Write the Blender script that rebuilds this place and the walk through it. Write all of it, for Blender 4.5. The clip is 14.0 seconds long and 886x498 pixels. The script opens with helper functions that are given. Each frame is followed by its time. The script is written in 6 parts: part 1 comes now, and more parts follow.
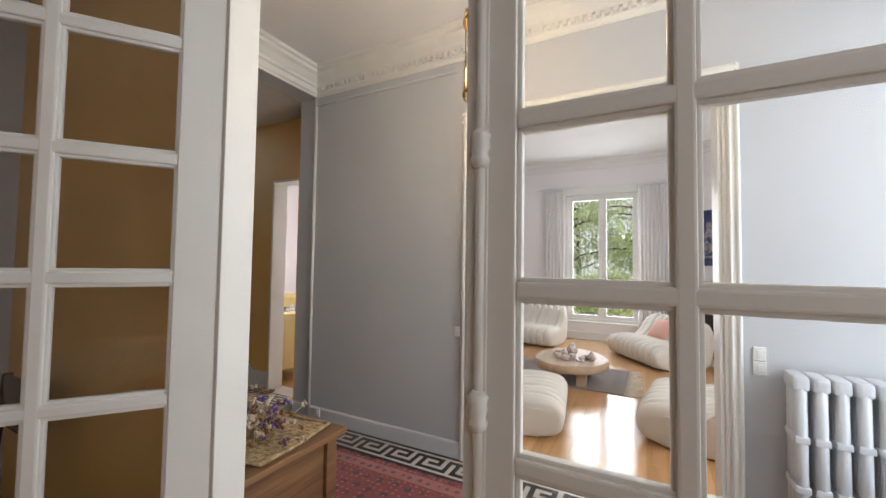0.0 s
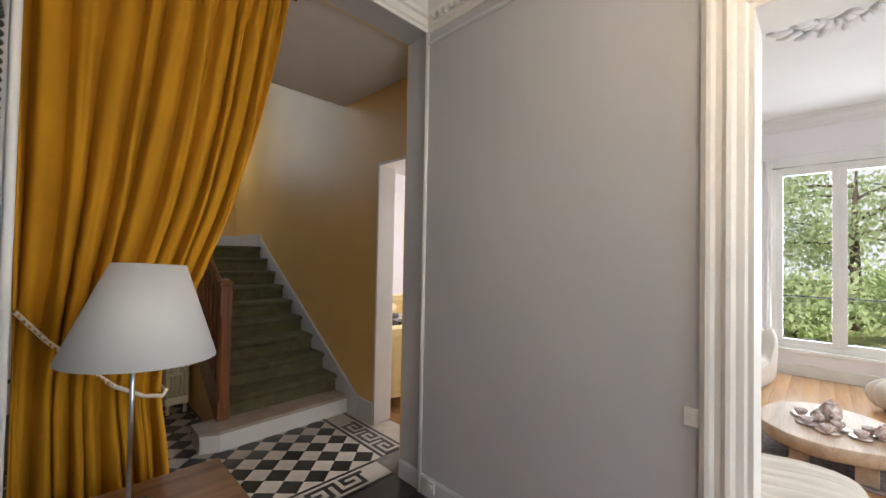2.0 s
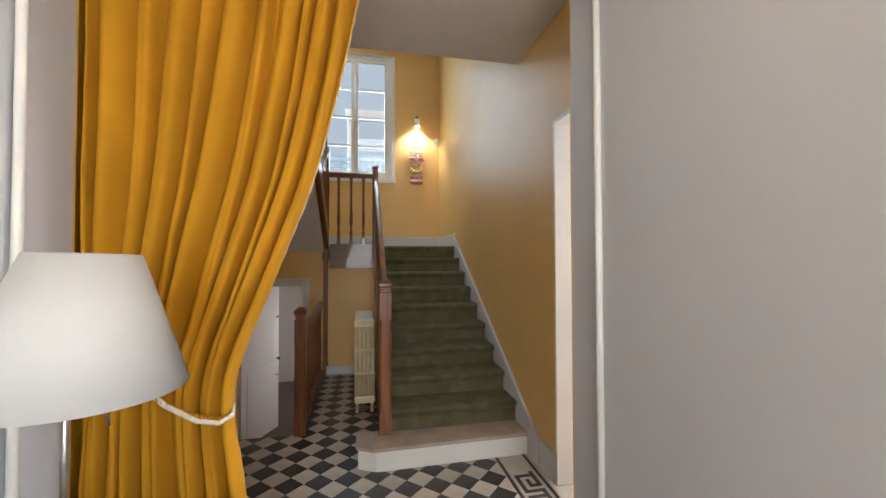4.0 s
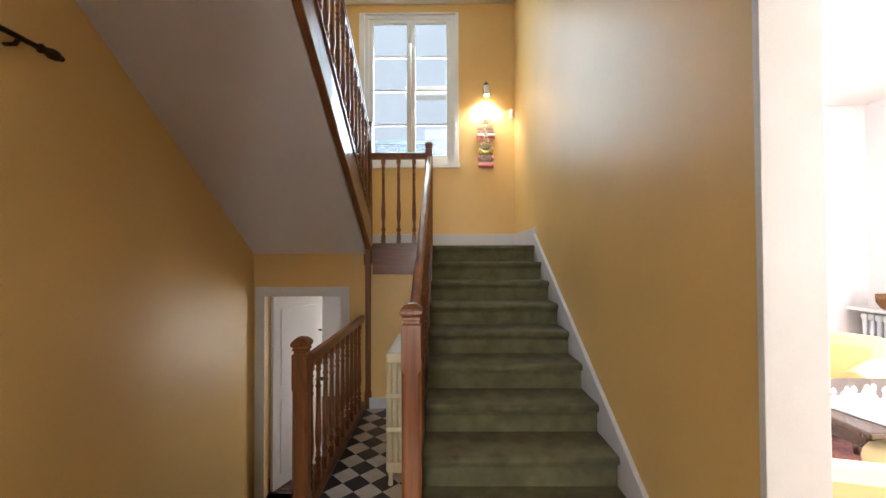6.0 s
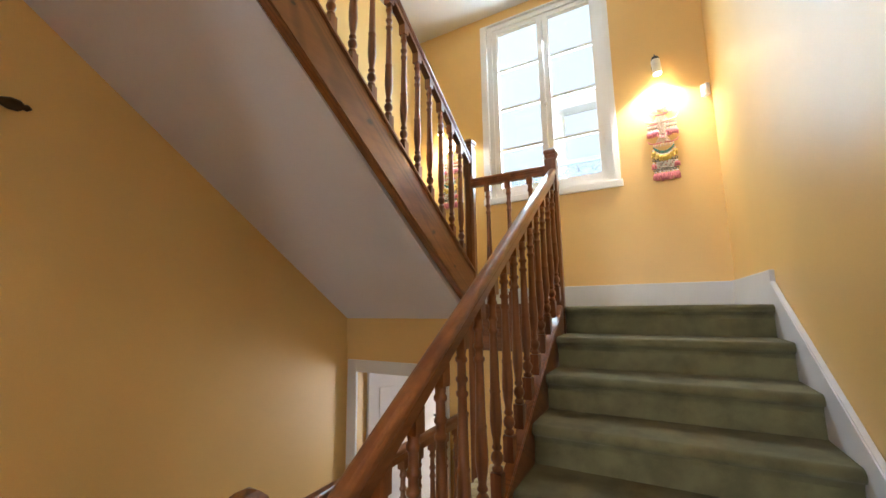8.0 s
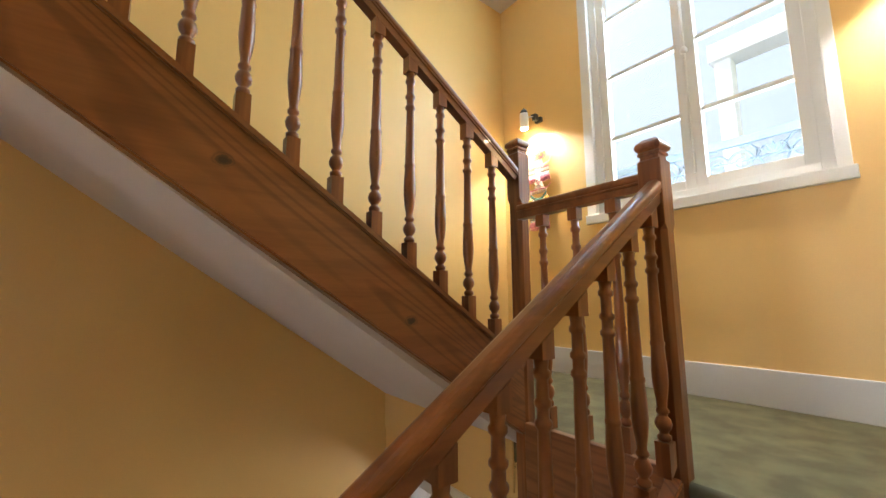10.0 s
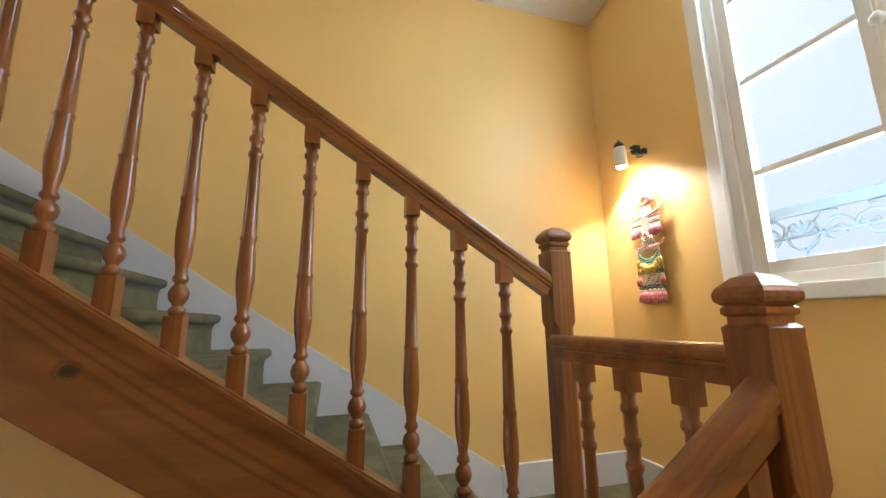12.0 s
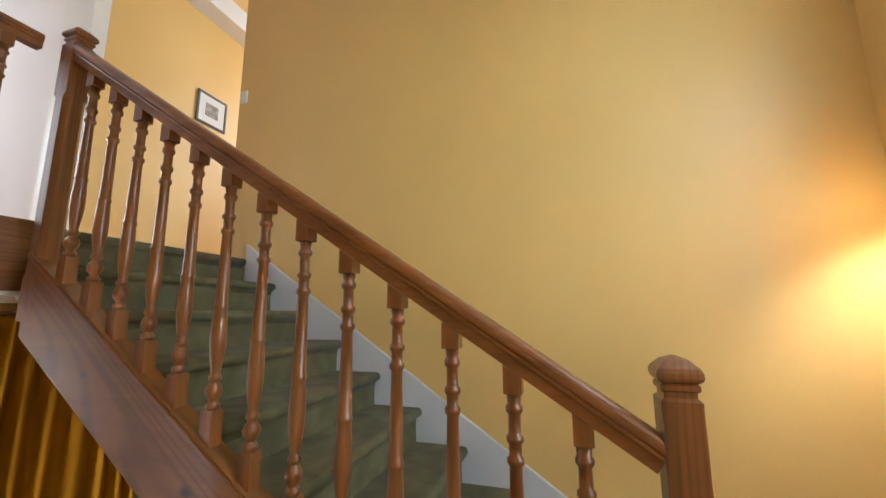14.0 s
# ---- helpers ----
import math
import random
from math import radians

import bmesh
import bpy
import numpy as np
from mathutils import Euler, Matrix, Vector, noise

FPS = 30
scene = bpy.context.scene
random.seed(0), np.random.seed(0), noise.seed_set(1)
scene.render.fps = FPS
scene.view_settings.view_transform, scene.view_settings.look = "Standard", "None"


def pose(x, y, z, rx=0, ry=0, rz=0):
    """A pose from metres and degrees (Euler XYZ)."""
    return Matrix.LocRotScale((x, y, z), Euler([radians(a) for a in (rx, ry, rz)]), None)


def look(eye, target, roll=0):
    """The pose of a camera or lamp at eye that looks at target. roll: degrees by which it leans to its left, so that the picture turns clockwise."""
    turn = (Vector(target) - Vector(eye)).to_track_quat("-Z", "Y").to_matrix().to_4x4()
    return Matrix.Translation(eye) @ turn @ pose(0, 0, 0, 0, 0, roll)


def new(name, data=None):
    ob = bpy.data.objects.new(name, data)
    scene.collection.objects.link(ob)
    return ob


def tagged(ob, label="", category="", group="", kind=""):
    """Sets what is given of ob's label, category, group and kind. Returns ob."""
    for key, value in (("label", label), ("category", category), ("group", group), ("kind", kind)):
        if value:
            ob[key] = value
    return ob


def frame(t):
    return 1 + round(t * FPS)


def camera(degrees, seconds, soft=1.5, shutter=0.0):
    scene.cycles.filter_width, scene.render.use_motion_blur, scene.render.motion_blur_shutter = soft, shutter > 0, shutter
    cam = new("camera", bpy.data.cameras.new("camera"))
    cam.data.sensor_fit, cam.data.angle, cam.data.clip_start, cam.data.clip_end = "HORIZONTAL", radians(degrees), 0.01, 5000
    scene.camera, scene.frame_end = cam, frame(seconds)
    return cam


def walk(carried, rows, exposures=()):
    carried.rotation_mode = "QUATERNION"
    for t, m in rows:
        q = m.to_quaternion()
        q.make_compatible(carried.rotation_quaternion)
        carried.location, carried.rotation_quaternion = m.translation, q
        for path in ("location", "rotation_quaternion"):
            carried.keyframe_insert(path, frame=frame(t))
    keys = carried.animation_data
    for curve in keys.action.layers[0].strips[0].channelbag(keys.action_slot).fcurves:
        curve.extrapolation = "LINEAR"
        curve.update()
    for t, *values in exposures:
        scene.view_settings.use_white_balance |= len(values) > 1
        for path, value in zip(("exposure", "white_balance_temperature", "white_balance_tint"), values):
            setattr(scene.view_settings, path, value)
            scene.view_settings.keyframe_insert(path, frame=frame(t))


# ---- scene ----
cam = camera(97.9, 14.0)

EXPOSURES = [(0, 0.2), (1.5, 0.25), (2.5, 0.5), (3.2, 0.85), (5.3, 1.4), (6.0, 1.6), (7.0, 1.85), (8.2, 2.05), (10.3, 1.9), (12.0, 1.8), (14.0, 1.6)]
PATH = [
    (0, (-3.126, -4.636, 1.511), (-1.355, -3.708, 1.59), 0.8),
    (0.5, (-2.912, -4.397, 1.525), (-1.167, -3.423, 1.601), 0.9),
    (1, (-2.666, -4.153, 1.536), (-0.983, -3.074, 1.603), 1.0),
    (1.5, (-2.402, -3.905, 1.575), (-0.814, -2.691, 1.636), 1.1),
    (2, (-2.156, -3.697, 1.599), (-0.732, -2.293, 1.64), 1.1),
    (2.5, (-1.906, -3.526, 1.568), (-0.833, -1.839, 1.603), 0.5),
    (3, (-1.657, -3.396, 1.541), (-0.967, -1.52, 1.574), 0.4),
    (3.2, (-1.55, -3.37, 1.551), (-0.938, -1.466, 1.585), 0.2),
    (5.3, (-1.044, -2.312, 1.526), (-0.953, -0.314, 1.567), -0.3),
    (5.5, (-1.006, -2.186, 1.549), (-0.976, -0.187, 1.585), -0.4),
    (6, (-0.93, -1.841, 1.592), (-0.942, 0.159, 1.627), -0.2),
    (6.5, (-0.811, -1.519, 1.655), (-0.925, 0.477, 1.704), -0.1),
    (7, (-0.747, -1.215, 1.68), (-1.216, 0.726, 1.796), -0.6),
    (7.5, (-0.641, -0.858, 1.693), (-1.361, 0.994, 1.917), -0.6),
    (8, (-0.522, -0.412, 1.716), (-1.478, 1.32, 2.008), -0.8),
    (8.2, (-0.464, -0.263, 1.743), (-1.524, 1.408, 2.034), -0.6),
    (10.3, (-0.537, 1.023, 2.292), (-2.168, 2.131, 2.628), -0.3),
    (10.5, (-0.546, 1.124, 2.318), (-2.208, 2.166, 2.707), -0.3),
    (11, (-0.586, 1.295, 2.461), (-2.289, 2.279, 2.823), -0.6),
    (11.5, (-0.593, 1.471, 2.597), (-2.394, 2.26, 2.964), -0.6),
    (12, (-0.633, 1.554, 2.726), (-2.522, 2.094, 3.099), -0.7),
    (12.5, (-0.688, 1.689, 2.826), (-2.649, 1.796, 3.202), -0.4),
    (13, (-0.735, 1.831, 2.915), (-2.696, 1.735, 3.298), -0.4),
    (13.5, (-0.759, 1.959, 3.003), (-2.705, 1.696, 3.382), -0.3),
    (14, (-0.798, 2.041, 3.125), (-2.684, 1.457, 3.449), -0.3),
]
walk(cam, [(t, look(eye, target, roll)) for t, eye, target, roll in PATH], EXPOSURES)

# ---------- world, sun, large lights ----------
world = bpy.data.worlds.new("world")
scene.world = world
world.use_nodes = True
wn = world.node_tree.nodes
sky = wn.new("ShaderNodeTexSky")
sky.sky_type, sky.sun_disc = "NISHITA", False
sky.sun_elevation, sky.sun_rotation = radians(49), radians(262)
wn["Background"].inputs["Strength"].default_value = 0.15
world.node_tree.links.new(sky.outputs["Color"], wn["Background"].inputs["Color"])
sun = new("sun", bpy.data.lights.new("sun", "SUN"))
sun.data.energy, sun.data.angle, sun.data.color = 5.0, radians(0.6), (1.0, 0.95, 0.88)
sun.matrix_world = look((-30, -4, 35), (0, 0, 0))


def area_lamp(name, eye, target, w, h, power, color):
    """Daylight from an area lamp: in a window's opening, and added where none is seen."""
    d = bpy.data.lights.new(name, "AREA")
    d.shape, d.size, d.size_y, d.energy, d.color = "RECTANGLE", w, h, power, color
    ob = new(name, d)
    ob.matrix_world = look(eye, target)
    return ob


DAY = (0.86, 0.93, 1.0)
area_lamp("salon_window_light", (5.62, -3.86, 1.7), (0, -3.86, 1.5), 1.25, 2.4, 80, (0.88, 0.94, 1.0))
# Added to brighten the salon; no window stands on this side.
area_lamp("salon_side_fill_light", (1.2, -6.5, 1.9), (2.4, -2, 1.4), 2.0, 2.3, 90, (0.88, 0.94, 1.0))
area_lamp("stair_window_light", (-1.40, 3.66, 3.9), (-1.4, 0, 2.9), 1.15, 2.0, 29, (0.64, 0.83, 1.0))
# Source unseen: set by the far wall so that light reaches the stair hall.
area_lamp("yellow_room_unseen_light", (3.8, -0.65, 1.8), (-3.0, -0.9, 1.0), 1.3, 2.0, 130, (0.95, 0.97, 1.0))
# Added to light the dining room; its real source is unknown.
area_lamp("dining_fill_light", (-3.7, -6.4, 1.9), (-3.2, -3.0, 1.4), 1.6, 2.1, 22, (0.97, 0.97, 1.0))
area_lamp("garden_room_window_light", (-1.25, 3.7, 0.4), (-2.7, 2.8, 0.2), 0.8, 1.0, 11, (0.97, 0.98, 1.0))
# Added upstairs to brighten the stairwell; no window is seen or built here.
area_lamp("upper_room_fill_light", (-0.9, -4.3, 5.0), (-1.6, 0, 4.2), 1.4, 1.8, 22, DAY)
# Added at the corridor's end to light its wall; that end stays unseen.
area_lamp("corridor_fill_light", (-4.9, 0.5, 5.2), (-2.5, -0.9, 4.6), 1.0, 1.6, 22, DAY)
# Added behind the walk to brighten both halls; a front door is only presumed.
area_lamp("hall_end_fill_light", (-1.31, -6.45, 1.9), (-1.31, 0, 1.6), 1.3, 2.2, 45, (0.89, 0.95, 1.0))


# ---------- materials ----------
def material(name, color, rough=0.5, metal=0.0, var=0.12, scale=6.0, fine=90.0, bump=0.05, spec=0.5,
             second=None, stretch=(1, 1, 1), sheen=0.0, rand=0.0, coat=0.0):
    """A principled material with blotches, grain and fine relief at real size."""
    m = bpy.data.materials.new(name)
    m.use_nodes = True
    nt = m.node_tree
    n, l = nt.nodes, nt.links
    p = n["Principled BSDF"]
    p.inputs["Roughness"].default_value, p.inputs["Metallic"].default_value = rough, metal
    p.inputs["Specular IOR Level"].default_value = spec
    p.inputs["Sheen Weight"].default_value = sheen
    p.inputs["Coat Weight"].default_value = coat
    co = n.new("ShaderNodeTexCoord")
    mp = n.new("ShaderNodeMapping")
    mp.inputs["Scale"].default_value = stretch
    l.new(co.outputs["Object"], mp.inputs["Vector"])
    big, small = n.new("ShaderNodeTexNoise"), n.new("ShaderNodeTexNoise")
    big.inputs["Scale"].default_value, small.inputs["Scale"].default_value = scale, fine
    big.inputs["Detail"].default_value = 4.0
    for t in (big, small):
        l.new(mp.outputs["Vector"], t.inputs["Vector"])
    mix = n.new("ShaderNodeMix")
    mix.data_type = "RGBA"
    second = second or tuple(c * (1 - var) for c in color)
    mix.inputs[6].default_value, mix.inputs[7].default_value = (*color, 1), (*second, 1)
    ramp = n.new("ShaderNodeMapRange")
    ramp.inputs["From Min"].default_value, ramp.inputs["From Max"].default_value = 0.35, 0.65
    add = n.new("ShaderNodeMath")
    add.operation = "MULTIPLY_ADD"
    add.inputs[1].default_value = 0.35
    l.new(small.outputs["Fac"], add.inputs[0])
    sub = n.new("ShaderNodeMath")
    sub.operation = "SUBTRACT"
    sub.inputs[1].default_value = 0.17
    l.new(big.outputs["Fac"], sub.inputs[0])
    l.new(sub.outputs[0], add.inputs[2])
    l.new(add.outputs[0], ramp.inputs["Value"])
    l.new(ramp.outputs["Result"], mix.inputs[0])
    out = mix.outputs[2]
    if rand:
        info = n.new("ShaderNodeObjectInfo")
        hsv = n.new("ShaderNodeHueSaturation")
        mr = n.new("ShaderNodeMapRange")
        mr.inputs["To Min"].default_value, mr.inputs["To Max"].default_value = 1 - rand, 1 + rand
        l.new(info.outputs["Random"], mr.inputs["Value"])
        l.new(mr.outputs["Result"], hsv.inputs["Value"])
        l.new(out, hsv.inputs["Color"])
        out = hsv.outputs["Color"]
    l.new(out, p.inputs["Base Color"])
    if bump:
        b = n.new("ShaderNodeBump")
        b.inputs["Strength"].default_value, b.inputs["Distance"].default_value = bump, 0.004
        l.new(add.outputs[0], b.inputs["Height"])
        l.new(b.outputs["Normal"], p.inputs["Normal"])
    return m


def glow(name, color, strength):
    m = bpy.data.materials.new(name)
    m.use_nodes = True
    p = m.node_tree.nodes["Principled BSDF"]
    p.inputs["Base Color"].default_value = (0.02, 0.02, 0.02, 1)
    p.inputs["Emission Color"].default_value = (*color, 1)
    p.inputs["Emission Strength"].default_value = strength
    return m


def clear_glass(name, tint=(1, 1, 1), rough=0.0):
    """Thin glass: clear, with a mirror gloss that grows towards grazing angles."""
    m = bpy.data.materials.new(name)
    m.use_nodes = True
    n, l = m.node_tree.nodes, m.node_tree.links
    tr, gl, mx, lw = (n.new("ShaderNodeBsdfTransparent"), n.new("ShaderNodeBsdfGlossy"), n.new("ShaderNodeMixShader"),
                      n.new("ShaderNodeLayerWeight"))
    tr.inputs["Color"].default_value = (*tint, 1)
    gl.inputs["Roughness"].default_value = rough
    lw.inputs["Blend"].default_value = 0.5
    pw, ma = n.new("ShaderNodeMath"), n.new("ShaderNodeMath")
    pw.operation, ma.operation = "POWER", "MULTIPLY_ADD"
    pw.inputs[1].default_value = 4.0
    ma.inputs[1].default_value, ma.inputs[2].default_value = 0.6, 0.035
    l.new(lw.outputs["Facing"], pw.inputs[0])
    l.new(pw.outputs[0], ma.inputs[0])
    l.new(ma.outputs[0], mx.inputs["Fac"])
    l.new(tr.outputs[0], mx.inputs[1])
    l.new(gl.outputs[0], mx.inputs[2])
    l.new(mx.outputs[0], n["Material Output"].inputs["Surface"])
    return m


def wood(name, dark, light, rough=0.35, axis=2, scale=1.0, rand=0.0, coat=0.2, rings=0.0, slope=0.0):
    """Long grain along one axis; rings adds the arched figure of flat-sawn boards, along a slope about x."""
    st = [14 * scale] * 3
    st[axis] = 0.9 * scale
    m = material(name, light, rough, scale=1.0, fine=6.0, second=dark, stretch=tuple(st), bump=0.08, coat=coat, rand=rand)
    if not rings:
        return m
    n, l = m.node_tree.nodes, m.node_tree.links
    p = n["Principled BSDF"]
    base = p.inputs["Base Color"].links[0].from_socket
    co, rot, mp = n.new("ShaderNodeTexCoord"), n.new("ShaderNodeMapping"), n.new("ShaderNodeMapping")
    rot.inputs["Rotation"].default_value = (slope, 0, 0)
    mp.inputs["Scale"].default_value = [0.33 if i == axis else 4.6 for i in range(3)]
    tex, mul, sn, mr, mix = (n.new("ShaderNodeTexNoise"), n.new("ShaderNodeMath"), n.new("ShaderNodeMath"), n.new("ShaderNodeMapRange"), n.new("ShaderNodeMix"))
    tex.inputs["Scale"].default_value, tex.inputs["Detail"].default_value = 1.2, 1.0
    mul.operation, mul.inputs[1].default_value, sn.operation = "MULTIPLY", 105.0, "SINE"
    mr.inputs["From Min"].default_value, mr.inputs["To Min"].default_value, mr.inputs["To Max"].default_value = 0.1, 0.0, rings
    mix.data_type, mix.blend_type = "RGBA", "MULTIPLY"
    mix.inputs[7].default_value = (0.45, 0.36, 0.30, 1)
    l.new(co.outputs["Object"], rot.inputs["Vector"])
    l.new(rot.outputs["Vector"], mp.inputs["Vector"])
    l.new(mp.outputs["Vector"], tex.inputs["Vector"])
    l.new(tex.outputs["Fac"], mul.inputs[0])
    l.new(mul.outputs[0], sn.inputs[0])
    l.new(sn.outputs[0], mr.inputs["Value"])
    l.new(mr.outputs["Result"], mix.inputs[0])
    l.new(base, mix.inputs[6])
    l.new(mix.outputs[2], p.inputs["Base Color"])
    return m


OCHRE = material("ochre_wall_paint", (0.755, 0.49, 0.172), 0.43, var=0.07, scale=1.3, fine=160, bump=0.06, spec=0.45)
GREY = material("grey_wall_paint", (0.515, 0.525, 0.545), 0.6, var=0.05, scale=1.1, fine=150, bump=0.05)
SALON = material("salon_wall_paint", (0.78, 0.75, 0.75), 0.7, var=0.03, scale=1.2, fine=150, bump=0.03)
CEIL = material("ceiling_plaster", (0.78, 0.76, 0.74), 0.85, var=0.04, scale=1.5, fine=120, bump=0.05)
SOFFIT = material("soffit_plaster", (0.74, 0.70, 0.68), 0.8, var=0.05, scale=1.5, fine=120, bump=0.05)
WHITE = material("white_joinery_paint", (0.76, 0.745, 0.70), 0.4, var=0.06, scale=3, fine=140, bump=0.06)
TRIM = material("grey_white_trim_paint", (0.62, 0.62, 0.64), 0.45, var=0.05, scale=3, fine=120, bump=0.04)
STAIR_WOOD = wood("varnished_pine", (0.14, 0.042, 0.012), (0.27, 0.094, 0.026), 0.33, axis=2, coat=0.45)
RAIL_WOOD = wood("varnished_rail_pine", (0.15, 0.047, 0.014), (0.25, 0.088, 0.025), 0.3, axis=1, coat=0.45)
STRING_WOOD = wood("varnished_pine_board", (0.195, 0.068, 0.020), (0.25, 0.092, 0.028), 0.32, axis=1, scale=1.6, coat=0.4, rings=0.55, slope=math.atan(0.69))
FASCIA_WOOD = wood("varnished_pine_fascia", (0.17, 0.062, 0.023), (0.235, 0.092, 0.034), 0.36, axis=0, scale=1.6, coat=0.3, rings=0.4)
NEWEL_WOOD = wood("varnished_newel_pine", (0.15, 0.048, 0.014), (0.245, 0.086, 0.026), 0.34, axis=2, coat=0.4, rings=0.4)
CARPET = material("olive_stair_carpet", (0.150, 0.136, 0.070), 0.97, var=0.35, scale=9, fine=420, bump=0.5, spec=0.1, sheen=0.06)
PLINTH = material("worn_beige_stone", (0.46, 0.37, 0.30), 0.55, var=0.2, scale=7, fine=80, bump=0.1)
TILE_B = material("black_cement_tile", (0.030, 0.028, 0.027), 0.32, var=0.4, scale=8, fine=70, bump=0.05, rand=0.35)
TILE_W = material("cream_cement_tile", (0.52, 0.46, 0.40), 0.35, var=0.15, scale=8, fine=70, bump=0.05, rand=0.10)
GROUT = material("tile_grout", (0.20, 0.18, 0.16), 0.9, var=0.2, scale=20, fine=200)
OAK = wood("oak_floorboard", (0.42, 0.21, 0.085), (0.60, 0.34, 0.15), 0.22, axis=1, scale=0.5, rand=0.12, coat=0.35)
CURTAIN = material("mustard_curtain_cloth", (0.50, 0.235, 0.014), 0.95, var=0.15, scale=4, fine=500, bump=0.15, spec=0.15)
CREAM_CLOTH = material("cream_upholstery", (0.70, 0.65, 0.57), 0.95, var=0.07, scale=5, fine=350, bump=0.2, sheen=0.2)
SHEER = material("white_curtain_cloth", (0.90, 0.88, 0.86), 0.95, var=0.04, scale=5, fine=400, bump=0.1)
tl, mixer = SHEER.node_tree.nodes.new("ShaderNodeBsdfTranslucent"), SHEER.node_tree.nodes.new("ShaderNodeMixShader")  # translucent cloth
tl.inputs["Color"].default_value = (0.88, 0.85, 0.83, 1)
mixer.inputs["Fac"].default_value = 0.32
SHEER.node_tree.links.new(SHEER.node_tree.nodes["Principled BSDF"].outputs[0], mixer.inputs[1])
SHEER.node_tree.links.new(tl.outputs[0], mixer.inputs[2])
SHEER.node_tree.links.new(mixer.outputs[0], SHEER.node_tree.nodes["Material Output"].inputs["Surface"])
PINK = material("pink_cushion_cloth", (0.75, 0.42, 0.34), 0.95, var=0.08, scale=8, fine=400, bump=0.15)
YELLOW_CLOTH = material("yellow_upholstery", (0.80, 0.64, 0.30), 0.9, var=0.08, scale=6, fine=350, bump=0.15, sheen=0.15)
PALE_WOOD = wood("pale_timber_slab", (0.40, 0.28, 0.18), (0.56, 0.42, 0.29), 0.5, axis=0, coat=0.0)
CHEST_WOOD = wood("worn_chest_wood", (0.11, 0.05, 0.022), (0.24, 0.125, 0.055), 0.4, axis=0, coat=0.1)
DARK_WOOD = wood("dark_table_wood", (0.035, 0.018, 0.012), (0.09, 0.045, 0.03), 0.25, axis=0, coat=0.4)
BRASS = material("aged_brass", (0.55, 0.36, 0.13), 0.3, metal=1.0, var=0.3, scale=15, fine=120)
BRONZE = material("dark_bronze", (0.10, 0.065, 0.035), 0.4, metal=1.0, var=0.3, scale=15, fine=120)
STEEL = material("satin_steel", (0.55, 0.55, 0.54), 0.3, metal=1.0, var=0.1, scale=10, fine=120)
BLACK = material("black_plastic", (0.02, 0.02, 0.02), 0.45, var=0.2, scale=20, fine=150)
RAD_CREAM = material("cream_radiator_enamel", (0.66, 0.56, 0.34), 0.35, var=0.1, scale=8, fine=90)
RAD_GREY = material("pale_grey_radiator_enamel", (0.60, 0.62, 0.65), 0.4, var=0.08, scale=8, fine=90)
SHADE = material("white_paper_shade", (0.56, 0.56, 0.55), 0.9, var=0.02, scale=10, fine=300, bump=0.03)
FRINGE = material("cream_fringe", (0.70, 0.62, 0.50), 0.95, var=0.3, scale=60, fine=300, bump=0.4)
MARBLE = material("white_marble", (0.72, 0.71, 0.70), 0.3, var=0.15, scale=4, fine=30, bump=0.02)
SOOT = material("black_iron_firebox", (0.02, 0.02, 0.02), 0.7, var=0.4, scale=10, fine=90)
CHINA = material("brown_and_white_china", (0.74, 0.70, 0.67), 0.2, scale=40, fine=90, second=(0.46, 0.28, 0.22))
WHITE_CHINA = material("white_china", (0.80, 0.79, 0.76), 0.25, var=0.05)
STRAW = material("dry_straw", (0.52, 0.37, 0.20), 0.85, var=0.45, scale=40, fine=200, bump=0.3)
DRY_BROWN = material("dried_seed_heads", (0.28, 0.13, 0.05), 0.9, var=0.5, scale=50, fine=200, bump=0.3)
LAVENDER = material("dried_purple_flowers", (0.20, 0.10, 0.38), 0.9, var=0.4, scale=60, fine=200, bump=0.3)
PALE_FLOWER = material("dried_pale_petals", (0.62, 0.50, 0.38), 0.9, var=0.3, scale=50, fine=200)
GREEN_FRAME = material("dark_green_beaded_frame", (0.035, 0.06, 0.05), 0.4, var=0.4, scale=40, fine=150)
PAPER = material("white_mount_paper", (0.76, 0.76, 0.74), 0.8, var=0.03)
NAVY = material("navy_painted_panel", (0.016, 0.03, 0.14), 0.6, var=0.35, scale=9, fine=90)
SILVER = material("silver_embroidery", (0.40, 0.36, 0.36), 0.5, var=0.5, scale=60, fine=200, bump=0.5)
GLASS = clear_glass("window_glass")
PLASTER_OUT = material("outside_render", (0.72, 0.74, 0.76), 0.8, var=0.08, scale=2, fine=60)
SKIN_GOLD = material("puppet_gilding", (0.82, 0.64, 0.47), 0.5, var=0.3, scale=60, fine=200, bump=0.6)
TASSEL_PINK = material("pink_tassel_cloth", (0.82, 0.28, 0.30), 0.9, var=0.3, scale=60, fine=300, bump=0.5)
TASSEL_YELLOW = material("yellow_tassel_cloth", (0.80, 0.56, 0.12), 0.9, var=0.3, scale=60, fine=300, bump=0.5)
PUPPET_WHITE = material("puppet_beads_white", (0.84, 0.76, 0.66), 0.6, var=0.35, scale=90, fine=250, bump=0.6)
PUPPET_DARK = material("puppet_dark_braid", (0.20, 0.19, 0.13), 0.7, var=0.5, scale=80, fine=250, bump=0.5)
PUPPET_RED = material("puppet_red_beads", (0.50, 0.05, 0.04), 0.5, var=0.2, scale=80, fine=250)
PUPPET_GREEN = material("puppet_green_beads", (0.10, 0.30, 0.22), 0.5, var=0.3, scale=80, fine=250)
GRASS = material("meadow_grass", (0.16, 0.20, 0.05), 0.95, second=(0.30, 0.30, 0.10), scale=1.5, fine=30, bump=0.2)
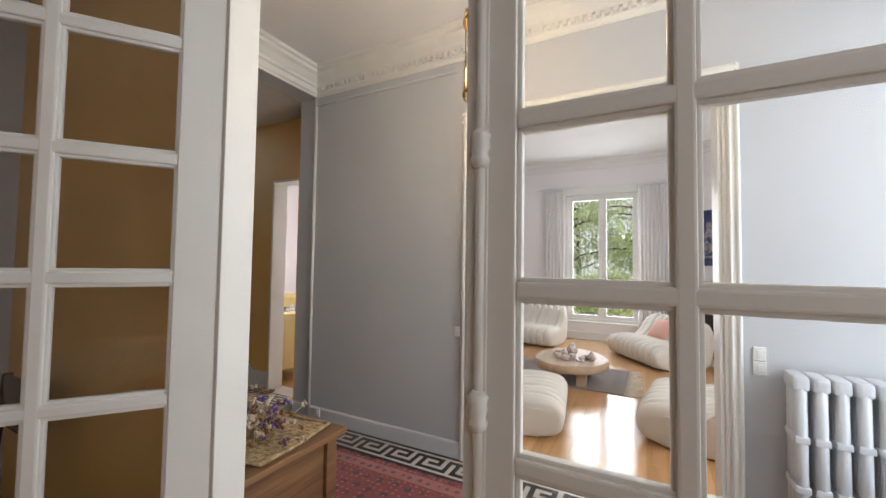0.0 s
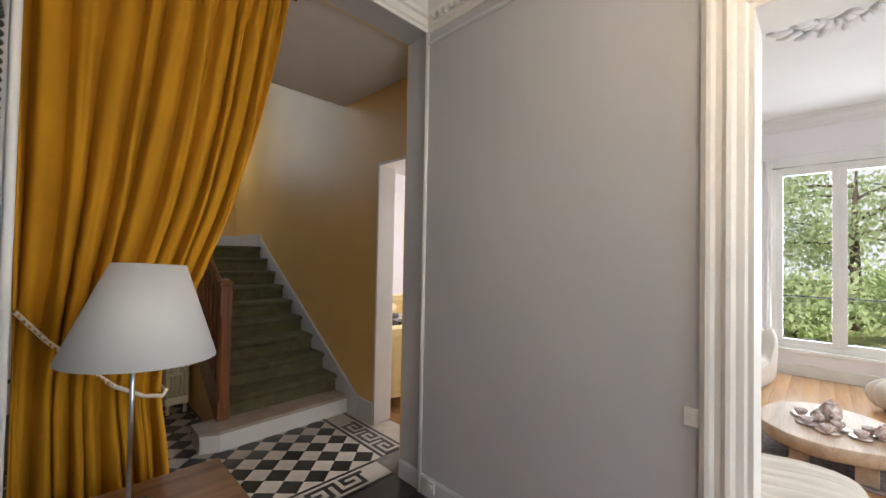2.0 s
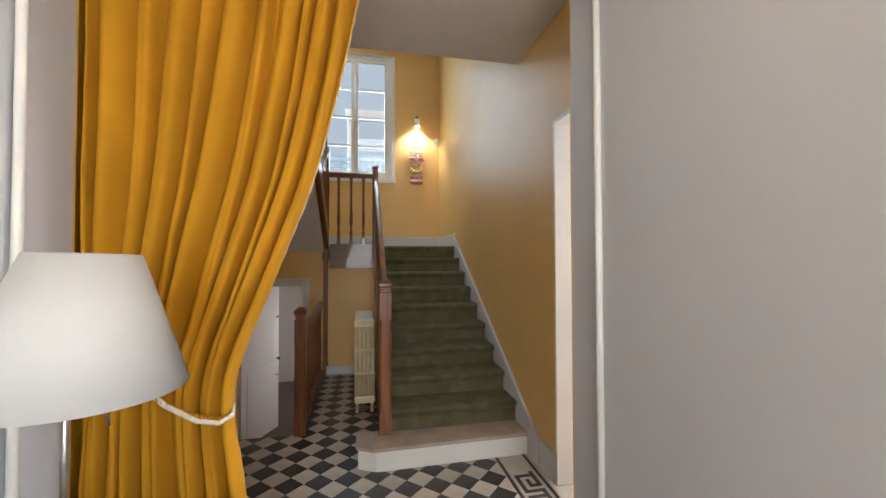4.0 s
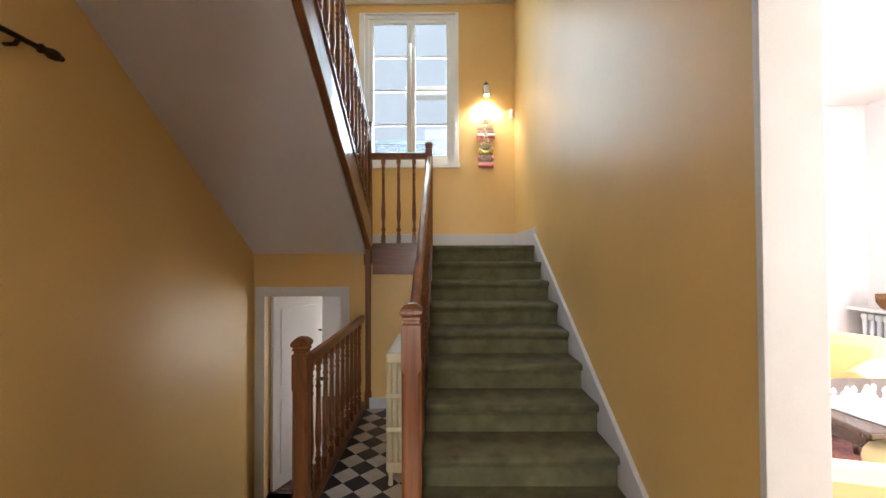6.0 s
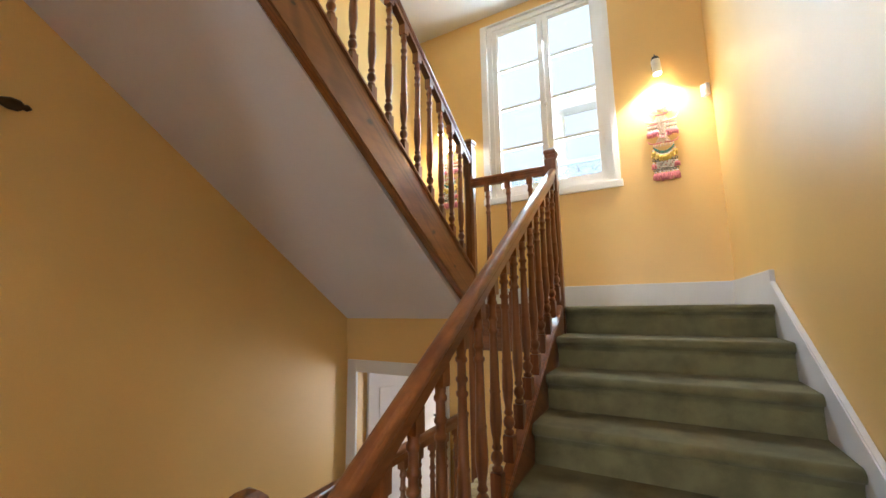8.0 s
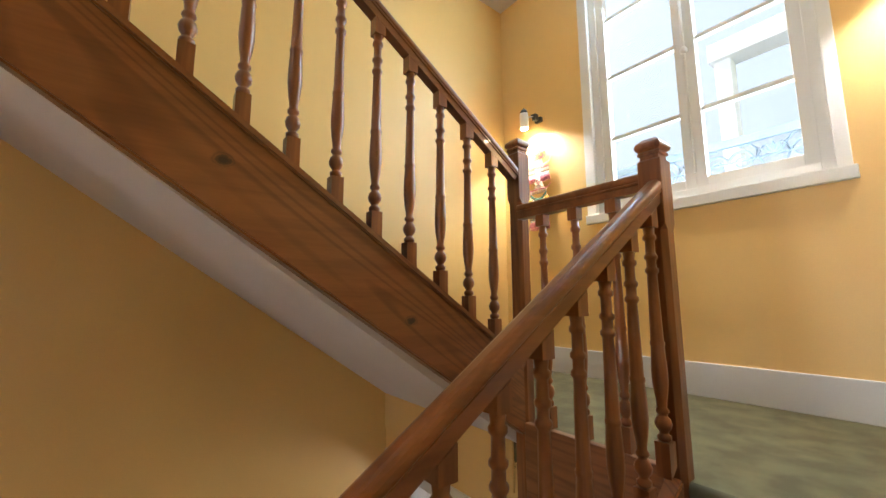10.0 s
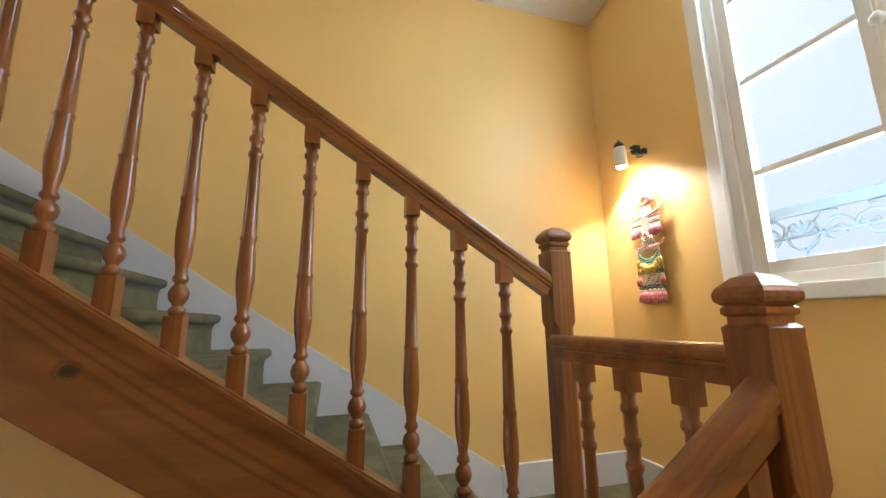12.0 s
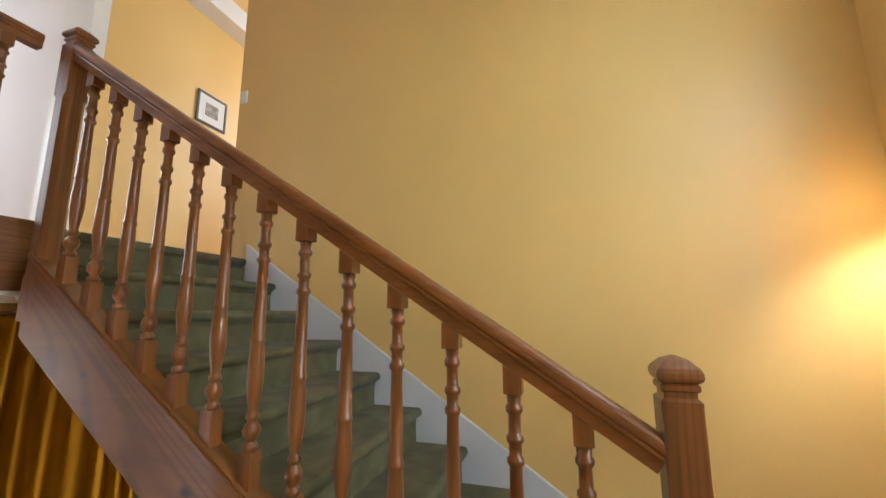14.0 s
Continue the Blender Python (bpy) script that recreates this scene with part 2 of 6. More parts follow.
LEAF = material("tree_leaf", (0.40, 0.49, 0.26), 0.6, second=(0.52, 0.56, 0.34), scale=0.8, fine=8, rand=0.2)
tl, mixer = LEAF.node_tree.nodes.new("ShaderNodeBsdfTranslucent"), LEAF.node_tree.nodes.new("ShaderNodeMixShader")
tl.inputs["Color"].default_value = (0.52, 0.62, 0.28, 1)
mixer.inputs["Fac"].default_value = 0.5
LEAF.node_tree.links.new(LEAF.node_tree.nodes["Principled BSDF"].outputs[0], mixer.inputs[1])
LEAF.node_tree.links.new(tl.outputs[0], mixer.inputs[2])
LEAF.node_tree.links.new(mixer.outputs[0], LEAF.node_tree.nodes["Material Output"].inputs["Surface"])
BARK = material("tree_bark", (0.10, 0.07, 0.05), 0.9, var=0.4, scale=8, fine=60, bump=0.4)
WHITE_LIT = glow("bulb_glow", (1.0, 0.82, 0.55), 25)
SPOT_LIT = glow("spot_bulb_glow", (1.0, 0.80, 0.5), 40)


# ---------- mesh helpers ----------
def box(bm, x0, x1, y0, y1, z0, z1, bevel=0.0, mi=0):
    b = bmesh.new()
    r = bmesh.ops.create_cube(b, size=1.0)
    for v in r["verts"]:
        v.co = Vector(((x0 + x1) / 2 + v.co.x * (x1 - x0), (y0 + y1) / 2 + v.co.y * (y1 - y0), (z0 + z1) / 2 + v.co.z * (z1 - z0)))
    if bevel:
        bmesh.ops.bevel(b, geom=b.edges[:], offset=bevel, segments=2, affect="EDGES", profile=0.6)
    join(bm, b, mi=mi)
    return bm


def join(bm, b, m=None, mi=0):
    """Adds the mesh b, moved by m, to bm."""
    idx = {}
    for v in b.verts:
        idx[v] = bm.verts.new(m @ v.co if m else v.co)
    for f in b.faces:
        try:
            g = bm.faces.new([idx[v] for v in f.verts])
            g.smooth, g.material_index = f.smooth, mi or f.material_index
        except ValueError:
            pass
    b.free()


def lathe(profile, segs=12, m=None, bm=None, mi=0, squareness=0.0):
    """A turned body from (radius, height) pairs about z."""
    bm = bm or bmesh.new()
    rings = []
    for r, z in profile:
        ring = []
        for i in range(segs):
            a = 2 * math.pi * (i + 0.5) / segs
            p = Vector((r * math.cos(a), r * math.sin(a), z))
            ring.append(bm.verts.new(m @ p if m else p))
        rings.append(ring)
    for a, b in zip(rings, rings[1:]):
        for i in range(segs):
            f = bm.faces.new((a[i], a[(i + 1) % segs], b[(i + 1) % segs], b[i]))
            f.smooth, f.material_index = segs > 4, mi
    for ring, flip in ((rings[0], True), (rings[-1], False)):
        if len(ring) > 2:
            f = bm.faces.new(ring[::-1] if flip else ring)
            f.material_index = mi
    return bm


def extrude_profile(pts, origin, along, length, side, up=Vector((0, 0, 1)), bm=None, closed=True, mi=0):
    """Sweeps the polygon of (side, up) pairs straight along a direction."""
    bm = bm or bmesh.new()
    o, a, s, u = Vector(origin), Vector(along).normalized(), Vector(side), Vector(up)
    r0 = [bm.verts.new(o + s * p + u * q) for p, q in pts]
    r1 = [bm.verts.new(o + a * length + s * p + u * q) for p, q in pts]
    n = len(pts)
    for i in range(n if closed else n - 1):
        f = bm.faces.new((r0[i], r0[(i + 1) % n], r1[(i + 1) % n], r1[i]))
        f.material_index = mi
    if closed:
        bm.faces.new(r0[::-1]).material_index = mi
        bm.faces.new(r1).material_index = mi
    return bm


def tube(path, radius, segs=8, bm=None, mi=0, closed=False):
    """A round bar along a list of points; radius may be a list."""
    bm = bm or bmesh.new()
    pts = [Vector(p) for p in path]
    rings = []
    for i, p in enumerate(pts):
        d = (pts[min(i + 1, len(pts) - 1)] - pts[max(i - 1, 0)]).normalized()
        if closed:
            d = (pts[(i + 1) % len(pts)] - pts[i - 1]).normalized()
        a = d.orthogonal().normalized() if abs(d.z) > 0.99 else d.cross(Vector((0, 0, 1))).normalized()
        b = d.cross(a)
        r = radius[i] if isinstance(radius, (list, tuple)) else radius
        rings.append([bm.verts.new(p + (a * math.cos(t) + b * math.sin(t)) * r) for t in (2 * math.pi * k / segs for k in range(segs))])
    pairs = list(zip(rings, rings[1:])) + ([(rings[-1], rings[0])] if closed else [])
    for x, y in pairs:
        for k in range(segs):
            f = bm.faces.new((x[k], x[(k + 1) % segs], y[(k + 1) % segs], y[k]))
            f.smooth, f.material_index = True, mi
    if not closed:
        bm.faces.new(rings[0][::-1]).material_index = mi
        bm.faces.new(rings[-1]).material_index = mi
    return bm


def sheet(fn, nu, nv, bm=None, mi=0, smooth=True):
    """A grid surface from fn(u, v), u and v from 0 to 1."""
    bm = bm or bmesh.new()
    g = [[bm.verts.new(fn(i / nu, j / nv)) for j in range(nv + 1)] for i in range(nu + 1)]
    for i in range(nu):
        for j in range(nv):
            f = bm.faces.new((g[i][j], g[i + 1][j], g[i + 1][j + 1], g[i][j + 1]))
            f.smooth, f.material_index = smooth, mi
    return bm


def mesh_of(name, bm, mats):
    bmesh.ops.recalc_face_normals(bm, faces=bm.faces[:])
    me = bpy.data.meshes.new(name)
    bm.to_mesh(me)
    bm.free()
    for m in (mats if isinstance(mats, (list, tuple)) else [mats]):
        me.materials.append(m)
    return me


def part(name, bm, mat, parent=None, label=""):
    ob = new(name, mesh_of(name, bm, mat))
    if parent:
        ob.parent = parent
    return tagged(ob, label)


def thing(name, label, category, group="", m=None):
    ob = new(name)
    if m:
        ob.matrix_world = m
    return tagged(ob, label, category, group)


def structure(name, bm, mat, label, category):
    ob = part(name, bm, mat)
    return tagged(ob, label, category, kind="structure")


def wall_boxes(axis, face, back, a0, a1, z0, z1, holes=()):
    """A wall with openings right through. axis 'x': its faces lie at x = face and back, and it runs along y. holes: (a, b, z, z)."""
    bm = bmesh.new()
    lo, hi = min(face, back), max(face, back)

    def put(p, q, r, s):
        if q - p > 1e-4 and s - r > 1e-4:
            if axis == "x":
                box(bm, lo, hi, p, q, r, s)
            else:
                box(bm, p, q, lo, hi, r, s)
    cur = a0
    for a, b, c, d in sorted(holes):
        put(cur, a, z0, z1)
        put(a, b, z0, c)
        put(a, b, d, z1)
        cur = b
    put(cur, a1, z0, z1)
    return bm

# ---------- plan (metres) ----------
XR, XL, YB = 0.03, -2.95, 3.45          # stairwell: right, left and window walls
XG, XD = -0.34, -2.28                   # entry hall: wall to the salon, wall to the dining room
YO, YP = -1.72, -1.50                   # the opening between entry hall and stair hall
W1, G1, R1 = 1.06, 0.277, 0.17          # lower flight
G2, R2, Y2 = 0.26, 0.18, 2.26           # upper flight
LAND, UP, HALF2 = 1.70, 3.50, 5.08      # half landing, upper floor, next half landing's underside

# ---------- stairwell shell ----------
structure("wall_stair_right", wall_boxes("x", XR, 0.20, YP, 3.70, -0.1, 6.6, [(-1.30, -0.66, -0.1, 2.48)]), OCHRE,
          "ochre painted wall beside the lower flight", "wall")
structure("wall_stair_left", wall_boxes("x", XL, -3.10, -0.25, 3.70, -1.3, 6.6), OCHRE, "ochre painted wall beside the upper flight", "wall")
structure("wall_stair_window", wall_boxes("y", YB, 3.70, XL, XR, 1.505, 6.6, [(-2.10, -0.755, 2.83, 4.965)]), OCHRE,
          "ochre painted wall with a tall window above the landing", "wall")
structure("wall_opening", wall_boxes("y", YO, YP, -4.2, XR, 0, 3.46, [(-2.27, -0.33, 0, 3.17)]), [GREY],
          "grey painted wall with a wide curtained opening", "wall")
bm = wall_boxes("y", YP, YP + 0.012, -4.0, XR, 0, 3.22, [(-2.27, -0.33, 0, 3.17)])
structure("wall_opening_back", bm, OCHRE, "ochre painted back of the curtained opening", "wall")
structure("wall_under_landing", wall_boxes("y", 2.225, 2.33, XL, -1.06, -1.3, 1.53, [(-2.83, -2.03, -0.95, 1.17)]), OCHRE,
          "ochre painted wall under the landing with a doorway", "wall")
structure("wall_alcove", wall_boxes("x", -4.0, -4.1, YP, -0.25, 0, 3.22), OCHRE, "ochre painted alcove wall", "wall")
structure("wall_alcove_side", wall_boxes("y", -0.25, -0.13, -4.0, -3.10, 0, 3.22), OCHRE, "ochre painted alcove side wall", "wall")
bm = box(bmesh.new(), -4.0, XR, YP, -0.10, 3.20, 3.47)
box(bm, -1.765, XR, -0.10, -0.013, 3.20, 3.47)
structure("ceiling_stair_hall", bm, CEIL, "plain white plaster ceiling", "ceiling")
structure("ceiling_half_landing", box(bmesh.new(), XL, XR, 2.22, YB, HALF2, HALF2 + 0.18), CEIL, "white plaster underside of the next half landing", "ceiling")
structure("ceiling_upper", box(bmesh.new(), -5.0, 0.3, -4.6, 3.7, 6.6, 6.7), CEIL, "white plaster ceiling of the upper floor", "ceiling")
bm = box(bmesh.new(), -5.0, XR, -4.6, -0.085, 3.475, UP - 0.006)
box(bm, -1.765, XR, -0.085, -0.013, 3.475, UP - 0.006)
structure("upper_floor", bm, OAK, "upper landing floor", "floor")
structure("wall_upper_corridor", wall_boxes("y", -1.0, -1.15, -5.0, -2.46, UP, 6.6), OCHRE, "pale ochre wall of the upper corridor", "wall")
structure("wall_upper_end", wall_boxes("x", -5.0, -5.1, -1.0, 3.7, UP, 6.6), OCHRE, "ochre end wall of the upper corridor", "wall")
structure("wall_upper_room", wall_boxes("y", -4.5, -4.6, -2.46, 0.3, UP, 6.6), SALON, "white wall of an upper room", "wall")
structure("wall_upper_right", wall_boxes("x", XR, 0.2, -4.6, YP, UP, 6.6), SALON, "white wall of the upper landing", "wall")
structure("wall_upper_left", wall_boxes("x", -2.46, -2.56, -4.5, -1.15, UP, 6.6), SALON, "white wall of an upper room", "wall")
bm = wall_boxes("x", -2.36, -2.46, -1.30, -0.99, UP, 5.6)
structure("trim_upper_door", bm, WHITE, "white door casing on the upper landing", "trim")
box_b = box(bmesh.new(), -5.0, -2.46, -1.0, -0.80, 5.85, 6.05, 0.01)
structure("trim_beam", box_b, CEIL, "plaster beam across the upper corridor", "trim")

# floors: bed of grout under the tiles, with the cellar stair cut out
bm = bmesh.new()
for x0, x1, y0, y1 in ((-4.0, XR, YP, 0.50), (-1.80, XR, 0.50, 2.225), (XD, XG, -6.4, YP)):
    box(bm, x0, x1, y0, y1, -0.12, -0.004)
structure("floor", bm, GROUT, "cement tiled floor of the two halls", "floor")
structure("ground_below", box(bmesh.new(), -7, 6.5, -7, 5.0, -1.6, -1.3), GROUT, "dark ground below the house", "ground")
bm = bmesh.new()
for i in range(5):
    box(bm, XL, -1.83, 0.50 + i * 0.27, 0.50 + (i + 1) * 0.27 if i < 4 else 2.225, -1.3, -0.19 * (i + 1), 0.004)
structure("stairs_cellar", bm, CARPET, "dark carpeted steps down to a garden door", "stairs")
bm = bmesh.new()
box(bm, -1.83, -1.80, 0.50, 2.22, -1.3, -0.002)
box(bm, XL, -1.83, 0.47, 0.498, -1.3, -0.002)
structure("wall_cellar_side", bm, OCHRE, "ochre painted side of the stair down", "wall")
# garden-level room behind the low door
bm = bmesh.new()
box(bm, -3.2, -1.2, 5.2, 5.3, -1.3, 1.5)
box(bm, -3.3, -3.2, 2.33, 5.2, -1.3, 1.5)
box(bm, -1.2, -1.1, 2.33, 5.2, -1.3, 1.5)
# Unseen roof, added to keep the sky's light out of the room.
box(bm, -3.2, -1.2, 3.45, 5.2, 1.502, 1.6)
structure("wall_garden_room", bm, SALON, "white walls and unseen roof of the garden room", "wall")
structure("floor_garden_room", box(bmesh.new(), -3.2, -1.2, 2.225, 5.2, -1.28, -0.95), DARK_WOOD, "dark floor of the garden room", "floor")

# ---------- lower flight ----------
def stair_flight(name, x0, x1, y_first, z_first, going, rise, count, direction, label, depth=0.06):
    """A carpeted flight, each step one rounded part."""
    st = tagged(new(name), label, "stairs", kind="structure")
    for k in range(count):
        y, z = y_first + direction * k * going, z_first + k * rise
        b = bmesh.new()
        prof = [(0.0, -rise), (0.002, -0.075), (-0.004, -0.056)]
        prof += [(-0.010 - 0.024 * math.sin(a), -0.024 - 0.024 * math.cos(a)) for a in [math.pi * i / 7 for i in range(8)]]
        prof += [(going + 0.005, 0.0), (going + 0.005, -0.03)]
        extrude_profile(prof, (x0, y, z), (1, 0, 0), x1 - x0, (0, direction, 0), bm=b)
        for f in b.faces:
            f.smooth = len(f.verts) == 4 and f.calc_area() < 0.05
        part("step", b, CARPET, st)
    return st


stair_flight("stairs_lower", -W1, 0.0, 0.0, 0.34, G1, R1, 9, 1, "olive carpeted lower flight of stairs")
structure("wall_landing_front", box(bmesh.new(), XL, -1.79, 2.214, 2.224, 1.40, 1.68), OCHRE, "ochre painted edge of the landing", "wall")
structure("landing", box(bmesh.new(), XL, XR, 2.225, YB, 1.50, LAND - 0.004), CARPET, "olive carpeted half landing", "landing")
stair_flight("stairs_upper", XL + 0.02, -1.76, Y2, LAND + R2, G2, R2, 10, -1, "carpeted upper flight of stairs")
# bottom step: stone tread on a white riser, its free end splayed
bm = bmesh.new()
outline = [(XR, -0.25), (-1.18, -0.27), (-1.31, -0.20), (-1.31, 0.03), (XR, 0.03)]
for z0, z1, g, mi in ((0.0, 0.145, 0.015, 1), (0.145, 0.17, 0.0, 0)):
    lo = [bm.verts.new((x if x > 0 else x + g, y + g if y < 0 else y, z0)) for x, y in outline]
    hi = [bm.verts.new((x if x > 0 else x + g, y + g if y < 0 else y, z1)) for x, y in outline]
    for i in range(5):
        bm.faces.new((lo[i], lo[(i + 1) % 5], hi[(i + 1) % 5], hi[i])).material_index = mi
    bm.faces.new(lo[::-1]).material_index = mi
    bm.faces.new(hi).material_index = mi
structure("bottom_step", bm, [PLINTH, WHITE], "stone bottom step with a white riser", "step")
# ochre side under the lower flight
bm = bmesh.new()
extrude_profile([(0.03, 0.0), (2.22, 0.0), (2.22, 1.50), (0.03, 0.20)], (-1.10, 0, 0), (1, 0, 0), 0.04, (0, 1, 0), bm=bm)
structure("wall_stair_side", bm, OCHRE, "ochre painted side under the lower flight", "wall")


def slope_board(name, x, thick, y0, z0, y1, z1, depth, mat, label, bevel=True):
    """A board on the slope: its top edge runs from (y0, z0) to (y1, z1)."""
    bm = bmesh.new()
    v = []
    for xx in (x - thick / 2, x + thick / 2):
        v.append([bm.verts.new((xx, *p)) for p in ((y0, z0), (y1, z1), (y1, z1 - depth), (y0, z0 - depth))])
    a, b = v
    bm.faces.new(a)
    bm.faces.new(b[::-1])
    for i in range(4):
        bm.faces.new((a[i], b[i], b[(i + 1) % 4], a[(i + 1) % 4]))
    if bevel:
        bmesh.ops.bevel(bm, geom=bm.edges[:], offset=0.005, segments=2, affect="EDGES")
    ob = structure(name, bm, mat, label, "trim")
    return ob


# skirtings
slope_board("skirting_lower_flight", 0.015, 0.026, -0.43, 0.185, 2.24, 1.825, 0.36, TRIM, "grey-white skirting beside the lower flight")
slope_board("skirting_upper_flight", XL + 0.011, 0.022, 2.56, 1.86, -0.06, 3.605, 0.40, TRIM, "grey-white skirting beside the upper flight")
bm = box(bmesh.new(), XL, XR, YB - 0.022, YB, LAND - 0.004, LAND + 0.185, 0.004)
box(bm, XR - 0.024, XR, 2.24, YB, LAND - 0.004, LAND + 0.185, 0.004)
box(bm, XL, XL + 0.022, 2.56, YB, LAND - 0.004, LAND + 0.185, 0.004)
box(bm, -1.73, -1.10, 2.205, 2.225, 0, 0.11, 0.004)
box(bm, XR - 0.02, XR, -0.655, -0.40, 0, 0.20, 0.004)
box(bm, XL, XL + 0.02, -0.25, 0.47, 0, 0.12, 0.004)
structure("baseboard", bm, TRIM, "grey-white painted skirting boards", "baseboard")
slope_board("skirting_cellar", XL + 0.01, 0.02, 0.47, 0.12, 1.9, -0.78, 0.2, TRIM, "grey-white skirting beside the stair down")

# soffit of the upper flight and its outer board
bm = bmesh.new()
extrude_profile([(2.30, 1.56), (2.30, 1.62), (-0.06, 3.27), (-0.06, 3.20)], (XL, 0, 0), (1, 0, 0), -1.77 - XL, (0, 1, 0), bm=bm)
structure("soffit_upper_flight", bm, SOFFIT, "white plaster underside of the upper flight", "soffit")

# ---------- balustrades ----------
BAL = [(0.015, 0.0), (0.020, 0.005), (0.020, 0.013), (0.013, 0.017), (0.013, 0.021), (0.022, 0.031), (0.0245, 0.041), (0.020, 0.052), (0.013, 0.058), (0.013, 0.062),
       (0.0185, 0.066), (0.0185, 0.072), (0.0135, 0.078), (0.0145, 0.09), (0.019, 0.11), (0.0228, 0.14), (0.0228, 0.165), (0.0208, 0.20), (0.0190, 0.222), (0.0212, 0.226),
       (0.0212, 0.232), (0.0185, 0.236), (0.0165, 0.32), (0.0145, 0.40), (0.0198, 0.406), (0.0198, 0.413), (0.0145, 0.418), (0.0145, 0.436), (0.0198, 0.441), (0.0198, 0.448),
       (0.0145, 0.453), (0.0140, 0.485), (0.0198, 0.490), (0.0198, 0.498), (0.0150, 0.503), (0.0175, 0.52)]


def baluster_mesh(height, foot=0.085, head=0.05, slope=0.0):
    """One turned baluster between a square foot and head; slope: tan of the rail's angle along +y."""
    b = bmesh.new()
    s = 0.021

    def block(z0, z1, top, bottom):
        vs = []
        for z, sl in ((z0, bottom), (z1, top)):
            vs.append([b.verts.new((x * s, y * s, z + y * s * sl)) for x, y in ((-1, -1), (1, -1), (1, 1), (-1, 1))])
        lo, hi = vs
        b.faces.new(lo[::-1])
        b.faces.new(hi)
        for i in range(4):
            b.faces.new((lo[i], lo[(i + 1) % 4], hi[(i + 1) % 4], hi[i]))
    block(0, foot, 0, slope)
    block(height - head, height, slope, 0)
    k = (height - foot - head) / 0.52
    lathe([(r, foot + z * k) for r, z in BAL], 10, bm=b)
    return mesh_of("baluster", b, STAIR_WOOD)


def rail_run(name, p, q, label, width=0.054, height=0.07):
    """A moulded handrail, its top along p to q."""
    p, q = Vector(p), Vector(q)
    d = (q - p).normalized()
    side = Vector((d.y, -d.x, 0)).normalized()
    up = side.cross(d)
    up = up if up.z > 0 else -up
    w, h = width / 2, height
    half = [(0.74, -1.0), (0.74, -0.62), (0.92, -0.58), (0.92, -0.50), (0.84, -0.47), (0.98, -0.42), (1.0, -0.32), (0.96, -0.20), (0.84, -0.11), (0.62, -0.045), (0.32, -0.01)]
    prof = [(u * w, v * h) for u, v in half] + [(-u * w, v * h) for u, v in half[::-1]]
    bm = bmesh.new()
    extrude_profile(prof, p, d, (q - p).length, side, up, bm=bm)
    for f in bm.faces:
        f.smooth = False
    return bm


def newel(name, x, y, z0, z1, size=0.092, cap=True, parent=None, chamfer=True, rail_z=None):
    """A square post with stopped chamfers and a moulded, rounded pyramid cap; z1 is the cap's top."""
    s = size / 2
    b = bmesh.new()
    c = 0.016
    g = size / 0.092
    levels = [(z0, 0.0), (z0 + (0.16 if z1 - z0 > 0.8 else 0.05), 0.0), (z0 + (0.18 if z1 - z0 > 0.8 else 0.07), c),
              (z1 - 0.33, c), (z1 - 0.31, 0.0), (z1 - 0.115 * g, 0.0)]
    rings = []
    for z, k in levels:
        kk = max(k, 0.002)
        ring = [(-s + kk, -s), (s - kk, -s), (s, -s + kk), (s, s - kk), (s - kk, s), (-s + kk, s), (-s, s - kk), (-s, -s + kk)]
        rings.append([b.verts.new((x + u, y + v, z)) for u, v in ring])
    for m, n in zip(rings, rings[1:]):
        for i in range(8):
            b.faces.new((m[i], m[(i + 1) % 8], n[(i + 1) % 8], n[i]))
    b.faces.new(rings[0][::-1])
    b.faces.new(rings[-1])
    post = part("post", b, NEWEL_WOOD, parent)
    b = bmesh.new()
    k = math.sqrt(2)
    lathe([(s * k * f, z1 + (h - 0.115) * g) for f, h in ((0.99, 0), (0.99, 0.008), (0.80, 0.016), (0.80, 0.029), (0.95, 0.034), (0.95, 0.045), (0.84, 0.050), (1.05, 0.057),
                                                    (1.12, 0.064), (1.12, 0.075), (1.02, 0.086), (0.58, 0.106), (0.08, 0.115))], 4, pose(x, y, 0), bm=b)
    part("cap", b, NEWEL_WOOD, parent, "moulded pyramid cap")
    return post


def balustrade(name, label, newels, runs, boards):
    """newels: (x, y, z0, z1). runs: p, q of the rail's top, offset of the board below it, the places of the balusters along it, 0 to 1."""
    th = thing(name, label, "balustrade")
    for n in newels:
        newel(name, *n, parent=th)
    for p, q, drop, spots in runs:
        p, q = Vector(p), Vector(q)
        part("handrail", rail_run(name, p, q, ""), RAIL_WOOD, th)
        flat = Vector((q.x - p.x, q.y - p.y, 0))
        slope = (q.z - p.z) / flat.length
        hgt = drop - 0.075 * math.sqrt(1 + slope * slope) + 0.004
        me = baluster_mesh(hgt, slope=slope * (1 if flat.y >= 0 else -1))
        for s in spots:
            c = p.lerp(q, s)
            ob = new("baluster", me)
            ob.parent = th
            ob.matrix_world = Matrix.Translation((c.x, c.y, c.z - drop))
    for nm, bm, mat, lb in boards:
        part(nm, bm, mat, th, lb)
    return th


def board_mesh(x, thick, y0, z0, y1, z1, depth, cap=0.0):
    bm = bmesh.new()
    v = []
    for xx in (x - thick / 2, x + thick / 2):
        v.append([bm.verts.new((xx, *p)) for p in ((y0, z0), (y1, z1), (y1, z1 - depth), (y0, z0 - depth))])
    m, n = v
    bm.faces.new(m)
    bm.faces.new(n[::-1])
    for i in range(4):
        bm.faces.new((m[i], n[i], n[(i + 1) % 4], m[(i + 1) % 4]))
    bmesh.ops.bevel(bm, geom=bm.edges[:], offset=0.006, segments=2, affect="EDGES")
    return bm


